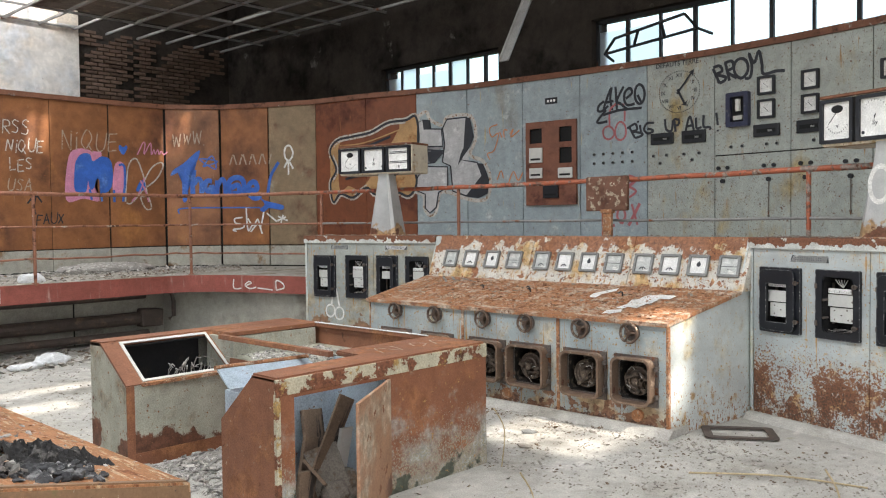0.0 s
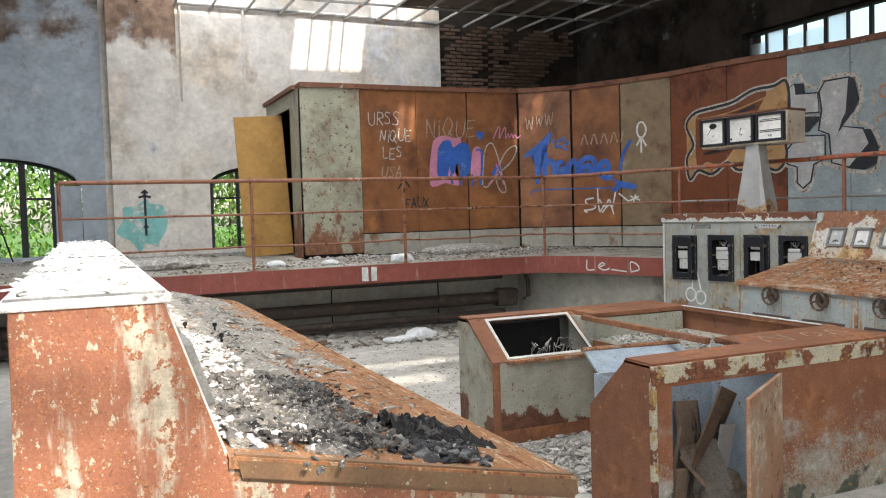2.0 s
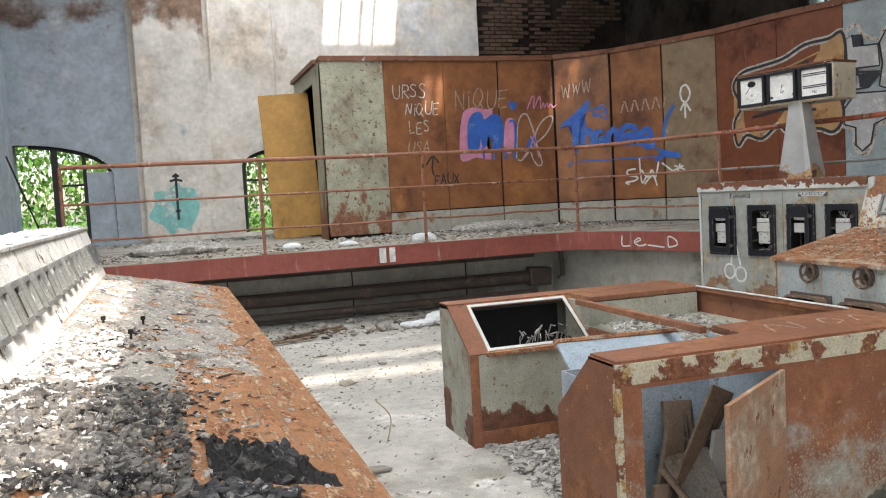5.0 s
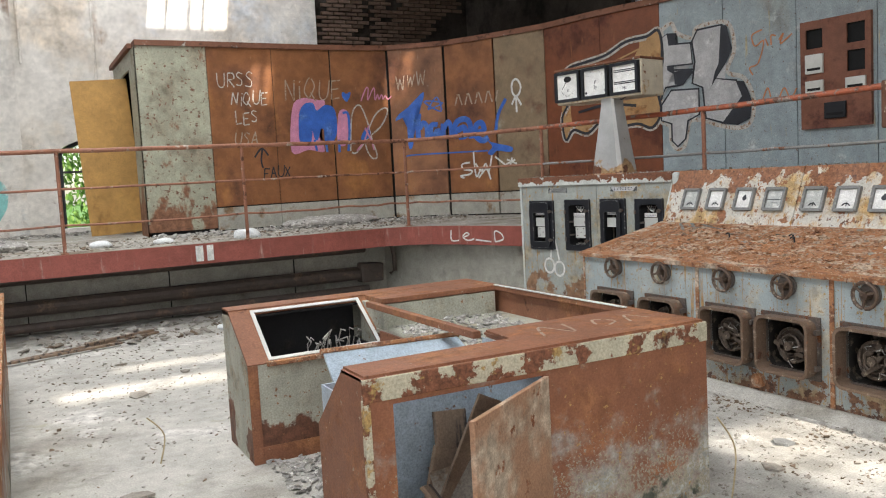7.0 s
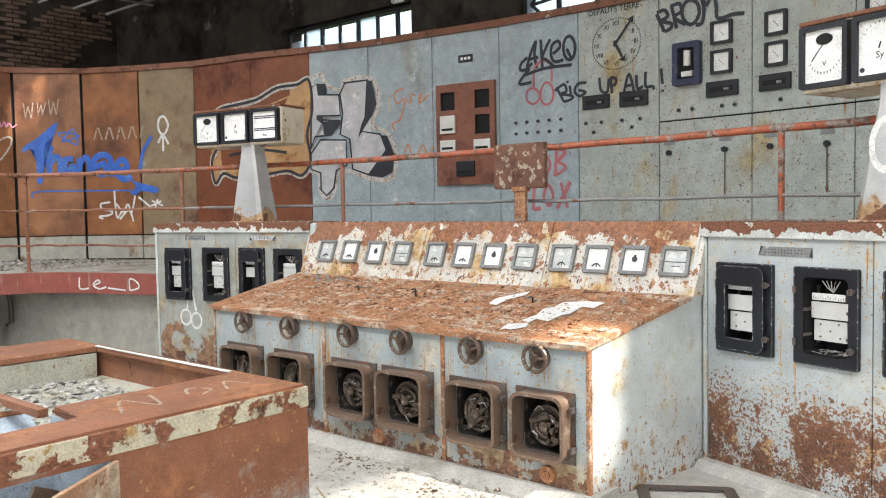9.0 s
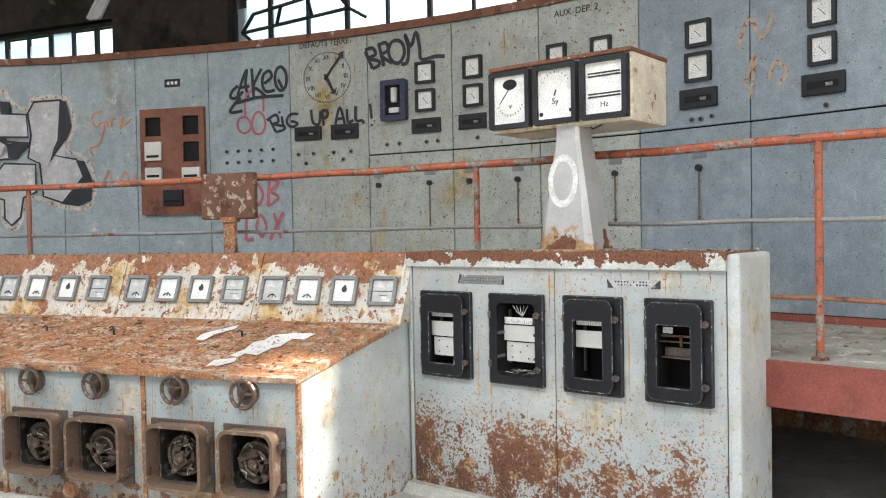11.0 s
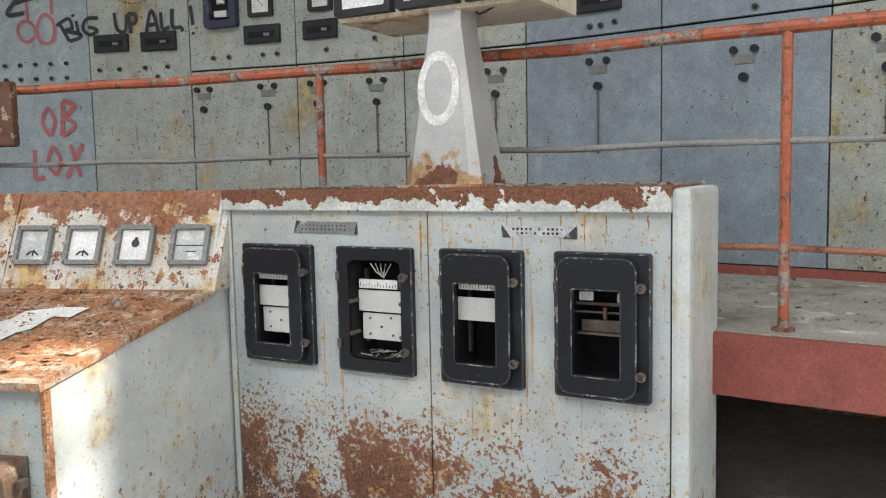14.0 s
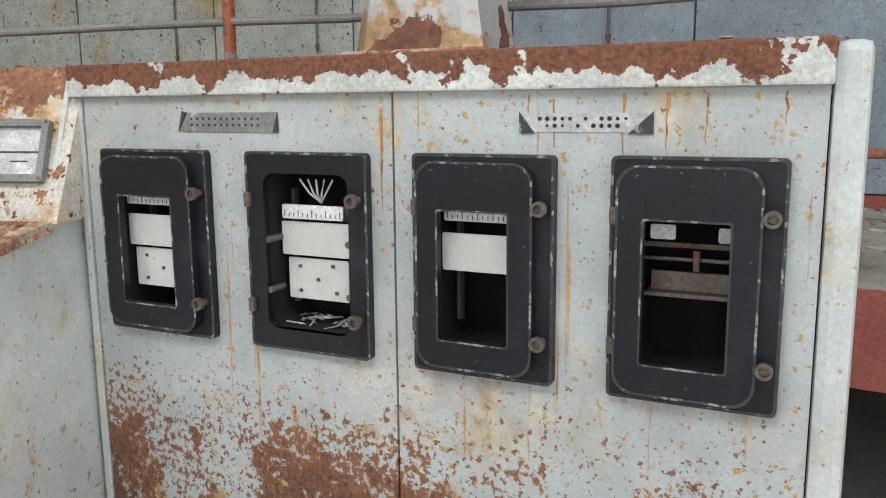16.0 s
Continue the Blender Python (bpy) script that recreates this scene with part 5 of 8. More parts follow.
# ---- low control table with missing panels ----
table = thing("control_table", None, "low U-shaped steel control table, rusted, with its covers missing", "control table")
L, R, N, Fy, H = 4.045, 5.66, 3.575, 5.715, 0.785
# near wing: front with a door opening
bm = bmesh.new()
sheet(bm, L, R, 0.0, 0.70, N, N + 0.014, [(4.155, 0.0, 4.80, 0.672)])
part("near_panel", bm, desk_skin, table, "rusted outer panel with worn grey paint below")
bm = boxes(((L - 0.004, N - 0.006, 0.69), (R + 0.004, N + 0.012, 0.775)), bevel=0.005)
part("edge_band", bm, desk_chip, table, "chipped cream and rust band under the top edge")
bm = bmesh.new()
prism(bm, [(N, 0.0), (N, 0.775), (3.78, 0.775), (4.09, 0.50), (4.09, 0.0)], L, L + 0.014, side_place)
part("wing_end", bm, desk_rust, table)
bm = boxes(((L - 0.005, N - 0.008, 0.02), (L + 0.022, N + 0.02, 0.70)), bevel=0.004)
part("corner_strip", bm, desk_chip, table)
bm = bmesh.new()
prism(bm, [(L, N), (R, N), (R, 4.05), (4.81, 4.05), (4.81, 3.80), (L, 3.80)], H - 0.03, H, flat_place)
bmesh.ops.bevel(bm, geom=[e for e in bm.edges], offset=0.010, segments=2, affect="EDGES")
part("near_top", bm, desk_rust, table, "brown rusted top plate with a chalk scrawl")
bm = bmesh.new()
prism(bm, [(3.80, 0.765), (3.785, 0.78), (4.09, 0.515), (4.09, 0.49)], L + 0.016, 4.14, side_place)
part("slope_frame", bm, desk_rust, table)
bm = boxes(((L + 0.014, 4.076, 0.0), (4.81, 4.09, 0.50)))
part("knee_panel", bm, desk_grey, table)
for lo, hi in (((L + 0.016, 4.06, 0.02), (4.81, 4.072, 0.66)), ((L + 0.016, N + 0.016, 0.02), (L + 0.022, 4.06, 0.66)), ((4.81, N + 0.016, 0.02), (4.82, 4.06, 0.75))):
    part("lining", boxes((lo, hi)), blue_lining, table, "pale blue painted lining")
# open door of the near wing
bm = bmesh.new()
box(bm, (-0.64, -0.012, 0.02), (0.0, 0.008, 0.67), bevel=0.004)
dr = part("door", bm, tan_door, table, "worn tan door standing ajar")
dr.matrix_world = frame_of(4.81, N - 0.004, 33)
# blue cover plate propped over the knee space
bm = bmesh.new()
quad = [Vector(v) for v in ((4.14, 4.095, 0.60), (4.86, 4.12, 0.575), (4.87, 4.41, 0.70), (4.16, 4.31, 0.735))]
nrm = (quad[1] - quad[0]).cross(quad[3] - quad[0]).normalized() * 0.012
lo, hi = [bm.verts.new(v) for v in quad], [bm.verts.new(v - nrm) for v in quad]
bm.faces.new(lo), bm.faces.new(list(reversed(hi)))
for k in range(4):
    bm.faces.new((lo[k], hi[k], hi[(k + 1) % 4], lo[(k + 1) % 4]))
part("cover_plate", bm, blue_lining, table, "propped pale blue cover plate")
bm = bmesh.new()
tube(bm, [quad[3] + Vector((-0.01, 0.005, 0.004)), quad[2] + Vector((0.01, 0.005, 0.004))], 0.014, 6)
part("cover_lip", bm, rust_top, table)
# far wing with its sloping opening
bm = bmesh.new()
prism(bm, [(Fy, 0.0), (Fy, 0.775), (5.56, 0.775), (5.2, 0.53), (5.2, 0.0)], L, L + 0.014, side_place)
part("wing_end", bm, desk_grey, table)
bm = boxes(((L + 0.014, 5.2, 0.0), (4.83, 5.214, 0.53)))
part("knee_panel", bm, desk_grey, table, "grey-green panel with a rust-brown burn stain")
bm = boxes(((L - 0.004, 5.192, 0.0), (L + 0.05, 5.20, 0.53)), ((L + 0.05, 5.192, 0.0), (4.83, 5.199, 0.09)), bevel=0.002)
part("corner_strip", bm, desk_rust, table)
slope = pose(0, 5.2, 0.53) @ pose(0, 0, 0, -math.degrees(math.atan2(0.36, 0.245)), 0, 0)
span = math.hypot(0.36, 0.245)
bm = bmesh.new()
sheet(bm, L - 0.002, 4.86, 0.0, span, -0.008, 0.008, [(L + 0.13, 0.03, 4.80, span - 0.035)])
bm.transform(slope)
part("slope_frame", bm, desk_rust, table)
bm = bmesh.new()
ring(bm, [(L + 0.115, 0.015), (4.815, 0.015), (4.815, span - 0.02), (L + 0.115, span - 0.02)], [(L + 0.135, 0.035), (4.795, 0.035), (4.795, span - 0.04), (L + 0.135, span - 0.04)], -0.014, -0.008)
bm.transform(slope)
part("opening_trim", bm, white_plate, table, "pale trim round the opening")
bm = boxes(((L + 0.10, 5.17, 0.52), (4.86, 5.205, 0.545)), bevel=0.004)
part("lower_lip", bm, rust_top, table)
bm = bmesh.new()
prism(bm, [(L, 5.55), (R, 5.55), (R, Fy), (L, Fy)], H - 0.03, H, flat_place)
part("far_top", bm, desk_rust, table)
bm = boxes(((4.86, 5.28, H - 0.03), (R, 5.549, H)), bevel=0.004)
part("far_top", bm, desk_rust, table)
bm = boxes(((4.83, 5.2, 0.0), (4.86, 5.55, H - 0.03)), ((L + 0.014, Fy - 0.014, 0.0), (R, Fy, H - 0.03)), ((L + 0.014, 5.215, 0.30), (4.83, 5.70, 0.31)))
part("inner_wall", bm, desk_grey, table)
# linking section with the open tray
bm = boxes(((R - 0.014, N + 0.014, 0.0), (R, Fy - 0.014, H - 0.03)), ((4.80, 4.09, 0.0), (4.814, 5.2, 0.62)))
part("link_panel", bm, desk_rust, table)
for lo, hi in (((R - 0.045, 4.05, H - 0.03), (R, 5.28, H)), ((4.76, 4.05, H - 0.035), (4.80, 5.28, H - 0.002))):
    part("link_bar", boxes((lo, hi), bevel=0.004), desk_rust, table)
bm = boxes(((R - 0.05, 4.05, H), (R - 0.036, 5.28, H + 0.006)))
part("bright_strip", bm, dial, table, "worn bright strip along the top")
bm = boxes(((4.815, 4.06, 0.60), (R - 0.015, 5.28, 0.62)), ((4.86, 5.27, 0.62), (R - 0.05, 5.284, 0.75)))
part("tray", bm, desk_grey, table)
bm = bmesh.new()
rng = random.Random(8)
for k in range(16):
    p = Vector((4.42 + 0.022 * k, 5.40, 0.50))
    q = p + Vector((rng.gauss(0, 0.02), -0.03 - 0.05 * rng.random(), 0.05 + 0.09 * rng.random()))
    tube(bm, [p, (p + q) / 2 + Vector((rng.gauss(0, 0.012), 0, 0.015)), q, q + Vector((rng.gauss(0, 0.03), -0.02, -0.03 * rng.random()))], 0.004, 5)
wires = part("wire_bundle", bm, grey_ash, table, "frayed burnt wire ends")
bm = boxes(((4.40, 5.37, 0.305), (4.79, 5.45, 0.50)))
part("terminal_block", bm, bakelite, table)
# near-black sheets added so the opening's shade is in the colour
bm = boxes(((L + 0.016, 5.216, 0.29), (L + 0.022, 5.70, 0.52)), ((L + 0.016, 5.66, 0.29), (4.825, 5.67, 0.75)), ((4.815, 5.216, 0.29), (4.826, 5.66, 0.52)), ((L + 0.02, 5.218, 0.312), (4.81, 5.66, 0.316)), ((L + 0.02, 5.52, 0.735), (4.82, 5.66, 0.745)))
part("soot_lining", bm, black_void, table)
bm = bmesh.new()
for k in range(9):
    x = 4.41 + 0.042 * k
    box(bm, (x, 5.355, 0.44), (x + 0.034, 5.372, 0.53))
part("terminal", bm, white_plate, table)

# sooty timber inside the near wing
for k, (x, y, tilt, lean, ln) in enumerate(((4.44, 3.86, 22, -12, 0.34), (4.58, 3.92, 8, -14, 0.46))):
    bm = bmesh.new()
    box(bm, (-0.085, -0.014, 0), (0.085, 0.014, ln), bevel=0.004)
    rough_up(bm, 0.006, 9)
    bd = part("charred_board", bm, wood)
    bd.matrix_world = pose(x, y, 0.02, lean, tilt, 12 * k)
    tagged(bd, "charred grey timber board leaning in the open table", "board", "boards in the control table")

for k, (x, y, rx, ry, rz, w, ln, mat, words_) in enumerate(((4.30, 3.70, 62, 8, 20, 0.16, 0.20, wood, "grey broken board"), (4.52, 3.72, 40, -14, -25, 0.20, 0.26, chip_mat, "dusty grey slab"), (4.62, 3.80, 70, 4, 10, 0.10, 0.30, white_plate, "pale scrap of sheet"), (4.42, 3.66, 18, 20, 50, 0.14, 0.18, wood, "charred splintered board"), (4.48, 3.80, 66, 26, 8, 0.12, 0.44, wood, "charred leaning board"))):
    bm = bmesh.new()
    box(bm, (-w / 2, -0.009, 0), (w / 2, 0.009, ln), bevel=0.003)
    rough_up(bm, 0.012, 9)
    bd = part("broken_board", bm, mat)
    bd.matrix_world = pose(x, y, 0.03 + 0.035 * k, rx - 60, ry, rz)
    tagged(bd, words_ + " heaped inside the open table", "board", "boards in the control table")

# ---- burnt desk ----
burnt = thing("burnt_desk", frame_of(2.97, 2.45, 90), "long burnt control desk with blistered red paint and ash on top", "control desk")
BL = 5.6
bm = bmesh.new()
prism(bm, [(0.075, 0), (0.055, 0.732), (0.985, 0.93), (1.12, 1.335), (1.43, 1.335), (1.45, 0)], 0.0, 0.016, side_place)
part("end_panel", bm, end_paint, burnt, "blistered red-brown and cream end panel")
bm = bmesh.new()
prism(bm, [(0.075, 0), (0.055, 0.732), (0.985, 0.93), (1.12, 1.335), (1.43, 1.335), (1.45, 0)], BL - 0.016, BL, side_place)
part("end_panel", bm, end_paint, burnt)
bm = bmesh.new()
prism(bm, [(0.043, 0.734), (0.045, 0.764), (0.99, 0.958), (0.99, 0.93)], -0.01, BL + 0.01, side_place)
part("desktop", bm, ash_top, burnt, "sloping rusted desktop under ash")
bm = bmesh.new()
prism(bm, [(0.038, 0.700), (0.040, 0.7675), (0.985, 0.9625), (0.972, 0.895)], -0.013, 0.035, side_place)
bmesh.ops.bevel(bm, geom=bm.edges[:], offset=0.012, segments=2, affect="EDGES")
part("end_flange", bm, edge_olive, burnt, "rounded olive-brown edge at the desk end")
bm = boxes(((0.016, 0.075, 0.0), (BL - 0.016, 0.089, 0.732)))
part("front_panel", bm, desk_skin, burnt)
bm = boxes(((0.016, 1.42, 0.0), (BL - 0.016, 1.434, 1.33)))
part("back_panel", bm, desk_skin, burnt)
for k in range(5):
    x0, x1 = 0.018 + k * 1.113, 0.018 + (k + 1) * 1.113
    bm = bmesh.new()
    prism(bm, [(0.985, 0.95), (1.118, 1.345), (1.15, 1.345), (1.15, 0.95)], x0 + 0.004, x1 - 0.004, side_place)
    part("instrument_panel", bm, scorched_sunlit, burnt, "scorched slanting panel, coloured white for the sun on it")
    for g in range(4):
        gx = x0 + 0.15 + 0.27 * g
        bm = bmesh.new()
        ring(bm, rounded(-0.085, -0.085, 0.085, 0.085, 0.008, 2), rounded(-0.062, -0.062, 0.062, 0.062, 0.006, 2), -0.02, 0.0)
        rough_up(bm, 0.006, 20)
        bm.transform(pose(gx, 1.045, 1.135, -18.6, 0, 0))
        part("gauge_rim", bm, lead, burnt)
        bm = bmesh.new()
        prism(bm, rounded(-0.064, -0.064, 0.064, 0.064, 0.006, 2), -0.004, 0.0, front_place)
        bm.transform(pose(gx, 1.045, 1.135, -18.6, 0, 0))
        part("gauge_face", bm, dial_grey if (g + k) % 3 else dark_works, burnt)
    bm = boxes(((x0 - 0.012, 1.112, 1.346), (x0 + 0.012, 1.44, 1.352)))
    part("joint_strip", bm, lead, burnt)
bm = boxes(((-0.006, 1.10, 1.325), (BL + 0.006, 1.45, 1.347)), bevel=0.006)
part("top_plate", bm, sunlit_ash, burnt, "ash-dusted top plate, colour whitened for the sun")

# ---- railing along the platform ----
POSTS = [(1.47, 10.2), (3.49, 10.2), (5.37, 10.2), (7.38, 10.22), (8.12, 8.35), (8.47, 6.36), (8.5, 4.5), (8.33, 2.52), (7.75, 0.62), (7.05, -0.95)]
railing = thing("railing", None, "three-bar steel railing, orange paint flaking to rust", "railing")
for i, (x, y) in enumerate(POSTS):
    bm = bmesh.new()
    rod(bm, (x, y, PLAT - 0.02), (x, y, 1.925), 0.019, seg=12)
    p = part("post", bm, rail_orange if i > 5 else rail_rust, railing)
    bm = bmesh.new()
    rod(bm, (x, y, PLAT), (x, y, PLAT + 0.012), 0.04, seg=12)
    part("foot", bm, rail_rust, p)
BACK, RIGHT = POSTS[:5], POSTS[4:]


def curved(line, z, sag=0.0):
    """A bar through the posts, smoothed between them."""
    pts = [Vector((x, y, z)) for x, y in line]
    out = []
    for i in range(len(pts) - 1):
        p0, p1, p2, p3 = pts[max(i - 1, 0)], pts[i], pts[i + 1], pts[min(i + 2, len(pts) - 1)]
        for k in range(5):
            t = k / 5
            q = 0.5 * ((2 * p1) + (p2 - p0) * t + (2 * p0 - 5 * p1 + 4 * p2 - p3) * t * t + (3 * p1 - p0 - 3 * p2 + p3) * t ** 3)
            q.z += -sag * math.sin(math.pi * t) + 0.004 * math.sin(7 * i + 3 * k)
            out.append(q)
    return out + [pts[-1]]


BACK = BACK[:3] + [(6.6, 10.22), (7.2, 10.28), (7.5, 10.12), (7.72, 9.6)] + [BACK[4]]
for z, r, mats in ((1.93, 0.024, (rail_rust, rail_orange)), (1.545, 0.013, (rail_rust, rail_grey)), (1.175, 0.012, (rail_rust, rail_rust))):
    for line, mat in ((BACK, mats[0]), (RIGHT, mats[1])):
        bm = bmesh.new()
        tube(bm, curved(line, z, 0.012 if z < 1.3 else 0.0), r, 10)
        part("rail" if z > 1.9 else "cross_bar", bm, mat, railing)

# ---- pipes in the recess under the platform ----
for z, r, y in ((0.62, 0.065, 10.80), (0.30, 0.085, 10.78), (0.10, 0.05, 10.72)):
    bm = bmesh.new()
    tube(bm, [(0.3, y, z), (3.0, y, z), (7.0, y, z)], r, 12)
    pp = part("heating_pipe", bm, pipe_mat)
    tagged(pp, "soot-brown heating pipe running under the platform", "pipe", "pipes under the platform")
bm = bmesh.new()
tube(bm, [(6.5, 10.75, 0.66), (7.2, 10.72, 0.665), (7.34, 10.70, 0.62), (7.36, 10.68, 0.5), (7.36, 10.68, 0.30), (7.3, 10.7, 0.26)], 0.028, 10)
tagged(part("bent_pipe", bm, pipe_mat), "thin dark pipe with a bend under the platform", "pipe")
bm = boxes(((6.9, 10.66, 0.18), (7.2, 10.85, 0.42)), bevel=0.03)
rough_up(bm, 0.02, 7)
tagged(part("valve", bm, pipe_mat), "dark corroded valve on the pipe end", "valve")
bm = boxes(*[((x, 10.935, 0.0), (x + 0.012, 10.95, 0.82)) for x in (1.6, 3.1, 4.6, 6.1)])
tagged(part("panel_joints", bm, black_void), "dark joints of the panelled wall under the platform", "joint", kind="structure")

# ---- conduits and a rod on the back wall ----
for x, z0, z1 in ((4.49, 2.6, 6.4), (3.40, 3.6, 6.4)):
    bm = bmesh.new()
    tube(bm, [(x, Y1 - 0.035, z0), (x, Y1 - 0.035, (z0 + z1) / 2), (x, Y1 - 0.035, z1)], 0.022, 8)
    tagged(part("conduit", bm, plaster), "thin plastered conduit running up the back wall", "conduit", "conduits on the back wall")
bm = bmesh.new()
tube(bm, [(3.34, Y1 - 0.06, 5.28), (5.6, Y1 - 0.06, 5.26), (8.3, Y1 - 0.06, 5.22)], 0.035, 8)
tagged(part("ceiling_pipe", bm, ceiling_bar), "pale pipe along the top of the back wall", "pipe")
bm = bmesh.new()
rod(bm, (0.30, 14.6, 2.35), (0.62, Y1 - 0.1, 0.9), 0.014, seg=8)
tagged(part("leaning_rod", bm, window_iron), "thin black rod leaning by the arched window", "rod")

# ---- windows ----
for k, (cx, half, z0, spring, rise) in enumerate(ARCHES):
    win = thing("window_%d" % (k + 1), None, "arched iron window without glass, trees behind", "window", kind="structure")
    y = Y1 + 0.12
    bm = bmesh.new()
    curve = [(cx + half * math.cos(math.pi * j / 20), spring + rise * math.sin(math.pi * j / 20)) for j in range(21)]
    tube(bm, [(cx + half - 0.03, y, z0)] + [(x * 0.97 + cx * 0.03, y, z - 0.025) for x, z in curve if x > X0 + 0.04] + ([(cx - half + 0.03, y, z0)] if k else []), 0.035, 6)
    part("window_frame", bm, window_iron, win)
    for x, thick in ((0.80, 0.05), (1.25, 0.03)) if k == 0 else ((4.30, 0.03), (5.2, 0.03)):
        top = spring + rise * math.sqrt(1 - ((x - cx) / half) ** 2)
        part("mullion", boxes(((x - thick, y - 0.03, z0), (x + thick, y + 0.03, top - 0.03))), window_iron, win)
    part("transom", boxes(((0.85, y - 0.018, 1.90), (1.22, y + 0.018, 1.936)) if k == 0 else ((cx - half, y - 0.018, 1.85), (cx + half, y + 0.018, 1.886))), window_iron, win)
bm = boxes(((1.28, Y1 + 0.06, 0.96), (1.69, Y1 + 0.09, 2.12)), bevel=0.004)
tagged(part("shutter", bm, plaster_blue), "grey shutter leaf folded over the arched window", "shutter")
for k, (y0, z0, y1, z1) in enumerate((W1, W2)):
    win = thing("window_%d" % (k + 3), None, "long clerestory window with iron bars and broken frosted panes", "window", kind="structure")
    x = X1 + 0.15
    n = 7 if k == 0 else 8
    bm = boxes(((x - 0.03, y0, z1 - 0.05), (x + 0.03, y1, z1)), ((x - 0.03, y0, z0), (x + 0.03, y1, z0 + 0.06)), ((x - 0.03, y0, z0), (x + 0.03, y0 + 0.05, z1)), ((x - 0.03, y1 - 0.05, z0), (x + 0.03, y1, z1)))
    part("window_frame", bm, window_iron, win)
    rng = random.Random(30 + k)
    for j in range(n):
        a, b = y0 + (y1 - y0) * j / n, y0 + (y1 - y0) * (j + 1) / n
        if j:
            thick = 0.025 if j % 2 else 0.016
            part("mullion", boxes(((x - 0.025, a - thick, z0), (x + 0.025, a + thick, z1))), window_iron, win)
        if (k == 0 and j > 1) or (k == 1 and j > 5):
            bm = boxes(((x - 0.004, a + 0.02, z0 + 0.05), (x + 0.004, b - 0.02, z1 - 0.05 - (0.12 if rng.random() < 0.3 else 0))))
            pane = part("pane", bm, cloudy_glass, win)
            pane.visible_shadow = False
# sash hanging open in the long window
win = thing("hanging_sash", None, "black iron sash tilted open in the clerestory window", "sash")
bm = bmesh.new()
for a, b in (((11.45, 6.35, 3.80), (11.3, 6.1, 3.95)), ((11.75, 6.4, 3.75), (11.45, 6.35, 3.80)), ((11.75, 4.95, 3.9), (11.45, 5.0, 3.93)), ((11.45, 6.35, 3.80), (11.45, 5.0, 3.93)), ((11.3, 6.1, 3.95), (11.3, 5.1, 4.1)), ((11.45, 5.0, 3.93), (11.3, 5.1, 4.1)), ((11.45, 5.9, 3.85), (11.3, 5.75, 4.0)), ((11.45, 5.45, 3.89), (11.3, 5.42, 4.05))):
    rod(bm, a, b, 0.02, seg=6)
part("sash_bars", bm, window_iron, win)

# hanging ceiling rail
bm = bmesh.new()
prism(bm, [(-0.06, 0), (0.06, 0), (0.075, 0.03), (0.055, 0.03), (0.045, 0.012), (-0.045, 0.012), (-0.055, 0.03), (-0.075, 0.03)], 0, 1.5, side_place)
fallen = part("fallen_light_channel", bm, ceiling_bar)
a, b = Vector((8.86, 6.0, 3.32)), Vector((9.62, 6.0, 4.62))
fallen.matrix_world = Matrix.Translation(a) @ (b - a).to_track_quat("X", "Z").to_matrix().to_4x4()
tagged(fallen, "bent pale metal lamp channel dangling from the ceiling", "lamp channel")

# ---- fittings on the switchboard ----
ARC = [0.0]
for (ax, ay), (bx, by) in zip(WALL, WALL[1:]):
    ARC.append(ARC[-1] + math.hypot(bx - ax, by - ay))


def arc_of(s):
    i = min(int(s), len(WALL) - 2)
    return ARC[i] + (s - i) * (ARC[i + 1] - ARC[i])


def on_wall(a, z, out):
    i = 0
    while i < len(WALL) - 2 and a > ARC[i + 1]:
        i += 1
    return wall_at(i + (a - ARC[i]) / (ARC[i + 1] - ARC[i]), z, out)


def fitting(name, s0, z0, s1, z1, label, category, group=""):
    """A thing on the board between two corners: its frame starts at the lower left one."""
    t = thing(name, wall_frame(s0, z0), label, category, group)
    return t, arc_of(s1) - arc_of(s0), z1 - z0


def square_meter(s0, z0, s1, z1):
    t, w, h = fitting("square_meter", s0, z0, s1, z1, "square panel meter with a black rim and white dial", "meter", "square meters on the switchboard")
    bm = bmesh.new()
    ring(bm, rounded(0, 0, w, h, 0.008, 2), rounded(0.024, 0.024, w - 0.024, h - 0.024, 0.005, 2), -0.035, 0.0)
    part("rim", bm, bakelite, t)
    d = plate("dial", 0.02, 0.02, w - 0.02, h - 0.02, -0.008, dial, t)
    bm = bmesh.new()
    rod(bm, (w * 0.62, -0.014, h * 0.34), (w * 0.36, -0.014, h * 0.6), 0.002, seg=5)
    for j in range(7):
        a = radians(95 + 14 * j)
        rod(bm, (w * 0.62 + 0.07 * math.cos(a), -0.013, h * 0.34 + 0.07 * math.sin(a)), (w * 0.62 + 0.08 * math.cos(a), -0.013, h * 0.34 + 0.08 * math.sin(a)), 0.0015, seg=5)
    part("needle", bm, black_spray, d)


for s0, z0, s1, z1 in ((14.59, 2.85, 14.81, 3.045), (14.59, 2.6, 14.81, 2.8), (15.15, 2.845, 15.37, 3.04), (15.15, 2.6, 15.37, 2.795), (16.1, 2.84, 16.3, 3.03), (16.55, 2.84, 16.75, 3.03), (17.46, 2.82, 17.68, 3.01),
                       (17.45, 2.57, 17.68, 2.78), (18.46, 2.55, 18.66, 2.755), (18.46, 2.8, 18.66, 3.0), (19.2, 2.515, 19.4, 2.71), (19.62, 2.55, 19.8, 2.74)):
    square_meter(s0, z0, s1, z1)


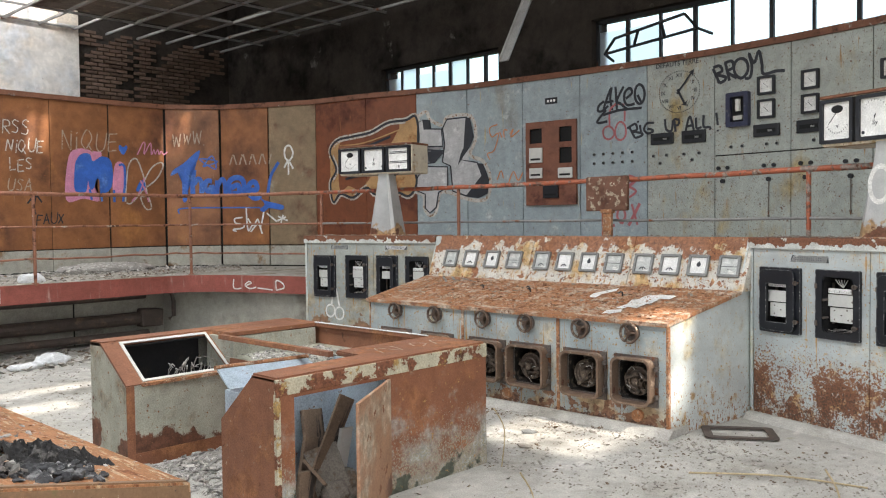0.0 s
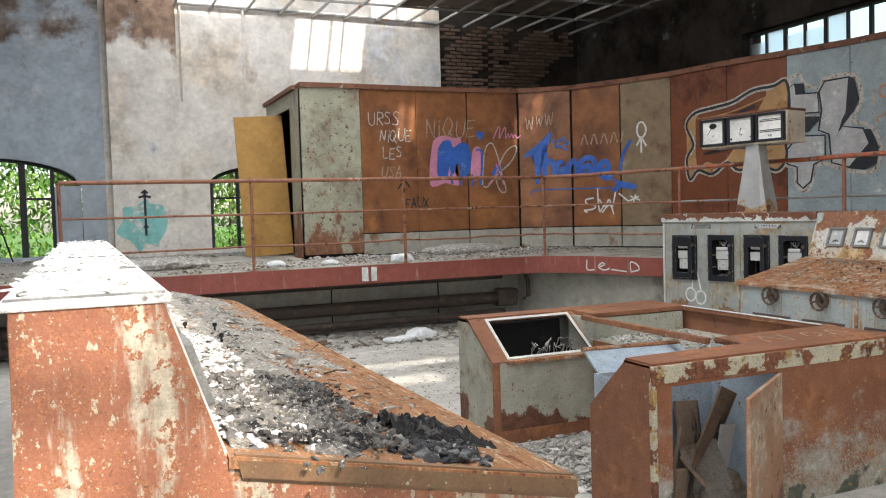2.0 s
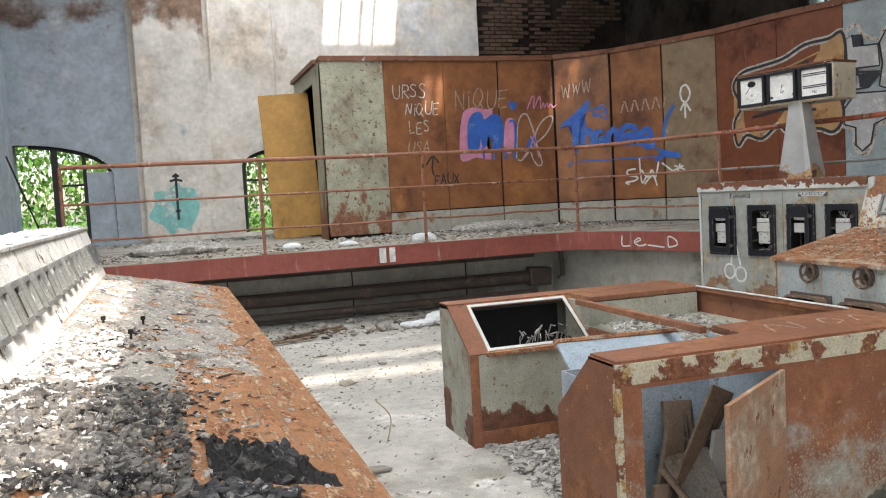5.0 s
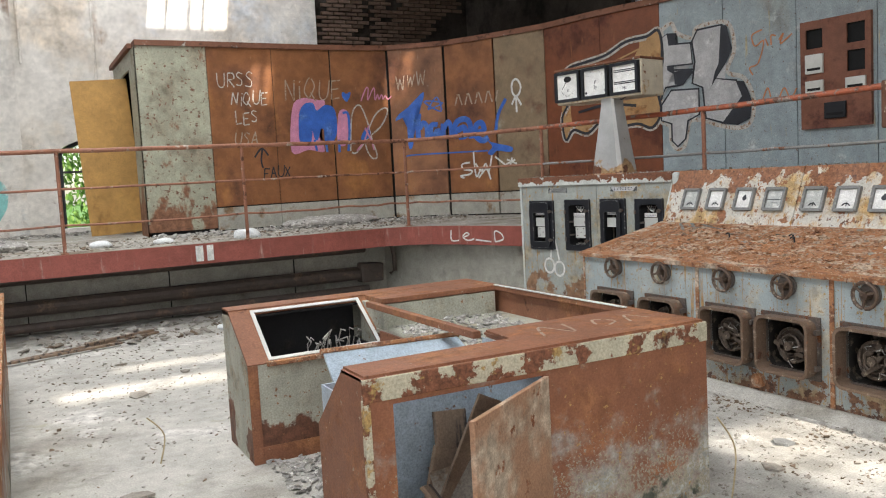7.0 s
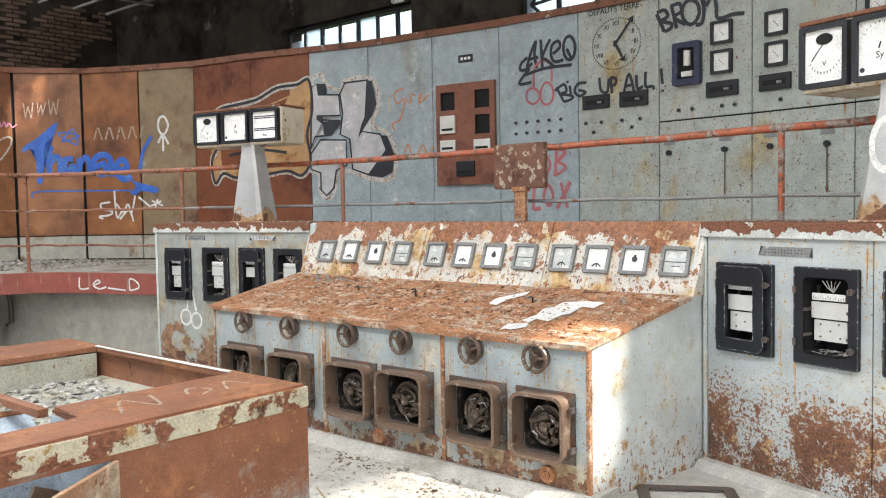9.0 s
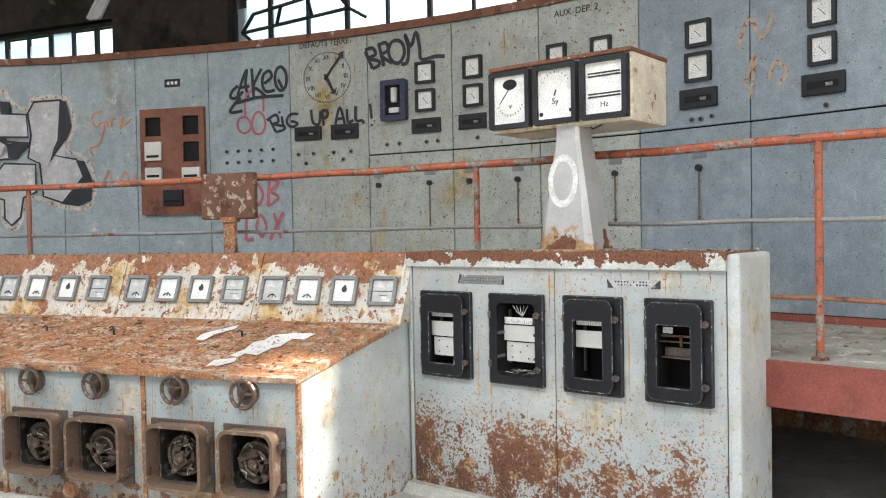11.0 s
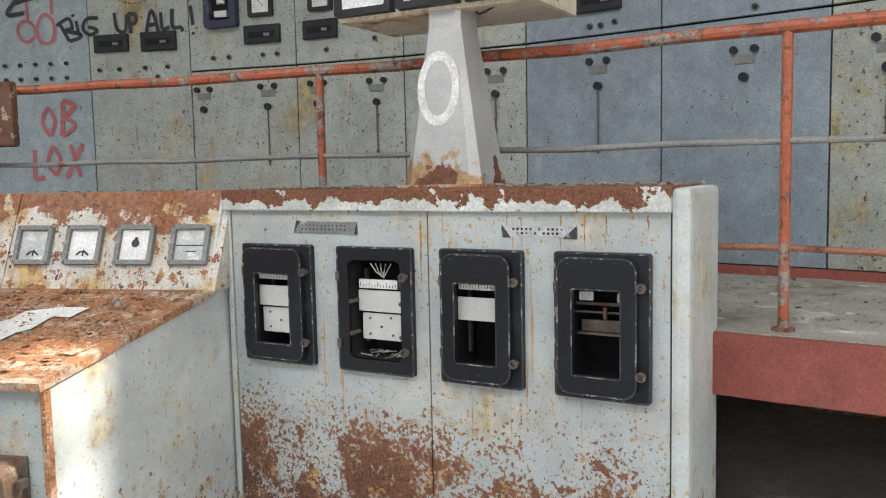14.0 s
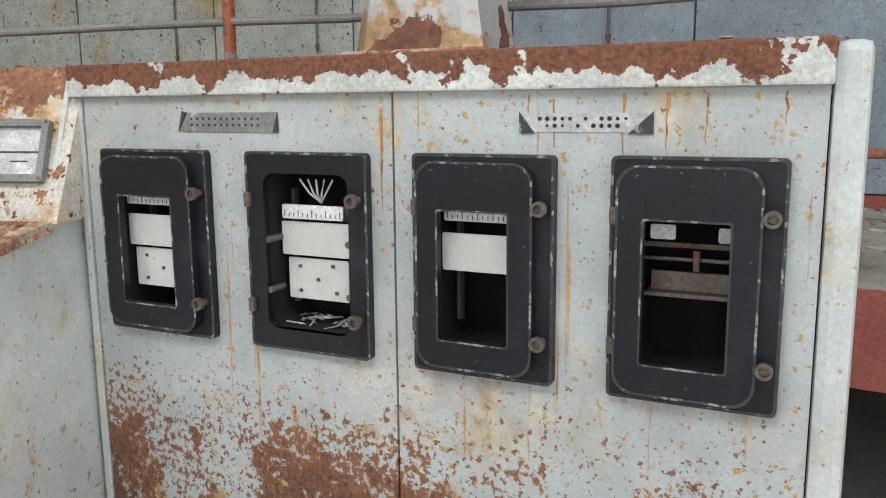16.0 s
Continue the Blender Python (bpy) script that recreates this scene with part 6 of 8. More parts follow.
def label_box(s0, z0, s1, z1):
    t, w, h = fitting("selector_box", s0, z0, s1, z1, "flat black selector box with a slotted face", "selector box", "selector boxes on the switchboard")
    part("case", boxes(((0, -0.03, 0), (w, 0, h)), bevel=0.006), bakelite, t)
    part("slot", boxes(((w * 0.14, -0.034, h * 0.30), (w * 0.86, -0.0301, h * 0.62))), black_void, t)
    part("tab", boxes(((w * 0.58, -0.036, h * 0.36), (w * 0.74, -0.0341, h * 0.52))), lead, t)


for q in ((13.07, 2.42, 13.41, 2.55), (13.54, 2.41, 13.88, 2.55), (14.54, 2.41, 14.87, 2.54), (15.09, 2.41, 15.41, 2.54), (16.1, 2.40, 16.42, 2.53), (17.40, 2.38, 17.73, 2.52), (18.41, 2.36, 18.72, 2.50), (19.15, 2.34, 19.46, 2.50), (19.58, 2.33, 19.85, 2.47)):
    label_box(*q)
relay, w, h = fitting("relay_case", 14.19, 2.54, 14.49, 2.91, "deep navy relay case with its glass broken", "relay")
bm = bmesh.new()
ring(bm, rounded(0, 0, w, h, 0.02), rounded(0.05, 0.05, w - 0.05, h - 0.05, 0.015), -0.06, 0.0)
part("case", bm, navy, relay)
part("back", boxes(((0.04, -0.012, 0.04), (w - 0.04, -0.004, h - 0.04))), black_void, relay)
bm = bmesh.new()
rod(bm, (w * 0.5, -0.03, h * 0.45), (w * 0.5, -0.03, h * 0.8), 0.03, seg=12)
box(bm, (w * 0.3, -0.04, h * 0.2), (w * 0.7, -0.014, h * 0.32))
part("coil", bm, white_plate, relay, "pale coil and broken works")


def key_switch(s, z, rod_len=0.0, plate_on=True):
    t = thing("key_switch", wall_frame(s, z), "black rotary key switch on a small plate", "switch", "key switches on the switchboard")
    for dx in (-0.055, 0.055):
        bm = bmesh.new()
        rod(bm, (dx, -0.022, 0.075), (dx, 0.0, 0.075), 0.021, seg=12)
        part("knob", bm, bakelite, t)
    bm = bmesh.new()
    rod(bm, (0, -0.03, -0.07), (0, 0.0, -0.07), 0.024, seg=12)
    part("lock", bm, bakelite, t)
    if plate_on:
        part("plate", boxes(((-0.055, -0.006, 0.0), (0.055, -0.001, 0.05)), bevel=0.002), lead, t)
    if rod_len:
        bm = bmesh.new()
        rod(bm, (0, -0.012, -0.07), (0, -0.012, -rod_len), 0.006, seg=6)
        rod(bm, (0, -0.012, -rod_len), (0, -0.012, -rod_len - 0.05), 0.014, 0.003, seg=8)
        part("pull_rod", bm, steel, t)


for s, z, ln in ((14.73, 2.03, 0.45), (15.755, 2.02, 0.40), (16.765, 2.02, 0.42), (17.56, 2.02, 0.42), (18.52, 2.0, 0.0), (19.3, 1.99, 0.38), (14.12, 2.03, 0.0), (15.2, 2.03, 0.0), (16.3, 2.03, 0.3)):
    key_switch(s, z, ln)
buttons = [(12.22 + 0.142 * k, z) for z in (2.355, 2.245) for k in range(5)] + [(13.1, 2.29), (13.3, 2.29), (13.56, 2.29), (13.78, 2.29), (13.2, 2.2), (13.68, 2.22), (14.23, 2.33), (14.38, 2.33), (14.7, 2.33), (14.83, 2.33),
           (15.3, 2.33), (15.75, 2.38), (16.6, 2.38), (17.5, 2.30), (17.58, 2.30), (17.68, 2.31), (18.58, 2.29), (19.2, 2.27), (19.36, 2.28)]
for s, z in buttons:
    t = thing("push_button", wall_frame(s, z), "small round black push button", "push button", "push buttons on the switchboard")
    bm = bmesh.new()
    rod(bm, (0, -0.006, 0), (0, 0.0, 0), 0.021, seg=12)
    part("collar", bm, lead, t)
    bm = bmesh.new()
    rod(bm, (0, -0.02, 0), (0, -0.006, 0), 0.013, seg=10)
    part("cap", bm, bakelite, t)
# red-brown relay box
rb, w, h = fitting("relay_box", 11.085, 1.745, 11.955, 2.82, "red-brown steel relay box with open windows", "relay box")
openings = [(0.06, 0.80, 0.24, 0.99), (0.49, 0.80, 0.67, 0.99), (0.49, 0.53, 0.67, 0.73), (0.07, 0.55, 0.25, 0.74), (0.07, 0.35, 0.25, 0.48), (0.49, 0.34, 0.68, 0.47), (0.27, 0.09, 0.48, 0.25)]
bm = bmesh.new()
sheet(bm, 0, w, 0, h, -0.045, -0.03, openings)
part("face", bm, copper, rb)
part("edge", boxes(((0, -0.03, 0), (w, -0.003, 0.012)), ((0, -0.03, h - 0.012), (w, -0.003, h)), ((0, -0.03, 0.012), (0.012, -0.003, h - 0.012)), ((w - 0.012, -0.03, 0.012), (w, -0.003, h - 0.012))), copper, rb)
part("back", boxes(((0.012, -0.012, 0.012), (w - 0.012, -0.004, h - 0.012))), black_void, rb)
for x0, z0, x1, z1 in openings[3:]:
    rl = part("relay", boxes(((x0 - 0.005, -0.075, z0), (x1 + 0.005, -0.047, z1)), bevel=0.005), white_plate if z0 > 0.3 else bakelite, rb, "small relay with a white cover")
    part("slot", boxes(((x0 + 0.02, -0.079, z0 + 0.03), (x1 - 0.02, -0.0755, z0 + 0.055))), black_void, rl)
plate_thing, w, h = fitting("name_plate", 11.41, 3.04, 11.62, 3.12, "small black name plate with illegible white marks", "name plate")
part("plate", boxes(((0, -0.008, 0), (w, 0, h)), bevel=0.002), bakelite, plate_thing)
part("mark", boxes(*[((0.03 + 0.045 * k, -0.0095, 0.025), (0.06 + 0.045 * k, -0.0081, 0.055)) for k in range(3)]), dial, plate_thing)
# painted clock face: a wall clock of studs, numerals and pointers
clock, w, h = fitting("wall_clock", 13.49, 3.005, 13.8, 3.2, "painted clock face with black pointers on the switchboard", "clock")
bm = bmesh.new()
for k in range(60):
    a = radians(6 * k)
    rod(bm, (0.255 * math.sin(a), -0.006, 0.235 * math.cos(a)), (0.255 * math.sin(a), 0.0, 0.235 * math.cos(a)), 0.006, seg=6)
part("minute_stud", bm, black_spray, clock)
for k, numeral in enumerate(("XII", "I", "II", "III", "IV", "V", "VI", "VII", "VIII", "IX", "X", "XI")):
    a = radians(30 * k)
    words(numeral, 0.062, black_spray, "numeral", clock, pose(0.205 * math.sin(a), -0.004, 0.187 * math.cos(a)))
for ang, ln, wd in ((40, 0.30, 0.011), (152, 0.19, 0.014)):
    bm = bmesh.new()
    prism(bm, [(-wd, -0.03), (wd, -0.03), (wd * 0.8, ln * 0.82), (wd * 3.2, ln * 0.78), (0, ln), (-wd * 3.2, ln * 0.78), (-wd * 0.8, ln * 0.82)], -0.02, -0.015, front_place)
    bm.transform(pose(0, 0, 0, 0, ang, 0))
    part("pointer", bm, black_spray, clock)


def lettering(body, s, z, size, mat, label, squeeze=1.0, shear=0.0, slope=0.0, category="lettering"):
    """Words painted on the curved board, centred on s and z."""
    cu = bpy.data.curves.new("words", "FONT")
    cu.body, cu.size, cu.resolution_u, cu.shear = body, size, 3, shear
    cu.align_x, cu.align_y = "CENTER", "CENTER"
    cu.offset = size * (0.035 if mat is black_spray and size > 0.15 else 0.012)
    tmp = new("words", cu)
    mesh = bpy.data.meshes.new_from_object(tmp.evaluated_get(bpy.context.evaluated_depsgraph_get()))
    bpy.data.objects.remove(tmp)
    bpy.data.curves.remove(cu)
    a0 = arc_of(s)
    for v in mesh.vertices:
        v.co = on_wall(a0 + v.co.x * squeeze, z + v.co.y + slope * v.co.x, 0.006)
    mesh.materials.clear()
    mesh.materials.append(mat)
    return tagged(new("painted_inscription", mesh), label, category, "", "")


lettering("DEFAUTS TERRE", 13.46, 3.325, 0.075, black_spray, "black stencilled words over the clock face")
lettering("AUX. DEP. 2", 16.4, 3.27, 0.075, black_spray, "black stencilled words on the switchboard top")


def smooth(pts, n=5, closed=False):
    pts = [Vector(p) for p in pts]
    m = len(pts)
    out = []
    for i in range(m if closed else m - 1):
        p = [pts[(i + k) % m] if closed else pts[min(max(i + k, 0), m - 1)] for k in (-1, 0, 1, 2)]
        for k in range(n):
            t = k / n
            out.append(0.5 * ((2 * p[1]) + (p[2] - p[0]) * t + (2 * p[0] - 5 * p[1] + 4 * p[2] - p[3]) * t * t + (3 * p[1] - p[0] - 3 * p[2] + p[3]) * t ** 3))
    return out if closed else out + [pts[-1]]


def stroke(bm, pts, width, place, closed=False, curve=True):
    """A ribbon along points of a surface."""
    line = smooth(pts, 5, closed) if curve else [Vector(p) for p in pts]
    n = len(line)
    pairs = []
    for i, p in enumerate(line):
        a = line[(i - 1) % n] if closed else line[max(i - 1, 0)]
        b = line[(i + 1) % n] if closed else line[min(i + 1, n - 1)]
        way = (b - a).normalized() if (b - a).length else Vector((1, 0))
        side = Vector((-way.y, way.x)) * width / 2
        pairs.append((bm.verts.new(place(*(p + side))), bm.verts.new(place(*(p - side)))))
    for i in range(n if closed else n - 1):
        a, b = pairs[i], pairs[(i + 1) % n]
        bm.faces.new((a[0], b[0], b[1], a[1]))


def blob(bm, pts, place, curve=True):
    line = smooth(pts, 4, True) if curve else [Vector(p) for p in pts]
    bm.faces.new([bm.verts.new(place(*p)) for p in line])


def board_place(out):
    return lambda a, z: on_wall(a, z, out)


def sw(*pairs):
    return [(arc_of(s), z) for s, z in pairs]


def graffiti(name, mat, label, strokes=(), fills=(), out=0.006, width=0.03):
    """Sprayed marks on the board; several strokes become parts of one thing."""
    pieces = []
    for st in strokes:
        bm = bmesh.new()
        closed = st[-1] == "closed"
        stroke(bm, sw(*(st[:-1] if closed else st)), width, board_place(out + 0.0004 * len(pieces)), closed)
        pieces.append(("stroke", bm))
    for f in fills:
        bm = bmesh.new()
        blob(bm, sw(*f), board_place(out))
        bmesh.ops.triangulate(bm, faces=[f_ for f_ in bm.faces if len(f_.verts) > 4])
        pieces.append(("patch", bm))
    if len(pieces) == 1:
        return tagged(part(name, pieces[0][1], mat), label, "graffiti")
    t = thing(name, None, label, "graffiti")
    for piece, bm in pieces:
        part(piece, bm, mat, t)
    return t



P = board_place
GLYPH = {"U": [((0, 1), (0.02, 0.25), (0.25, 0), (0.48, 0.2), (0.52, 1))], "R": [((0.02, 0), (0, 1)), ((0, 1), (0.4, 0.95), (0.42, 0.6), (0.03, 0.5)), ((0.1, 0.5), (0.5, 0))],
         "S": [((0.48, 0.9), (0.2, 1), (0.04, 0.75), (0.42, 0.4), (0.35, 0.05), (0, 0.1))], "N": [((0, 0), (0.05, 1)), ((0.05, 1), (0.45, 0.02)), ((0.45, 0.02), (0.5, 1))],
         "I": [((0.12, 0), (0.1, 0.75)), ((0.09, 0.92), (0.13, 1))], "Q": [((0.3, 0), (0.02, 0.4), (0.25, 1), (0.58, 0.6), (0.3, 0)), ((0.35, 0.3), (0.65, -0.12))],
         "E": [((0.48, 1), (0, 0.95)), ((0, 0.95), (0.03, 0)), ((0.03, 0), (0.5, 0.05)), ((0, 0.5), (0.4, 0.52))], "L": [((0, 1), (0.04, 0)), ((0.04, 0), (0.45, 0.05))],
         "A": [((0, 0), (0.26, 1)), ((0.26, 1), (0.52, 0)), ((0.08, 0.36), (0.44, 0.4))], "F": [((0, 0), (0.03, 1)), ((0.03, 1), (0.5, 0.95)), ((0, 0.5), (0.36, 0.52))],
         "X": [((0, 0), (0.5, 1)), ((0.03, 1), (0.5, 0))], "W": [((0, 1), (0.12, 0)), ((0.12, 0), (0.28, 0.8)), ((0.28, 0.8), (0.45, 0)), ((0.45, 0), (0.6, 1))],
         "B": [((0.03, 0), (0, 1)), ((0, 1), (0.42, 0.85), (0.05, 0.52)), ((0.05, 0.52), (0.52, 0.3), (0.03, 0))], "O": [((0.28, 0), (0, 0.45), (0.26, 1), (0.55, 0.5), (0.28, 0))],
         "M": [((0, 0), (0.08, 1)), ((0.08, 1), (0.3, 0.35)), ((0.3, 0.35), (0.52, 1)), ((0.52, 1), (0.62, 0))], "G": [((0.5, 0.85), (0.2, 1), (0, 0.45), (0.25, 0), (0.5, 0.15), (0.5, 0.45)), ((0.5, 0.45), (0.28, 0.45))],
         "P": [((0.03, 0), (0, 1)), ((0, 1), (0.46, 0.85), (0.4, 0.5), (0.03, 0.45))], "K": [((0.02, 0), (0, 1)), ((0.48, 1), (0.03, 0.45)), ((0.1, 0.5), (0.52, 0))],
         "Y": [((0, 1), (0.24, 0.5)), ((0.5, 1), (0.24, 0.5)), ((0.24, 0.5), (0.24, 0))], "!": [((0.1, 1), (0.12, 0.3)), ((0.12, 0.08), (0.13, 0))], ".": [((0.05, 0), (0.1, 0.04))],
         "h": [((0, 1.25), (0.02, 0)), ((0.02, 0.5), (0.25, 0.8), (0.42, 0.5), (0.42, 0))], "a": [((0.42, 0.7), (0.15, 0.8), (0, 0.35), (0.2, 0), (0.42, 0.4)), ((0.44, 0.8), (0.44, 0.05))],
         "n": [((0, 0.8), (0.02, 0)), ((0.02, 0.5), (0.25, 0.8), (0.42, 0.5), (0.42, 0))], "e": [((0.02, 0.42), (0.44, 0.48), (0.25, 0.82), (0, 0.4), (0.22, 0), (0.46, 0.15))], " ": []}


def scrawl(body, s, z, size, mat, label, width, stretch=0.8, slope=0.06, seed=0, out=0.007, gap=0.16):
    """A word drawn by hand on the curved board, stroke by stroke, centred on s and z."""
    r = random.Random(seed + len(body))
    wide_of = lambda c: max([x for st in GLYPH[c] for x, q in st] or [0.3])
    total = sum(wide_of(c) + gap for c in body) * size * stretch
    a0, x = arc_of(s) - total / 2, 0.0
    t = thing("painted_word", None, label, "graffiti")
    for c in body:
        k, lift, lean = size * r.uniform(0.88, 1.12), size * r.gauss(0, 0.05), r.gauss(0.08, 0.06)
        bm = bmesh.new()
        for i, st in enumerate(GLYPH[c]):
            pts = [(a0 + x + (p + lean * q) * k * stretch + r.gauss(0, 0.012) * size, z - size / 2 + lift + q * k + slope * x + r.gauss(0, 0.015) * size) for p, q in st]
            stroke(bm, pts, width * r.uniform(0.8, 1.15), board_place(out + 0.0004 * i))
        part("letter", bm, mat, t)
        x += (wide_of(c) + gap) * size * stretch
    return t


for word, s, z, size, k in (("URSS", 1.42, 2.92, 0.19, 1), ("NIQUE", 1.62, 2.67, 0.17, 2), ("LES", 1.56, 2.41, 0.17, 3), ("USA", 1.53, 2.13, 0.17, 4)):
    scrawl(word, s, z, size, faint_spray if word == "USA" else chalk_white, "thin white graffiti word on a brown panel", 0.016, 1.0, 0.04, k)
scrawl("FAUX", 1.98, 1.64, 0.15, black_spray, "small black graffiti word on a brown panel", 0.018, 1.0, 0.08, 5)
scrawl("NIQUE", 2.70, 2.80, 0.29, faint_spray, "faded chalk graffiti word on a brown panel", 0.018, 0.95, 0.03, 7)
scrawl("WWW.", 4.45, 2.88, 0.20, faint_spray, "faded chalk graffiti on a brown panel", 0.016, 1.0, 0.02, 8)
# blue and pink piece, the white tag, and the black tags on the grey panels
graffiti("graffiti_halo", pink_spray, "pink sprayed halo beside a blue graffiti letter", fills=(((2.24, 1.93), (2.3, 2.54), (2.48, 2.68), (2.74, 2.65), (2.88, 2.61), (2.72, 2.21), (2.82, 1.92), (2.54, 1.95)),), out=0.006, width=0.03)
graffiti("graffiti_piece", blue_spray, "bold blue sprayed graffiti capital on brown panels", fills=(((2.39, 2.08), (2.39, 2.31), (2.42, 2.49), (2.52, 2.6), (2.66, 2.61), (2.71, 2.51), (2.76, 2.52), (2.87, 2.58), (3.01, 2.55), (3.06, 2.43), (3.06, 2.23), (3.02, 2.1), (2.93, 2.04), (2.83, 2.07), (2.83, 2.21), (2.78, 2.24), (2.71, 2.09), (2.65, 2.11), (2.62, 2.23), (2.59, 2.06), (2.48, 2.04)),), out=0.009, width=0.03)
graffiti("graffiti_bar", pink_spray, "pink sprayed upright bar of a graffiti piece", fills=(((3.06, 2.03), (3.1, 2.45), (3.22, 2.51), (3.27, 2.4), (3.22, 2.03)),), out=0.008, width=0.03)
graffiti("graffiti_edge", blue_spray, "thin blue sprayed edges on a graffiti piece", strokes=(((3.23, 1.91), (3.27, 2.2), (3.26, 2.45), (3.17, 2.46)), ((3.08, 2.08), (3.08, 1.9)), ((2.65, 2.09), (2.68, 1.93)), ((2.85, 2.06), (2.86, 1.91)), ((2.92, 2.49), (3.01, 2.42), (3.0, 2.14)),), out=0.011, width=0.035)
graffiti("graffiti_loop", chalk_white, "pale outlined loop letter of a graffiti piece", strokes=(((3.27, 1.91), (3.33, 2.43), (3.47, 2.57), (3.58, 2.36), (3.65, 2.08), (3.73, 1.82), (3.62, 1.81), (3.54, 2.04), (3.71, 2.39), (3.89, 2.52), (3.96, 2.47), (3.83, 2.26), (3.6, 2.1), (3.38, 1.89), (3.29, 1.89)),), out=0.01, width=0.022)
graffiti("graffiti_drop", blue_spray, "small blue drop inside a graffiti loop", fills=(((3.46, 2.07), (3.52, 2.2), (3.59, 2.24), (3.63, 2.17), (3.6, 2.09)),), out=0.012, width=0.03)
graffiti("graffiti_streak", pink_spray, "pink spray streaks crossing a graffiti loop", strokes=(((3.38, 1.91), (3.53, 2.07), (3.61, 2.27)), ((3.54, 2.24), (3.64, 2.05), (3.68, 1.91)),), out=0.012, width=0.024)
graffiti("graffiti_heart", blue_spray, "small blue sprayed heart on a brown panel", fills=(((3.18, 2.75), (3.22, 2.76), (3.25, 2.72), (3.3, 2.76), (3.33, 2.74), (3.3, 2.67), (3.25, 2.62), (3.19, 2.68)),), out=0.006, width=0.03)
graffiti("graffiti_scrawl", pink_spray, "thin pink cursive scrawl on a brown panel", strokes=(((3.5, 2.63), (3.6, 2.81), (3.64, 2.8), (3.62, 2.64), (3.74, 2.82), (3.75, 2.64), (3.8, 2.72), (3.82, 2.65), (3.87, 2.72), (3.89, 2.65), (3.93, 2.7), (3.98, 2.65), (4.05, 2.69)),), out=0.011, width=0.018)
graffiti("graffiti_capital", blue_spray, "bold blue sprayed capital on curved brown panels", fills=(((4.1, 2.32), (4.15, 2.41), (4.33, 2.51), (4.62, 2.72), (4.57, 2.53), (4.44, 2.45), (4.47, 2.39), (4.42, 2.15), (4.38, 1.93), (4.31, 1.92), (4.3, 2.16), (4.29, 2.35), (4.2, 2.36)),), out=0.008, width=0.03)
graffiti("graffiti_word", blue_spray, "bold blue sprayed letters on curved brown panels", strokes=(((4.52, 2.41), (4.49, 2.22), (4.49, 2.03)), ((4.51, 2.18), (4.59, 2.27), (4.65, 2.2), (4.65, 2.04)), ((4.84, 2.23), (4.74, 2.23), (4.71, 2.13), (4.77, 2.07), (4.84, 2.15), (4.85, 2.01)), ((4.92, 2.01), (4.94, 2.24)), ((4.94, 2.16), (5.03, 2.26), (5.09, 2.19), (5.1, 2.02)),), out=0.008, width=0.075)
graffiti("graffiti_word", blue_spray, "fat blue sprayed letter ends on curved brown panels", strokes=(((5.18, 2.01), (5.18, 2.21), (5.33, 2.28), (5.47, 2.22), (5.49, 1.99)), ((5.22, 2.12), (5.36, 2.16), (5.38, 2.04), (5.24, 2.03)), ((5.6, 2.07), (5.75, 2.09), (5.71, 2.2), (5.6, 2.17), (5.58, 2.03), (5.71, 1.95), (5.83, 1.99)),), out=0.008, width=0.085)
graffiti("graffiti_slash", blue_spray, "blue sprayed slash after a word", strokes=(((5.97, 2.03), (6.04, 2.29), (6.21, 2.5)),), out=0.006, width=0.05)
graffiti("graffiti_star", blue_spray, "blue sprayed star low on the brown panels", fills=(((5.8, 1.77), (5.9, 1.85), (5.82, 1.94), (5.95, 1.9), (6.29, 1.83), (6.26, 1.76), (5.98, 1.79), (5.89, 1.73)),), out=0.009, width=0.03)
graffiti("graffiti_star", blue_spray, "thin blue outlined star on a brown panel", strokes=(((4.68, 2.46), (4.85, 2.63), (4.91, 2.42), (4.62, 2.58), (4.95, 2.54), (4.69, 2.46)),), out=0.006, width=0.02)
graffiti("graffiti_underline", blue_spray, "thin violet blue spray underline on brown panels", strokes=(((4.24, 1.72), (4.27, 1.8), (4.86, 1.81), (5.81, 1.8)),), out=0.006, width=0.02)
graffiti("graffiti_tag", white_spray, "white sprayed tag low on the brown panels", strokes=(((5.44, 1.65), (5.28, 1.63), (5.3, 1.56), (5.47, 1.53), (5.42, 1.48), (5.24, 1.46), (5.31, 1.43)), ((5.52, 1.8), (5.53, 1.59), (5.56, 1.44), (5.65, 1.55)), ((5.55, 1.63), (5.66, 1.52), (5.75, 1.62), (5.81, 1.51), (5.89, 1.77)), ((5.6, 1.42), (5.76, 1.54), (5.84, 1.39)), ((5.94, 1.71), (6.15, 1.58)), ((6.18, 1.66), (6.38, 1.59)), ((6.29, 1.68), (6.24, 1.56)), ((6.16, 1.59), (6.35, 1.65)),), out=0.006, width=0.026)
graffiti("graffiti_sign", white_spray, "white ring and arrow sign sprayed on an olive panel", strokes=(((6.52, 2.63), (6.48, 2.55), (6.42, 2.52), (6.36, 2.56), (6.34, 2.65), (6.37, 2.73), (6.44, 2.75), (6.49, 2.71), "closed"), ((6.42, 2.51), (6.42, 2.3)), ((6.33, 2.41), (6.42, 2.51), (6.52, 2.39)),), out=0.006, width=0.03)
graffiti("graffiti_arrow", black_spray, "black marker arrow pointing up on a brown panel", strokes=(((1.75, 1.72), (1.73, 1.83), (1.76, 1.98)), ((1.63, 1.87), (1.75, 1.99), (1.85, 1.89)),), out=0.006, width=0.024)
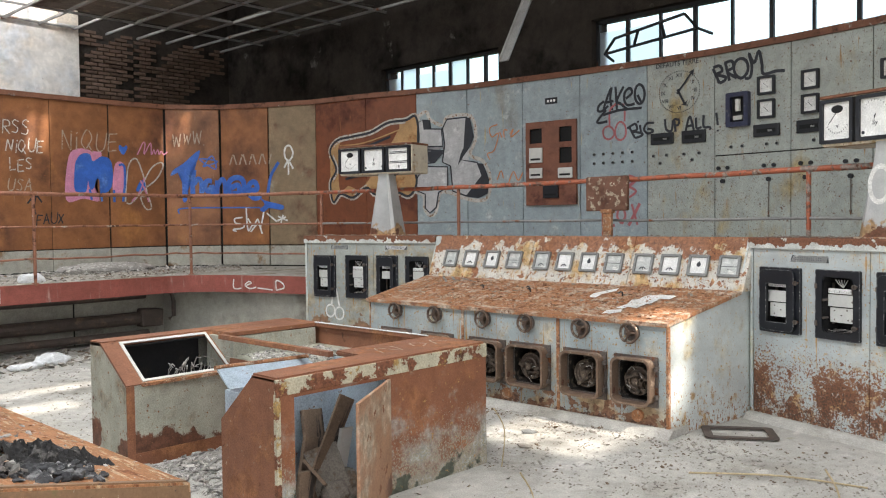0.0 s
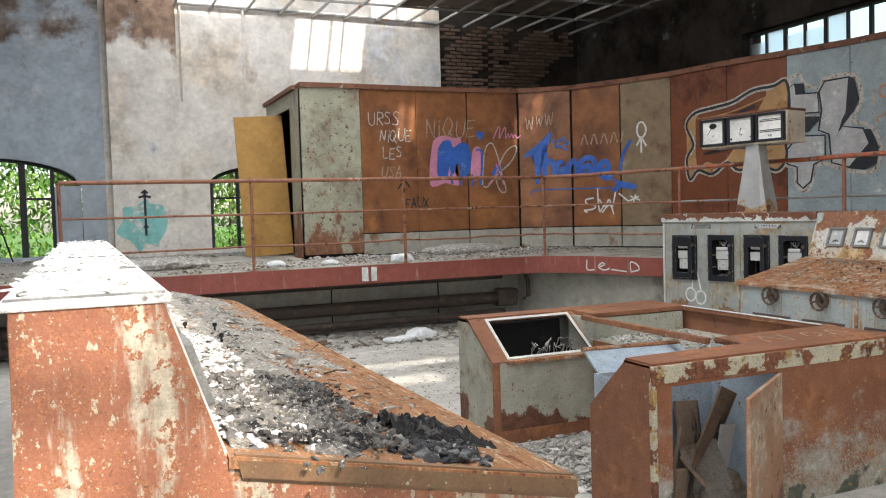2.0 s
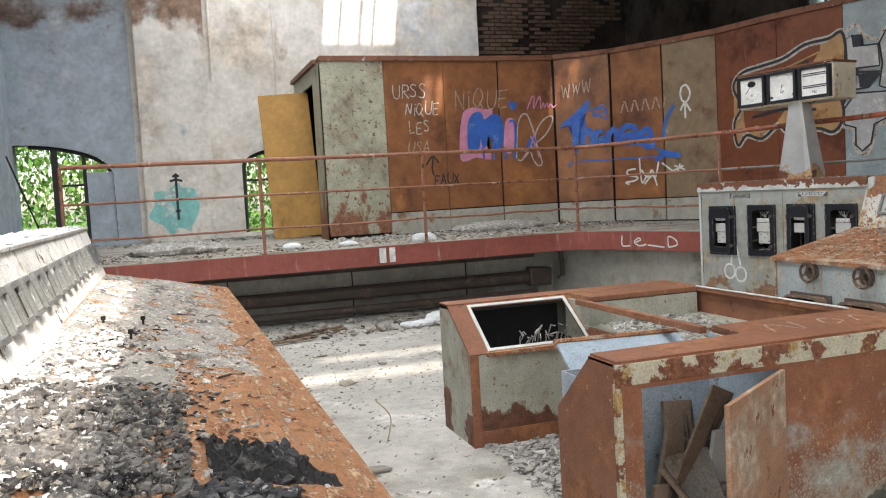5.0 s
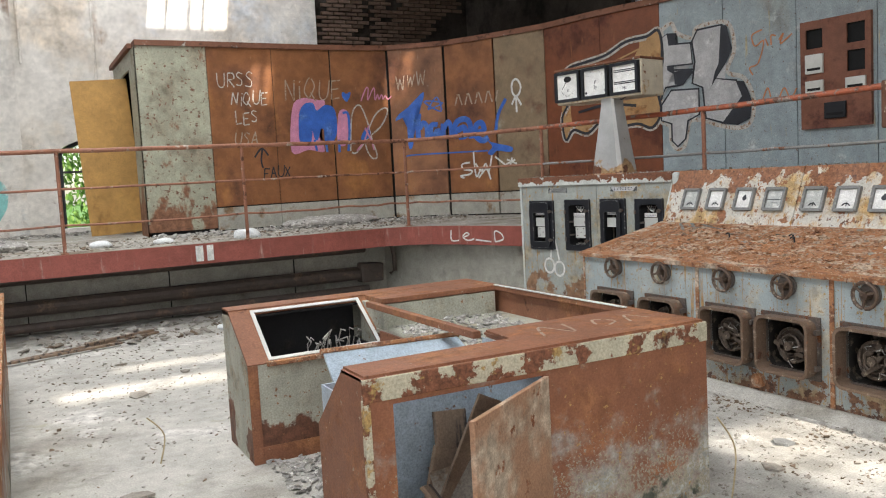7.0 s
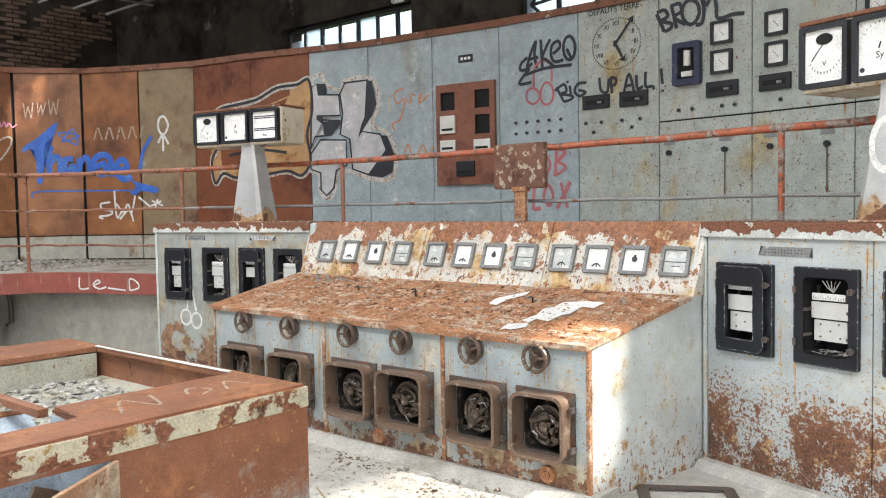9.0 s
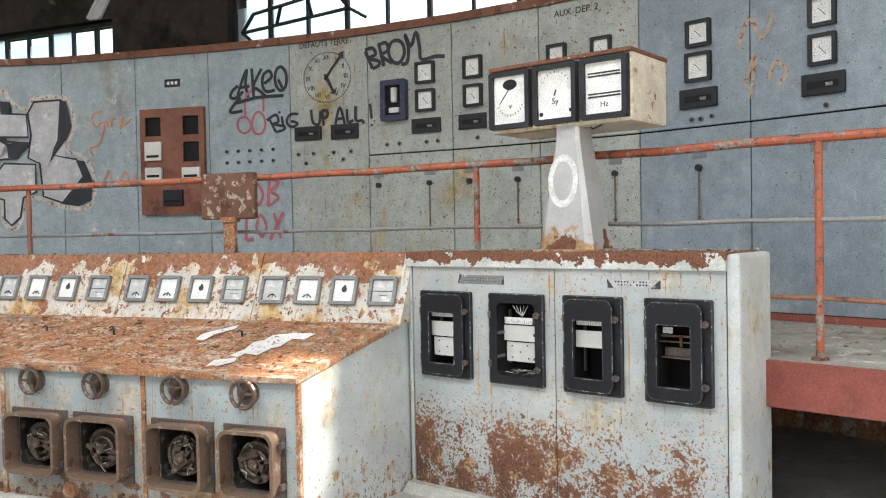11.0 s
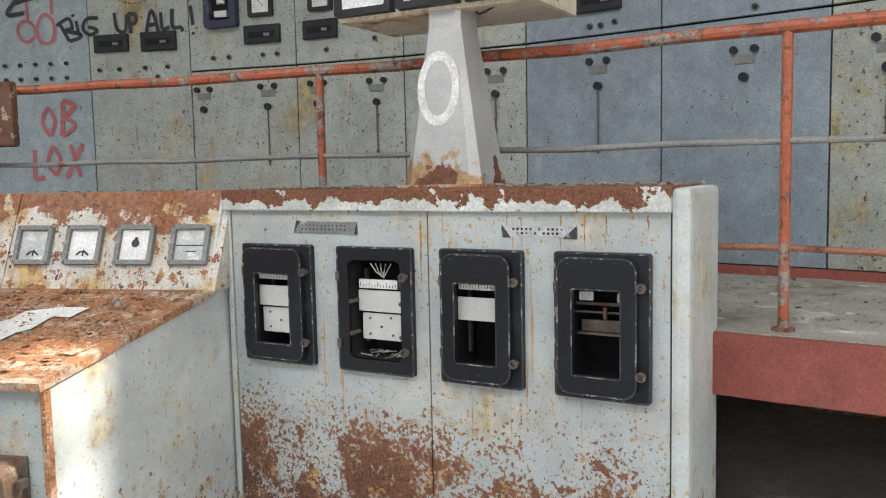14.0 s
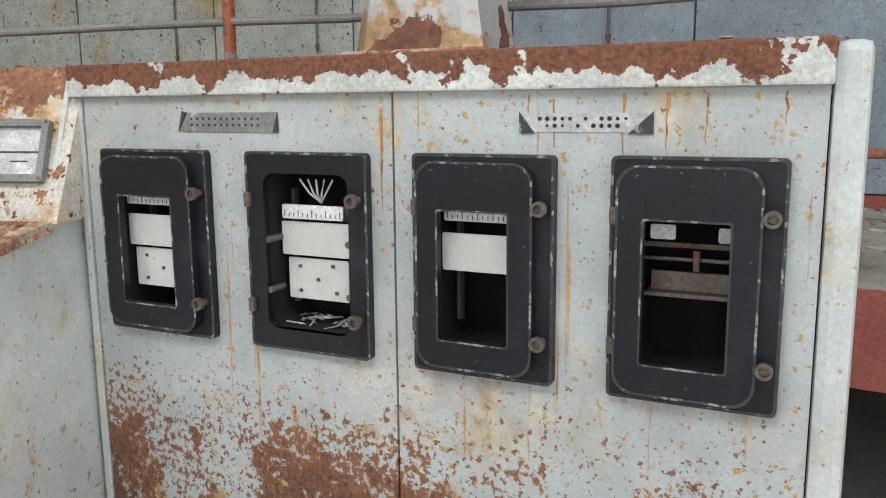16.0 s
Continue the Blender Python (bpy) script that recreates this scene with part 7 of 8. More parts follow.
graffiti("graffiti_tag", black_spray, "black marker tag with an underline on the grey panel", strokes=(((12.44, 2.94), (12.34, 2.88), (12.28, 2.9), (12.31, 2.96), (12.38, 3.0)), ((12.37, 2.91), (12.44, 3.07), (12.49, 3.15), (12.47, 3.02), (12.5, 2.88)), ((12.39, 2.98), (12.52, 2.99)), ((12.55, 3.16), (12.57, 2.87)), ((12.67, 3.15), (12.57, 2.99), (12.62, 2.95), (12.71, 2.88)), ((12.7, 3.0), (12.79, 3.06), (12.76, 3.12), (12.69, 3.08), (12.68, 2.98), (12.73, 2.92), (12.83, 2.93)), ((12.97, 3.03), (12.95, 2.95), (12.9, 2.92), (12.85, 2.96), (12.83, 3.04), (12.85, 3.12), (12.9, 3.15), (12.95, 3.11), "closed"), ((12.87, 3.03), (12.92, 2.94)), ((12.93, 2.87), (12.6, 2.87), (12.36, 2.83)), ((12.41, 2.89), (12.27, 2.75), (12.43, 2.75)),), out=0.006, width=0.032)
graffiti("graffiti_tag", black_spray, "black marker graffiti word with a long tail", strokes=(((13.98, 3.21), (14.07, 3.04)), ((13.98, 3.22), (14.07, 3.23), (14.11, 3.17), (14.03, 3.14), (14.15, 3.1), (14.14, 3.06), (14.07, 3.04)), ((14.15, 3.26), (14.21, 3.05)), ((14.14, 3.25), (14.24, 3.26), (14.26, 3.19), (14.18, 3.15), (14.31, 3.07)), ((14.46, 3.15), (14.43, 3.09), (14.37, 3.06), (14.3, 3.1), (14.27, 3.18), (14.3, 3.25), (14.37, 3.27), (14.44, 3.23), "closed"), ((14.42, 3.05), (14.49, 3.06), (14.51, 3.18), (14.47, 3.31), (14.54, 3.2), (14.6, 3.32), (14.64, 3.18), (14.66, 3.07), (14.82, 3.08), (14.93, 3.07)),), out=0.006, width=0.034)
graffiti("graffiti_words", black_spray, "black marker graffiti words on the grey panels", strokes=(((12.74, 2.67), (12.83, 2.52)), ((12.72, 2.64), (12.83, 2.69), (12.86, 2.62), (12.8, 2.6), (12.93, 2.57), (12.92, 2.54), (12.83, 2.52)), ((12.9, 2.67), (12.92, 2.56)), ((12.87, 2.72), (12.88, 2.7)), ((13.11, 2.68), (13.0, 2.68), (12.96, 2.61), (13.02, 2.56), (13.1, 2.59), (13.01, 2.62)), ((13.28, 2.71), (13.3, 2.59), (13.38, 2.57), (13.4, 2.69)), ((13.44, 2.55), (13.42, 2.7)), ((13.42, 2.7), (13.49, 2.68), (13.48, 2.63), (13.43, 2.62)), ((13.59, 2.55), (13.65, 2.71), (13.71, 2.55)), ((13.61, 2.6), (13.71, 2.61)), ((13.74, 2.69), (13.75, 2.57), (13.82, 2.58)), ((13.85, 2.71), (13.85, 2.58), (13.93, 2.57), (13.95, 2.54)), ((14.03, 2.72), (14.05, 2.58)), ((14.05, 2.53), (14.05, 2.51)),), out=0.006, width=0.028)
graffiti("graffiti_circles", red_spray, "two red sprayed circles hanging from a loop", strokes=(((12.53, 2.6), (12.5, 2.55), (12.44, 2.53), (12.38, 2.56), (12.36, 2.62), (12.38, 2.67), (12.44, 2.69), (12.5, 2.66), "closed"), ((12.7, 2.61), (12.68, 2.54), (12.62, 2.51), (12.56, 2.54), (12.54, 2.62), (12.57, 2.7), (12.62, 2.73), (12.68, 2.69), "closed"), ((12.46, 2.69), (12.46, 2.85), (12.51, 2.93), (12.64, 2.94), (12.68, 2.89), (12.68, 2.73)), ((12.5, 2.91), (12.58, 2.97), (12.65, 2.92)),), out=0.006, width=0.024)
graffiti("graffiti_bars", faint_spray, "faded illegible chalk marks on a brown panel", strokes=tuple(((5.2 + 0.2 * k, 2.48), (5.26 + 0.2 * k, 2.64)) for k in range(5)) + tuple(((5.34 + 0.2 * k, 2.48), (5.28 + 0.2 * k, 2.64)) for k in range(4)), width=0.024)
# large outlined piece across the rusty and grey panels
left_shape = ((7.3, 2.62), (7.45, 2.78), (7.75, 2.82), (8.1, 2.86), (8.45, 2.98), (8.8, 3.0), (9.0, 3.04), (9.05, 2.7), (8.95, 2.4), (9.0, 2.1), (8.85, 1.92), (8.6, 1.98), (8.2, 1.95), (8.0, 2.06), (7.75, 1.92), (7.5, 1.98), (7.35, 1.86), (7.3, 2.15), (7.42, 2.35))
graffiti("graffiti_halo", chalk_white, "pale halo of a large graffiti piece", strokes=(left_shape + ("closed",),), width=0.085)
graffiti("graffiti_fill", tan_fill, "tan filled half of a large graffiti piece", fills=(left_shape,), out=0.009)
graffiti("graffiti_ink", black_spray, "black outline of a large graffiti piece", strokes=(left_shape + ("closed",), ((7.6, 2.6), (8.0, 2.66), (8.5, 2.78)), ((7.6, 2.2), (8.1, 2.25), (8.6, 2.2))), out=0.012, width=0.035)
graffiti("graffiti_detail", tan_fill, "pale tan strokes inside a large graffiti piece", strokes=(((7.5, 2.7), (8.0, 2.72), (8.8, 2.9)), ((7.6, 2.45), (8.2, 2.5), (8.8, 2.6))), out=0.014, width=0.02)


def sharp(name, mat, label, outlines, out, width=0.0):
    bm = bmesh.new()
    for pts in outlines:
        if width:
            stroke(bm, sw(*pts), width, P(out), True, False)
        else:
            blob(bm, sw(*pts), P(out), False)
    bmesh.ops.triangulate(bm, faces=[f for f in bm.faces if len(f.verts) > 4])
    return tagged(part(name, bm, mat), label, "graffiti")


step_shape = ((9.04, 2.95), (9.14, 2.99), (9.16, 2.86), (9.51, 2.84), (9.53, 2.6), (9.12, 2.61), (9.23, 2.56), (9.54, 2.54), (9.37, 2.38), (9.09, 2.37), (9.01, 2.23))
fold_shape = ((9.53, 2.85), (9.62, 2.97), (10.0, 2.98), (10.06, 2.74), (9.88, 2.4), (10.19, 2.35), (10.29, 2.15), (10.25, 2.01), (9.98, 1.9), (9.72, 1.97), (9.68, 2.32), (9.52, 2.38), (9.57, 2.62))
hook_shape = ((9.18, 2.33), (9.62, 2.31), (9.62, 2.02), (9.44, 1.96), (9.39, 1.75), (9.26, 1.67), (9.17, 1.74), (9.17, 1.94), (9.0, 1.99), (9.01, 2.17))
graffiti("graffiti_halo", chalk_white, "pale halo of grey block letter shapes", strokes=(((9.04, 3.04), (9.21, 3.1), (9.29, 2.98), (9.54, 2.89), (9.62, 3.0), (10.07, 2.99), (10.17, 2.7), (10.06, 2.46), (10.3, 2.36), (10.43, 2.11), (10.37, 1.87), (10.17, 1.83), (9.9, 1.88), (9.66, 1.95), (9.46, 1.94), (9.38, 1.69), (9.26, 1.64), (9.15, 1.73), (9.14, 1.91), (8.99, 1.97)),), width=0.05)
for outline in (step_shape, fold_shape, hook_shape):
    sharp("graffiti_block", grey_fill, "grey block letter-like shape on the panels", (outline,), 0.009)
    sharp("graffiti_ink", black_spray, "black outline of a grey block shape", (outline,), 0.012, 0.022)
for outline in (((9.98, 2.98), (10.07, 2.96), (10.14, 2.7), (10.06, 2.57), (9.92, 2.43), (9.82, 2.32), (9.88, 2.48), (10.03, 2.69)), ((10.2, 2.34), (10.3, 2.33), (10.41, 2.11), (10.38, 1.92), (10.21, 1.86), (9.96, 1.89), (10.25, 2.01), (10.28, 2.18)), ((9.12, 2.61), (9.23, 2.6), (9.24, 2.54), (9.52, 2.55), (9.54, 2.5), (9.37, 2.38), (9.24, 2.39), (9.23, 2.51), (9.12, 2.57)), ((9.14, 2.99), (9.29, 2.98), (9.25, 2.88), (9.31, 2.85), (9.16, 2.86))):
    sharp("graffiti_shadow", black_spray, "black shadow edge of a grey block shape", (outline,), 0.014)
graffiti("graffiti_scribble", orange_spray, "thin orange graffiti scribble on a grey panel", strokes=(((10.56, 2.84), (10.42, 2.8), (10.46, 2.68), (10.58, 2.72), (10.5, 2.5), (10.38, 2.46), (10.42, 2.38)), ((10.6, 2.74), (10.64, 2.66)), ((10.68, 2.66), (10.68, 2.76), (10.74, 2.75)), ((10.78, 2.7), (10.84, 2.76), (10.8, 2.66), (10.95, 2.74)), ((10.55, 2.1), (10.62, 2.22), (10.66, 2.12)), ((10.75, 2.05), (10.84, 2.2), (10.92, 2.08), (11.0, 2.18))), width=0.016)
scrawl("OB", 12.70, 1.93, 0.24, red_spray, "faint red sprayed letters on a grey panel", 0.034, 0.9, 0.0, 12)
scrawl("LOX", 12.66, 1.60, 0.24, red_spray, "faint red sprayed letters on a grey panel", 0.034, 0.9, 0.03, 13)
graffiti("graffiti_haze", faint_spray, "faint pale scrawl on a slate blue panel", strokes=(((17.9, 2.75), (18.0, 2.95), (18.1, 2.8), (18.2, 2.95)), ((17.95, 2.5), (18.05, 2.7), (18.0, 2.4)), ((18.15, 2.5), (18.2, 2.62), (18.3, 2.55), (18.22, 2.46))), width=0.03)

# marks on the cabinet, fascia and wall
bm = bmesh.new()
cab_place = lambda u, z: CAB_L @ Vector((u, -0.003, z))
for c in ((0.34, 0.54), (0.47, 0.515)):
    stroke(bm, [(c[0] + 0.062 * math.cos(0.52 * k), c[1] + 0.07 * math.sin(0.52 * k)) for k in range(12)], 0.02, cab_place, True)
stroke(bm, [(0.36, 0.62), (0.38, 0.76), (0.41, 0.82), (0.44, 0.74), (0.47, 0.60)], 0.02, cab_place)
tagged(part("graffiti_loops", bm, white_spray), "white sprayed loops on the grey cabinet front", "graffiti")
bm = bmesh.new()


def fascia_place(a, z):
    i, rest = 0, a
    pts = [Vector((x, y, 0)) for x, y in EDGE[4:8]]
    while i < len(pts) - 2 and rest > (pts[i + 1] - pts[i]).length:
        rest -= (pts[i + 1] - pts[i]).length
        i += 1
    way = (pts[i + 1] - pts[i]).normalized()
    return pts[i] + way * rest + Vector((way.y, -way.x, 0)) * 0.042 + Vector((0, 0, z))


for st in (((0.3, 0.83), (0.3, 0.71), (0.42, 0.71)), ((0.5, 0.75), (0.58, 0.78), (0.54, 0.80), (0.48, 0.75), (0.56, 0.71), (0.66, 0.73)), ((0.68, 0.72), (0.92, 0.70)), ((0.98, 0.70), (0.98, 0.82), (1.08, 0.79), (1.1, 0.73), (0.98, 0.70))):
    stroke(bm, st, 0.018, fascia_place)
tagged(part("graffiti_letters", bm, white_spray), "white sprayed letters on the red fascia", "graffiti")
for x0, x1 in ((4.78, 4.86), (4.90, 4.97)):
    tagged(part("paint_mark", boxes(((x0, 10.158, 0.69), (x1, 10.166, 0.86))), white_spray), "white paint bar on the red fascia", "paint mark", "paint bars on the fascia")
bm = bmesh.new()
rng = random.Random(5)
blob(bm, [(2.62 + 0.42 * math.cos(0.35 * k) * rng.uniform(0.7, 1.15), 1.45 + 0.42 * math.sin(0.35 * k) * rng.uniform(0.7, 1.2)) for k in range(18)], lambda x, z: Vector((x, Y1 - 0.226, z)))
bmesh.ops.triangulate(bm, faces=bm.faces[:])
tagged(part("graffiti_stain", bm, teal_spray), "teal sprayed patch on the pale pilaster", "graffiti")
bm = bmesh.new()
for st in (((2.68, 1.25), (2.68, 2.0)), ((2.58, 1.9), (2.68, 1.93), (2.78, 1.9)), ((2.63, 1.97), (2.68, 2.02), (2.73, 1.97)), ((2.64, 1.4), (2.72, 1.4))):
    stroke(bm, st, 0.04, lambda x, z: Vector((x, Y1 - 0.23, z)), curve=False)
tagged(part("graffiti_cross", bm, black_spray), "black painted sword-like cross on the pilaster", "graffiti")
# chalk scrawl on the table top
bm = bmesh.new()
for st in (((4.92, 3.72), (5.02, 3.92), (5.08, 3.74), (5.14, 3.92)), ((5.24, 3.8), (5.3, 3.9), (5.36, 3.82), (5.28, 3.76)), ((5.4, 3.76), (5.48, 3.9), (5.52, 3.78))):
    stroke(bm, st, 0.014, lambda x, y: Vector((x, y, 0.7865)))
tagged(part("chalk_scrawl", bm, faint_spray), "pale chalk scrawl on the rusty table top", "graffiti")

# ---- loose things and litter ----
rng = random.Random(11)


def lumps(name, base_pts, size, mat, label, seed, height=0.6):
    """A crusted heap: rough lumps joined into one mass."""
    r = random.Random(seed)
    bm = bmesh.new()
    for p in base_pts:
        s = size * r.uniform(0.5, 1.3)
        m = Matrix.Translation(p) @ Euler((r.uniform(-0.4, 0.4), r.uniform(-0.4, 0.4), r.uniform(0, 6.3))).to_matrix().to_4x4() @ Matrix.Diagonal((s, s * r.uniform(0.6, 1), s * height * r.uniform(0.5, 1), 1))
        bmesh.ops.create_icosphere(bm, subdivisions=2, radius=1.0, matrix=m)
    rough_up(bm, size * 0.45, 1.1 / size)
    rough_up(bm, size * 0.18, 4 / size)
    return tagged(part(name, bm, mat), label, "ash heap", kind="stuff")


def burnt_top(u, d):
    """A point on the burnt desk's slope: u along it, d in from its front edge."""
    d = 0.055 + 0.944 * d
    return Vector((2.97 - d, 2.45 + u, 0.754 + 0.206 * d))


def ash_bed(name, u0, u1, d_front, d1, mat, label, high, seed, cell=0.013, lift=0.35, rugged=1.0):
    """A crumbled bed of ash: a fine uneven sheet that thins out to its front."""
    nu, nd = int((u1 - u0) / cell), int((d1 - 0.05) / cell)
    off = Vector((seed * 3.7, seed, 0))
    verts, faces = [], []
    for i in range(nu + 1):
        u = u0 + cell * i
        front = d_front(u) + 0.10 * noise.noise(Vector((u * 5, seed, 0)))
        for j in range(nd + 1):
            d = 0.05 + cell * j
            p = Vector((u, d, 0))
            edge = min((d - front) / 0.10, (u - u0) / 0.06, (u1 - u) / 0.10, (d1 - d) / 0.02 + 0.6, 1.0) - (0.9 * abs(noise.noise(p * 9 + off)) if cell < 0.012 else 0.0)
            h = high * (lift + 0.9 * noise.noise(p * 6 + off)) + rugged * (0.014 * noise.noise(p * 26 + off) + 0.012 * noise.noise(p * 60 + off))
            q = burnt_top(u, d)
            verts.append((q.x + 0.004 * noise.noise(p * 90), q.y + 0.004 * noise.noise(p * 80 + off), q.z + max(-0.012, min(edge, 1.0) * max(h, 0.002) - 0.004 - 0.02 * max(0.0, -edge))))
    for i in range(nu):
        for j in range(nd):
            k = i * (nd + 1) + j
            faces.append((k, k + 1, k + nd + 2, k + nd + 1))
    mesh = bpy.data.meshes.new(name)
    mesh.from_pydata(verts, [], faces)
    mesh.materials.append(mat)
    return tagged(new(name, mesh), label, "ash", kind="stuff")


ash_bed("ash_bed", 0.06, 0.80, lambda u: 0.52 + 0.25 * u, 0.985, ash_bed_mat, "crumbled grey-black ash on the burnt desk", 0.055, 1)
ash_bed("pale_ash_bed", 0.70, 5.5, lambda u: 0.42 if u < 1.6 else 0.12, 0.985, pale_bed_mat, "pale crumbled ash and flakes over the burnt desk", 0.03, 2, 0.022)
ash_bed("ash_lump", 0.26, 0.62, lambda u: 0.10 + 0.2 * (u - 0.3), 0.42, ash, "lump of black melted ash on the burnt desk", 0.06, 3, 0.011, 0.6, 2.6)
ash_bed("ash_crust", 0.07, 0.27, lambda u: 0.20, 0.50, ash, "flat grey-black burnt crust on the desk edge", 0.022, 4, 0.011, 0.5, 1.8)
scatter("ash_crumbs", [burnt_top(0.12 + 1.0 * rng.random(), 0.45 + 0.52 * rng.random()) + Vector((0, 0, 0.012)) for k in range(1500)], ash_bed_mat, (0.006, 0.018), label="grey ash crumbs on the burnt desk", seed=31, flat=0.8)
lumps("pale_ash", [burnt_top(0.10 + 4.8 * rng.random(), 0.95 - 0.22 * rng.random() ** 2) for k in range(650)], 0.018, sunlit_ash, "pale ash bank along the back of the burnt desk, whitened for the sun", 4, 0.7)
scatter("white_flakes", [burnt_top(0.12 + 2.2 * rng.random(), 0.98 - 0.30 * rng.random() ** 2) + Vector((0, 0, 0.012)) for k in range(1300)], sunlit_ash, (0.005, 0.018), label="plaster flakes at the foot of the slanting panel, whitened for the sun", seed=33, flat=0.5)
scatter("ash_flakes", [burnt_top(0.15 + 5.3 * rng.random(), 0.06 + 0.9 * rng.random() ** 0.5) for k in range(2600)], grey_ash, (0.004, 0.017), label="grey ash flakes strewn over the burnt desk", seed=2)
scatter("ash_flakes_dark", [burnt_top(0.15 + 2.6 * rng.random(), 0.30 + 0.66 * rng.random() ** 0.6) for k in range(1100)], ash, (0.004, 0.015), label="black ash flakes on the burnt desk", seed=3)
scatter("paint_flakes", [burnt_top(0.05 + 5.4 * rng.random(), 0.03 + 0.6 * rng.random()) for k in range(500)], rust_top, (0.006, 0.02), label="curled rusty paint flakes on the burnt desk", seed=4, flat=0.15)
scatter("top_plate_flakes", [Vector((1.84 - 0.32 * rng.random(), 2.47 + 5.5 * rng.random(), 1.349)) for k in range(900)], sunlit_ash, (0.006, 0.022), label="ash on the top of the burnt desk, whitened for the sun", seed=5)


def clinkers(name, cu, cd, spread, count, size, mat, label, seed):
    """A heap of broken crust: angular lumps piled round a middle."""
    r = random.Random(seed)
    bm = bmesh.new()
    for k in range(count):
        far = abs(r.gauss(0, 0.5))
        a = r.uniform(0, 6.283)
        s_ = size * r.uniform(0.35, 1.2) * (1.1 - 0.4 * min(far, 1))
        p = burnt_top(cu + spread[0] * far * math.cos(a), cd + spread[1] * far * math.sin(a)) + Vector((0, 0, s_ * 0.25 + 0.03 * max(0, 0.7 - far) * r.random()))
        m = Matrix.Translation(p) @ Euler((r.uniform(-0.7, 0.7), r.uniform(-0.7, 0.7), r.uniform(0, 6.3))).to_matrix().to_4x4() @ Matrix.Diagonal((s_, s_ * r.uniform(0.5, 1), s_ * r.uniform(0.25, 0.6), 1))
        bmesh.ops.create_icosphere(bm, subdivisions=2, radius=1.0, matrix=m)
    rough_up(bm, size * 0.30, 0.9 / size)
    rough_up(bm, size * 0.14, 3.0 / size)
    return tagged(part(name, bm, mat), label, "ash heap", kind="stuff")


clinkers("clinker_heap", 0.46, 0.26, (0.20, 0.13), 150, 0.026, clinker_mat, "heap of black broken clinker on the burnt desk", 61)
clinkers("clinker_heap", 0.16, 0.36, (0.14, 0.20), 110, 0.026, clinker_mat, "curled black crust by the end of the burnt desk", 62)
clinkers("clinker_heap", 0.40, 0.70, (0.40, 0.22), 420, 0.019, ash_bed_mat, "crumbled grey cinders on the burnt desk", 63)
for k, (u, d) in enumerate(((2.7, 0.62), (2.55, 0.80), (2.2, 0.66))):
    p = burnt_top(u, d)
    st = thing("burnt_stud", Matrix.Translation(p), "small burnt switch stud on the desk", "switch", "burnt studs on the desk")
    bm = bmesh.new()
    rod(bm, (0, 0, -0.01), (0, 0, 0.05), 0.006, seg=6)
    part("stem", bm, ash, st)
    part("head", boxes(((-0.011, -0.009, 0.035), (0.011, 0.009, 0.055)), bevel=0.004), ash, st)
for k in range(14):
    p = burnt_top(0.3 + 3.6 * rng.random(), 0.1 + 0.6 * rng.random())
    bm = bmesh.new()
    a = rng.uniform(0, 6.3)
    ln = rng.uniform(0.05, 0.14)
    q = Vector((ln * math.cos(a), ln * math.sin(a), 0.01))
    tube(bm, [p + Vector((0, 0, 0.006)), p + q * 0.5 + Vector((0.006, 0, 0.014)), p + q + Vector((0, 0, 0.006))], 0.004, 5)
    tagged(part("splinter", bm, wood), "thin charred wood splinter on the burnt desk", "splinter", "splinters on the burnt desk")

# flakes on the control desk
def desk_top(x, d):
    return DESK @ Vector((wide(x, d), d, 0.817 + 0.196 * d))


scatter("rust_flakes", [desk_top(0.05 + 3.1 * rng.random(), 0.03 + 0.8 * rng.random()) for k in range(6500)], rust_top, (0.006, 0.019), label="curled rust flakes on the sloping desktop", seed=6, flat=0.35)
scatter("pale_flakes", [desk_top(0.05 + 3.1 * rng.random(), 0.25 + 0.6 * rng.random()) for k in range(420)], chip_mat, (0.006, 0.022), label="pale paint flakes on the sloping desktop", seed=7, flat=0.2)
for shape in ([(2.6, 0.22), (2.62, 0.32), (2.58, 0.44), (2.62, 0.48), (2.61, 0.57), (2.72, 0.62), (2.85, 0.62), (2.85, 0.51), (2.77, 0.52), (2.79, 0.39), (2.76, 0.35), (2.76, 0.24), (2.67, 0.26), (2.67, 0.2)], [(2.6, 0.04), (2.57, 0.14), (2.67, 0.19), (2.71, 0.13), (2.66, 0.06), (2.62, 0.07)], [(2.18, 0.44), (2.15, 0.56), (2.26, 0.74), (2.29, 0.66), (2.24, 0.55), (2.25, 0.44)]):
    bm = bmesh.new()
    blob(bm, shape, lambda x, y: desk_top(x, y) + Vector((0, 0, 0.013)), False)
    bmesh.ops.triangulate(bm, faces=bm.faces[:])
    tagged(part("bare_patch", bm, dial), "bare white patch of old paint on the desktop", "paint patch", "bare patches on the desktop")
for x, d in ((1.0, 0.52), (1.55, 0.50), (2.42, 0.55), (1.5, 0.55)):
    p = desk_top(x, d)
    bm = bmesh.new()
    rod(bm, p, p + Vector((0, 0, 0.04)), 0.006, seg=6)
    tube(bm, [p + Vector((0, 0, 0.03)), p + Vector((0.01, 0.02, 0.04)), p + Vector((0, 0.035, 0.03))], 0.005, 6)
    tagged(part("broken_stud", bm, bakelite), "broken black switch stub on the desktop", "switch", "broken stubs on the desktop")
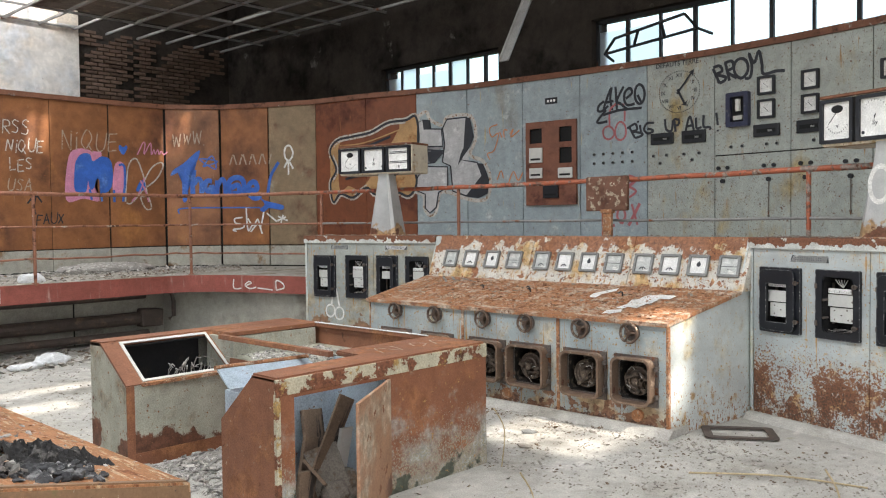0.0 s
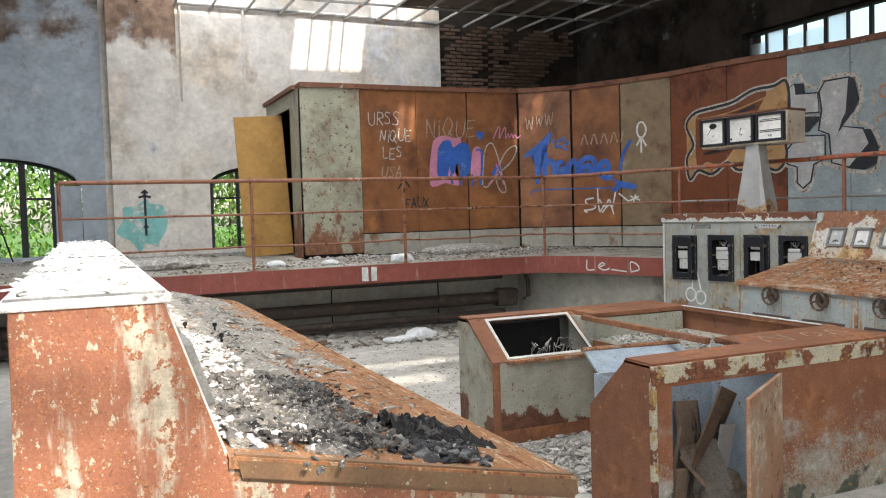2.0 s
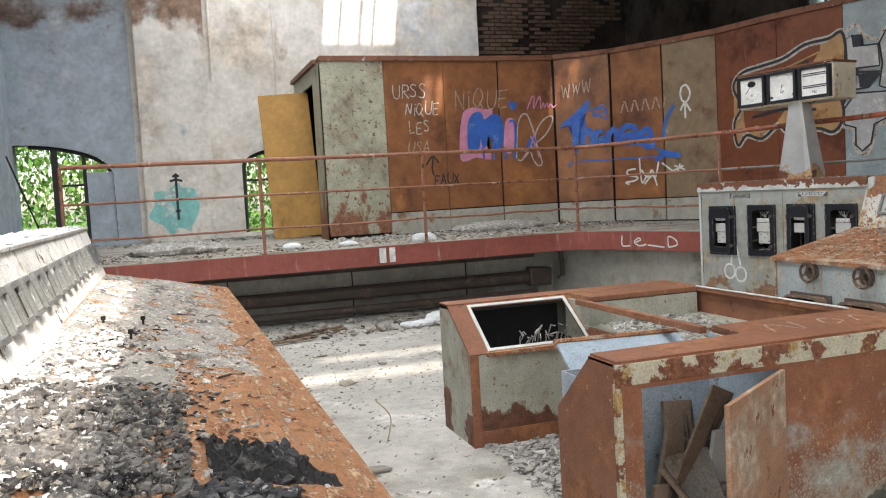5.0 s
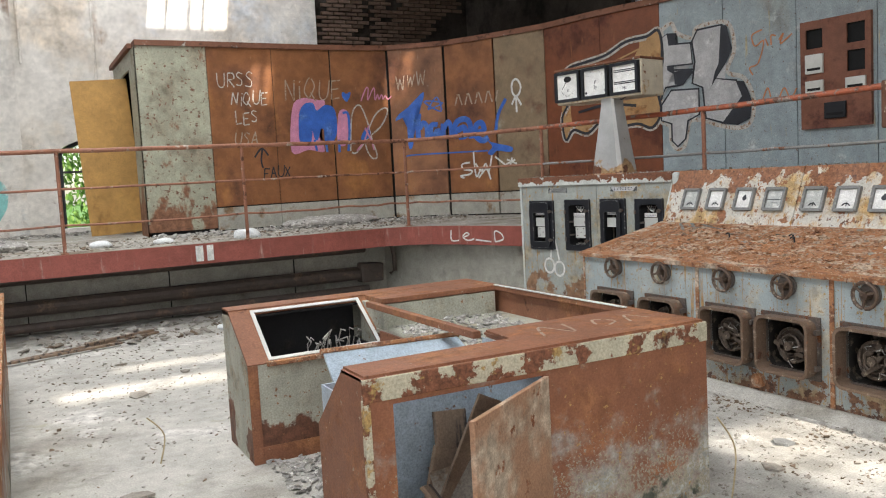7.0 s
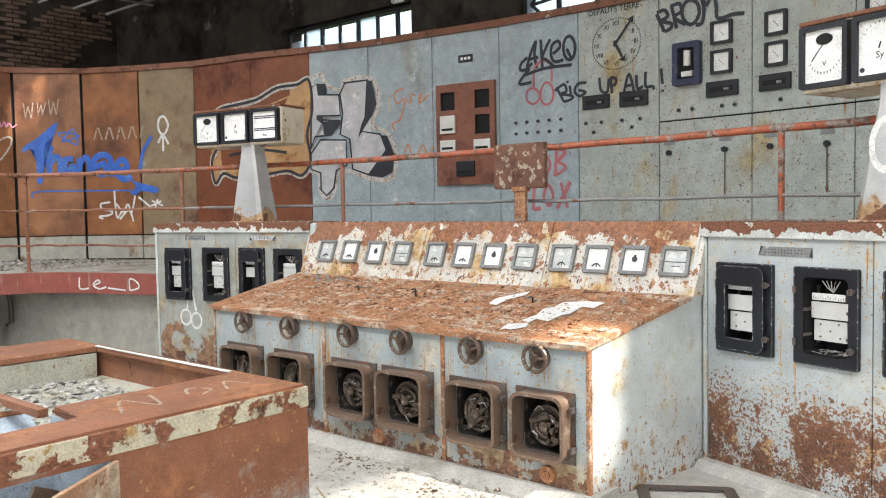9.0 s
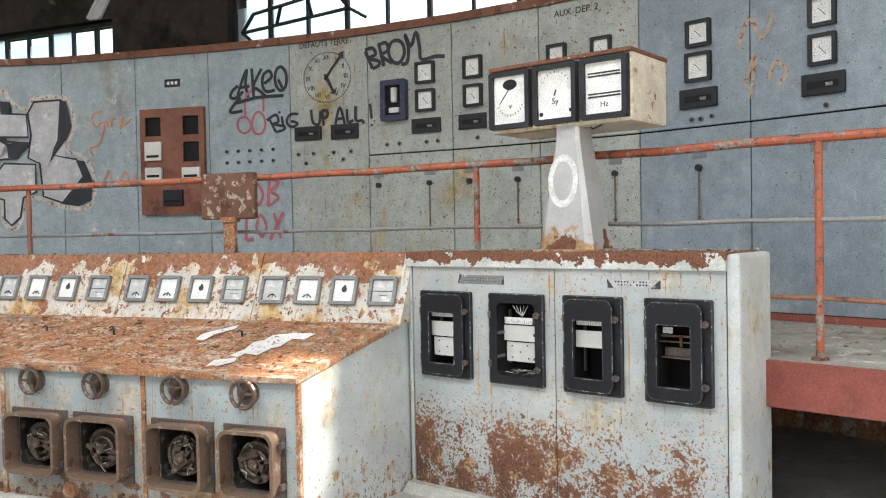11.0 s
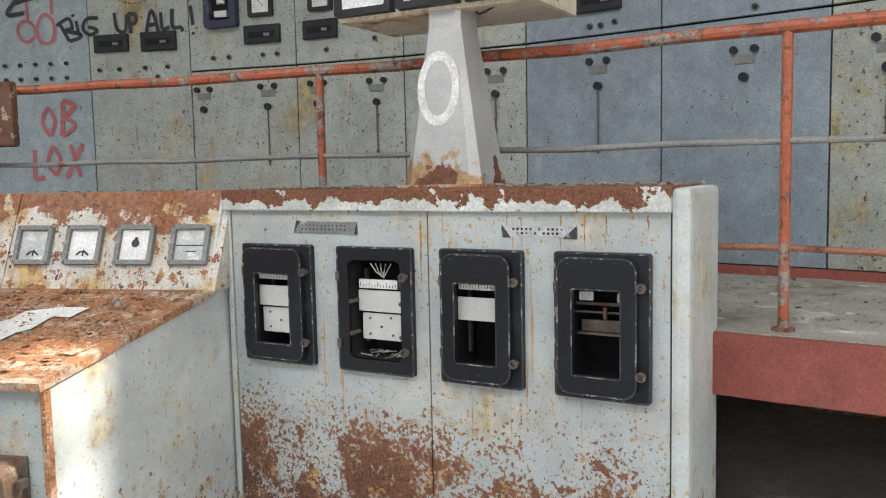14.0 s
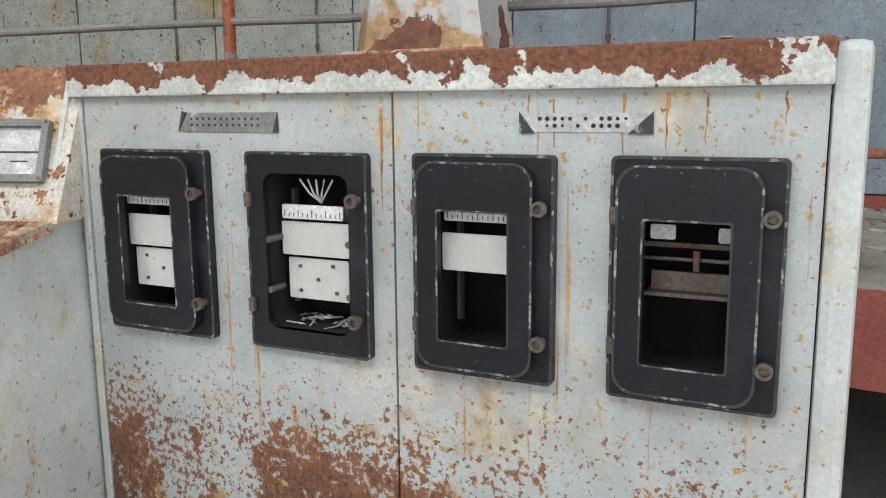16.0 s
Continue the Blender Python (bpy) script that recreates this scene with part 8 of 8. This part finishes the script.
for k in range(5):
    bm = boxes(((-0.10, -0.012, 0), (0.10, 0.012, 0.004)))
    rough_up(bm, 0.004, 12)
    fl = part("paint_strip", bm, lead)
    fl.matrix_world = Matrix.Translation(desk_top(0.35 + 0.09 * k, 0.72 + 0.03 * (k % 2)) + Vector((0, 0, 0.008))) @ Euler((0.1, -0.19, rng.uniform(0, 3))).to_matrix().to_4x4()
    tagged(fl, "grey peeled strip of paint on the desktop", "paint strip", "peeled strips on the desktop")
scatter("cabinet_top_grit", [CAB_R @ Vector((1.9 * rng.random(), 0.05 + 0.36 * rng.random(), 1.406)) for k in range(420)] + [CAB_L @ Vector((1.8 * rng.random(), 0.05 + 0.28 * rng.random(), 1.406)) for k in range(260)] + [DESK @ Vector((3.2 * rng.random(), 1.03 + 0.03 * rng.random(), 1.406)) for k in range(120)],
        chip_mat, (0.004, 0.014), label="grit and paint crumbs on the cabinet tops", seed=8)

# floor litter
def floor_spots(n, box_, z=0.0, power=1.0):
    return [Vector((box_[0] + (box_[2] - box_[0]) * rng.random(), box_[1] + (box_[3] - box_[1]) * rng.random() ** power, z)) for k in range(n)]


scatter("floor_litter", floor_spots(3000, (3.0, 0.3, 7.0, 10.2)), chip_mat, (0.004, 0.016), label="grey rubble crumbs strewn over the floor", seed=9)
scatter("floor_litter_dark", floor_spots(900, (3.0, 0.3, 7.4, 10.4)), wood, (0.003, 0.012), label="dark crumbs strewn over the floor", seed=10)
scatter("desk_foot_litter", floor_spots(420, (6.72, 2.6, 6.95, 6.4)) + floor_spots(260, (6.6, 0.8, 7.5, 2.7)), chip_mat, (0.004, 0.016), label="rust flakes along the foot of the desk", seed=12)
scatter("floor_dirt", floor_spots(2600, (5.6, 1.2, 7.2, 4.6)) + floor_spots(1500, (3.0, 5.8, 6.8, 9.8)), chip_mat, (0.003, 0.012), label="fine dirt and flakes on the dusty floor", seed=44)
scatter("knee_rubble", floor_spots(900, (4.1, 4.15, 4.85, 5.2)), grey_ash, (0.006, 0.03), label="heap of grey rubble in the knee space of the table", seed=13)
scatter("tray_rubble", floor_spots(500, (4.85, 4.1, 5.52, 5.25), 0.62), grey_ash, (0.008, 0.03), label="ash and scraps in the open tray", seed=14)
scatter("platform_litter", floor_spots(2200, (0.6, 10.3, 9.0, 12.2), PLAT), chip_mat, (0.006, 0.028), label="plaster crumbs and litter on the platform", seed=15)
scatter("platform_grit", floor_spots(1500, (7.9, -0.8, 9.6, 2.6), PLAT), chip_mat, (0.003, 0.011), label="fine grit on the raised platform", seed=41)
scatter("platform_dirt", floor_spots(900, (4.6, 11.4, 9.0, 12.3), PLAT) + floor_spots(500, (0.6, 14.2, 4.5, 15.6), PLAT), grey_ash, (0.012, 0.045), label="fallen plaster along the foot of the panels", seed=16)
scatter("recess_litter", floor_spots(500, (3.0, 9.4, 7.6, 10.6)), chip_mat, (0.012, 0.06), label="debris along the edge of the recess", seed=17)


def crumple(name, at, size, mat, label, category, seed, group=""):
    noise.seed_set(seed)
    bm = bmesh.new()
    bmesh.ops.create_icosphere(bm, subdivisions=3, radius=1.0, matrix=Matrix.Diagonal((size[0], size[1], size[2], 1)))
    for v in bm.verts:
        v.co += noise.noise_vector(v.co * 9) * 0.35 * size[2] + noise.noise_vector(v.co * 25) * 0.12 * size[2]
        v.co.z = max(v.co.z, -size[2] * 0.5)
    ob = part(name, bm, mat)
    ob.location = (at[0], at[1], at[2] + size[2] * 0.5)
    return tagged(ob, label, category, group)


crumple("plastic_bag", (5.35, 9.72, 0.0), (0.20, 0.13, 0.09), paper, "crumpled white plastic bag on the floor", "bag", 3)
crumple("plastic_bag", (5.02, 9.62, 0.0), (0.18, 0.10, 0.05), paper, "flattened pale plastic sheet on the floor", "bag", 4)
crumple("crumpled_sheet", (5.45, 10.55, PLAT), (0.16, 0.12, 0.07), paper, "crumpled white sheet on the platform edge", "sheet", 5)
crumple("crumpled_sheet", (4.55, 10.75, PLAT), (0.12, 0.08, 0.04), paper, "small pale blue scrap on the platform", "sheet", 6)
crumple("crumpled_sheet", (3.9, 10.9, PLAT), (0.12, 0.10, 0.05), paper, "pale plaster lump on the platform", "sheet", 7)
crumple("plaster_mound", (2.6, 11.6, PLAT), (0.6, 0.3, 0.1), grey_ash, "low pile of fallen plaster on the platform", "rubble", 8)
crumple("plaster_mound", (7.0, 11.9, PLAT), (0.7, 0.35, 0.09), grey_ash, "low pile of dirt at the foot of the panels", "rubble", 9)
for k, (x, y, rz, ln) in enumerate(((3.6, 9.6, 25, 1.5), (3.35, 9.3, 18, 1.1), (3.9, 9.75, 32, 0.8))):
    bm = boxes(((-ln / 2, -0.03, 0), (ln / 2, 0.03, 0.02)), bevel=0.003)
    rough_up(bm, 0.008, 5)
    ob = part("floor_lath", bm, wood)
    ob.matrix_world = pose(x, y, 0.006 + 0.012 * k, 0, 0, rz)
    tagged(ob, "long dusty wooden lath on the floor", "lath", "laths on the floor")
for k in range(22):
    x, y = 3.1 + 3.6 * rng.random(), 1.8 + 7.2 * rng.random()
    if 3.9 < x < 5.7 and 3.4 < y < 5.8:
        continue
    s = rng.uniform(0.03, 0.11)
    bm = bmesh.new()
    prism(bm, [(s * rng.uniform(0.7, 1.2) * math.cos(1.26 * j), s * rng.uniform(0.5, 1.0) * math.sin(1.26 * j)) for j in range(5)], 0, 0.012, flat_place)
    ob = part("slab_shard", bm, lead if k % 2 else chip_mat)
    ob.matrix_world = pose(x, y, 0.003, rng.gauss(0, 4), rng.gauss(0, 4), rng.uniform(0, 360))
    tagged(ob, "flat grey shard lying on the dusty floor", "shard", "shards on the floor")
crumple("charred_block", (4.56, 3.86, 0.0), (0.12, 0.09, 0.15), wood, "charred broken timber block inside the open table", "timber", 21)
crumple("charred_block", (4.66, 3.76, 0.0), (0.09, 0.08, 0.12), chip_mat, "grey dusty lump inside the open table", "timber", 22)
crumple("crumpled_sheet", (4.52, 3.72, 0.0), (0.08, 0.05, 0.09), chip_mat, "crumpled pale sheet inside the open table", "sheet", 23)
# flat frame on the floor by the desk end
fr = thing("floor_frame", frame_of(7.10, 2.78, -58, 0.010), "dusty dark steel frame lying flat on the floor", "frame")
bm = bmesh.new()
ring(bm, rounded(0, 0, 0.50, 0.34, 0.04), rounded(0.06, 0.05, 0.44, 0.29, 0.02), 0.0, 0.010, flat_place)
part("frame_plate", bm, pipe_mat, fr)
for a, b in (((5.2, 2.6), (5.5, 2.0)), ((6.3, 2.5), (6.7, 1.6)), ((6.0, 1.5), (6.9, 1.9)), ((5.0, 2.3), (5.3, 2.9))):
    bm = bmesh.new()
    mid = Vector(((a[0] + b[0]) / 2 + 0.05, (a[1] + b[1]) / 2, 0.02))
    tube(bm, smooth([Vector((*a, 0.006)), mid, Vector((*b, 0.006))]), 0.006, 5)
    tagged(part("straw", bm, twig), "thin dry straw on the floor", "straw", "dry stems on the floor")
for p in ((5.66, 3.45), (4.72, 2.5), (3.62, 5.55), (3.2, 3.0)):
    bm = bmesh.new()
    h = rng.uniform(0.25, 0.45)
    tube(bm, smooth([Vector((*p, 0.0)), Vector((p[0] + 0.03, p[1], h * 0.6)), Vector((p[0] - 0.05, p[1] + 0.02, h))]), 0.004, 5)
    tagged(part("dry_stalk", bm, twig), "dry straw stalk standing up from the floor", "stalk", "dry stalks")

# ---- hazy bright sky beyond the clerestory ----
haze = bpy.data.materials.new("bright_hazy_sky")
haze.use_nodes = True
hb = haze.node_tree.nodes["Principled BSDF"]
hb.inputs["Base Color"].default_value = (0.8, 0.85, 0.9, 1.0)
hb.inputs["Emission Color"].default_value, hb.inputs["Emission Strength"].default_value = (0.66, 0.86, 1.0, 1.0), 0.62
bm = boxes(((60.0, -60.0, 0.0), (60.2, 80.0, 40.0)))
tagged(part("backdrop", bm, haze), "bright hazy sky outside the clerestory windows", "sky", kind="structure")

# ---- trees beyond the windows ----
for k, (x, y, h) in enumerate(((-4.5, 26.5, 5.6), (-1.6, 25.5, 6.2), (1.0, 26.6, 5.8), (3.4, 25.6, 6.4), (5.8, 26.4, 5.9), (8.2, 25.8, 6.0), (10.6, 26.6, 5.6))):
    r = random.Random(50 + k)
    t = thing("tree", Matrix.Translation((x, y, 0.5)), "leafy green tree outside the arched window", "tree", "trees outside")
    bm = bmesh.new()
    tube(bm, [(0, 0, 0), (0.1, 0, h * 0.4), (0.05, 0.1, h * 0.8)], 0.07, 7)
    for j in range(5):
        a = r.uniform(0, 6.3)
        z = h * r.uniform(0.3, 0.7)
        tube(bm, [(0.08, 0, z), (0.6 * math.cos(a), 0.6 * math.sin(a), z + 0.5)], 0.025, 5)
    part("trunk", bm, bark, t)
    verts, faces = [], []
    for j in range(3400):
        c = Vector((r.gauss(0, 1.0), r.gauss(0, 0.7), h * 0.45 + r.gauss(0, h * 0.28)))
        if c.z < 0:
            c.z = -c.z * 0.3
        rot = Euler((r.uniform(0, 6.3), r.uniform(0, 6.3), r.uniform(0, 6.3))).to_matrix()
        s = r.uniform(0.07, 0.14)
        b = len(verts)
        for q in ((-s, 0, 0), (0, -s * 0.45, 0.01), (s, 0, 0), (0, s * 0.45, 0.01)):
            verts.append(tuple(c + rot @ Vector(q)))
        faces.append((b, b + 1, b + 2, b + 3))
    mesh = bpy.data.meshes.new("crown")
    mesh.from_pydata(verts, [], faces)
    mesh.materials.append(leaf)
    new("crown", mesh).parent = t

# ---- exposed bricks of the pier, the corner and the side wall ----
bm = bmesh.new()
box(bm, (-0.112, -0.03, -0.03), (0.112, 0.03, 0.03), bevel=0.006)
rough_up(bm, 0.004, 14)
brick_mesh = bpy.data.meshes.new("brick")
bm.to_mesh(brick_mesh)
bm.free()
brick_mesh.materials.append(brick)
pale_brick_mesh = brick_mesh.copy()
pale_brick_mesh.materials[0] = pale_brick


def lay_bricks(parent_name, x0, x1, z0, z1, y, keep, limit):
    holder = bpy.data.objects[parent_name]
    r = random.Random(int(x0 * 10))
    count = 0
    rows_ = int((z1 - z0) / 0.075)
    for j in range(rows_):
        for i in range(int((x1 - x0) / 0.24)):
            x, z = x0 + 0.12 + 0.24 * i + (0.12 if j % 2 else 0), z0 + 0.0375 + 0.075 * j
            if x + 0.1 > x1 or not keep(x, z) or count >= limit:
                continue
            ob = new("brick", brick_mesh)
            ob.parent = holder
            ob.location = (x, y + r.gauss(0, 0.006), z)
            ob.rotation_euler = (0, r.gauss(0, 0.012), r.gauss(0, 0.02))
            count += 1


lay_bricks("wall_back_corner", 8.36, 9.45, 3.45, 5.25, Y1 + 0.085, lambda x, z: noise.noise(Vector((x * 1.5, z * 1.5, 0))) > -0.35, 110)
lay_bricks("wall_back_corner", 9.45, 11.5, 3.45, 5.25, Y1 + 0.085, lambda x, z: noise.noise(Vector((x * 1.1, z * 1.1, 4))) > -0.05, 150)


def lay_side_bricks(parent_name, y0, y1, z0, z1, x, limit):
    """Bare bricks on the wall beside the burnt desk, where its plaster has come off."""
    holder = bpy.data.objects[parent_name]
    r = random.Random(77)
    count = 0
    for j in range(int((z1 - z0) / 0.075)):
        for i in range(int((y1 - y0) / 0.24)):
            y, z = y0 + 0.12 + 0.24 * i + (0.12 if j % 2 else 0), z0 + 0.0375 + 0.075 * j
            if count >= limit or y + 0.3 * noise.noise(Vector((y, z * 2.0, 2))) > y1 - 0.25:
                continue
            ob = new("brick", pale_brick_mesh)
            ob.parent = holder
            ob.location, ob.rotation_euler = (x + r.gauss(0, 0.006), y, z), (0, r.gauss(0, 0.012), radians(90) + r.gauss(0, 0.02))
            count += 1


lay_side_bricks("wall_west", 11.2, 13.4, 1.2, 4.6, X0 + 0.012, 300)
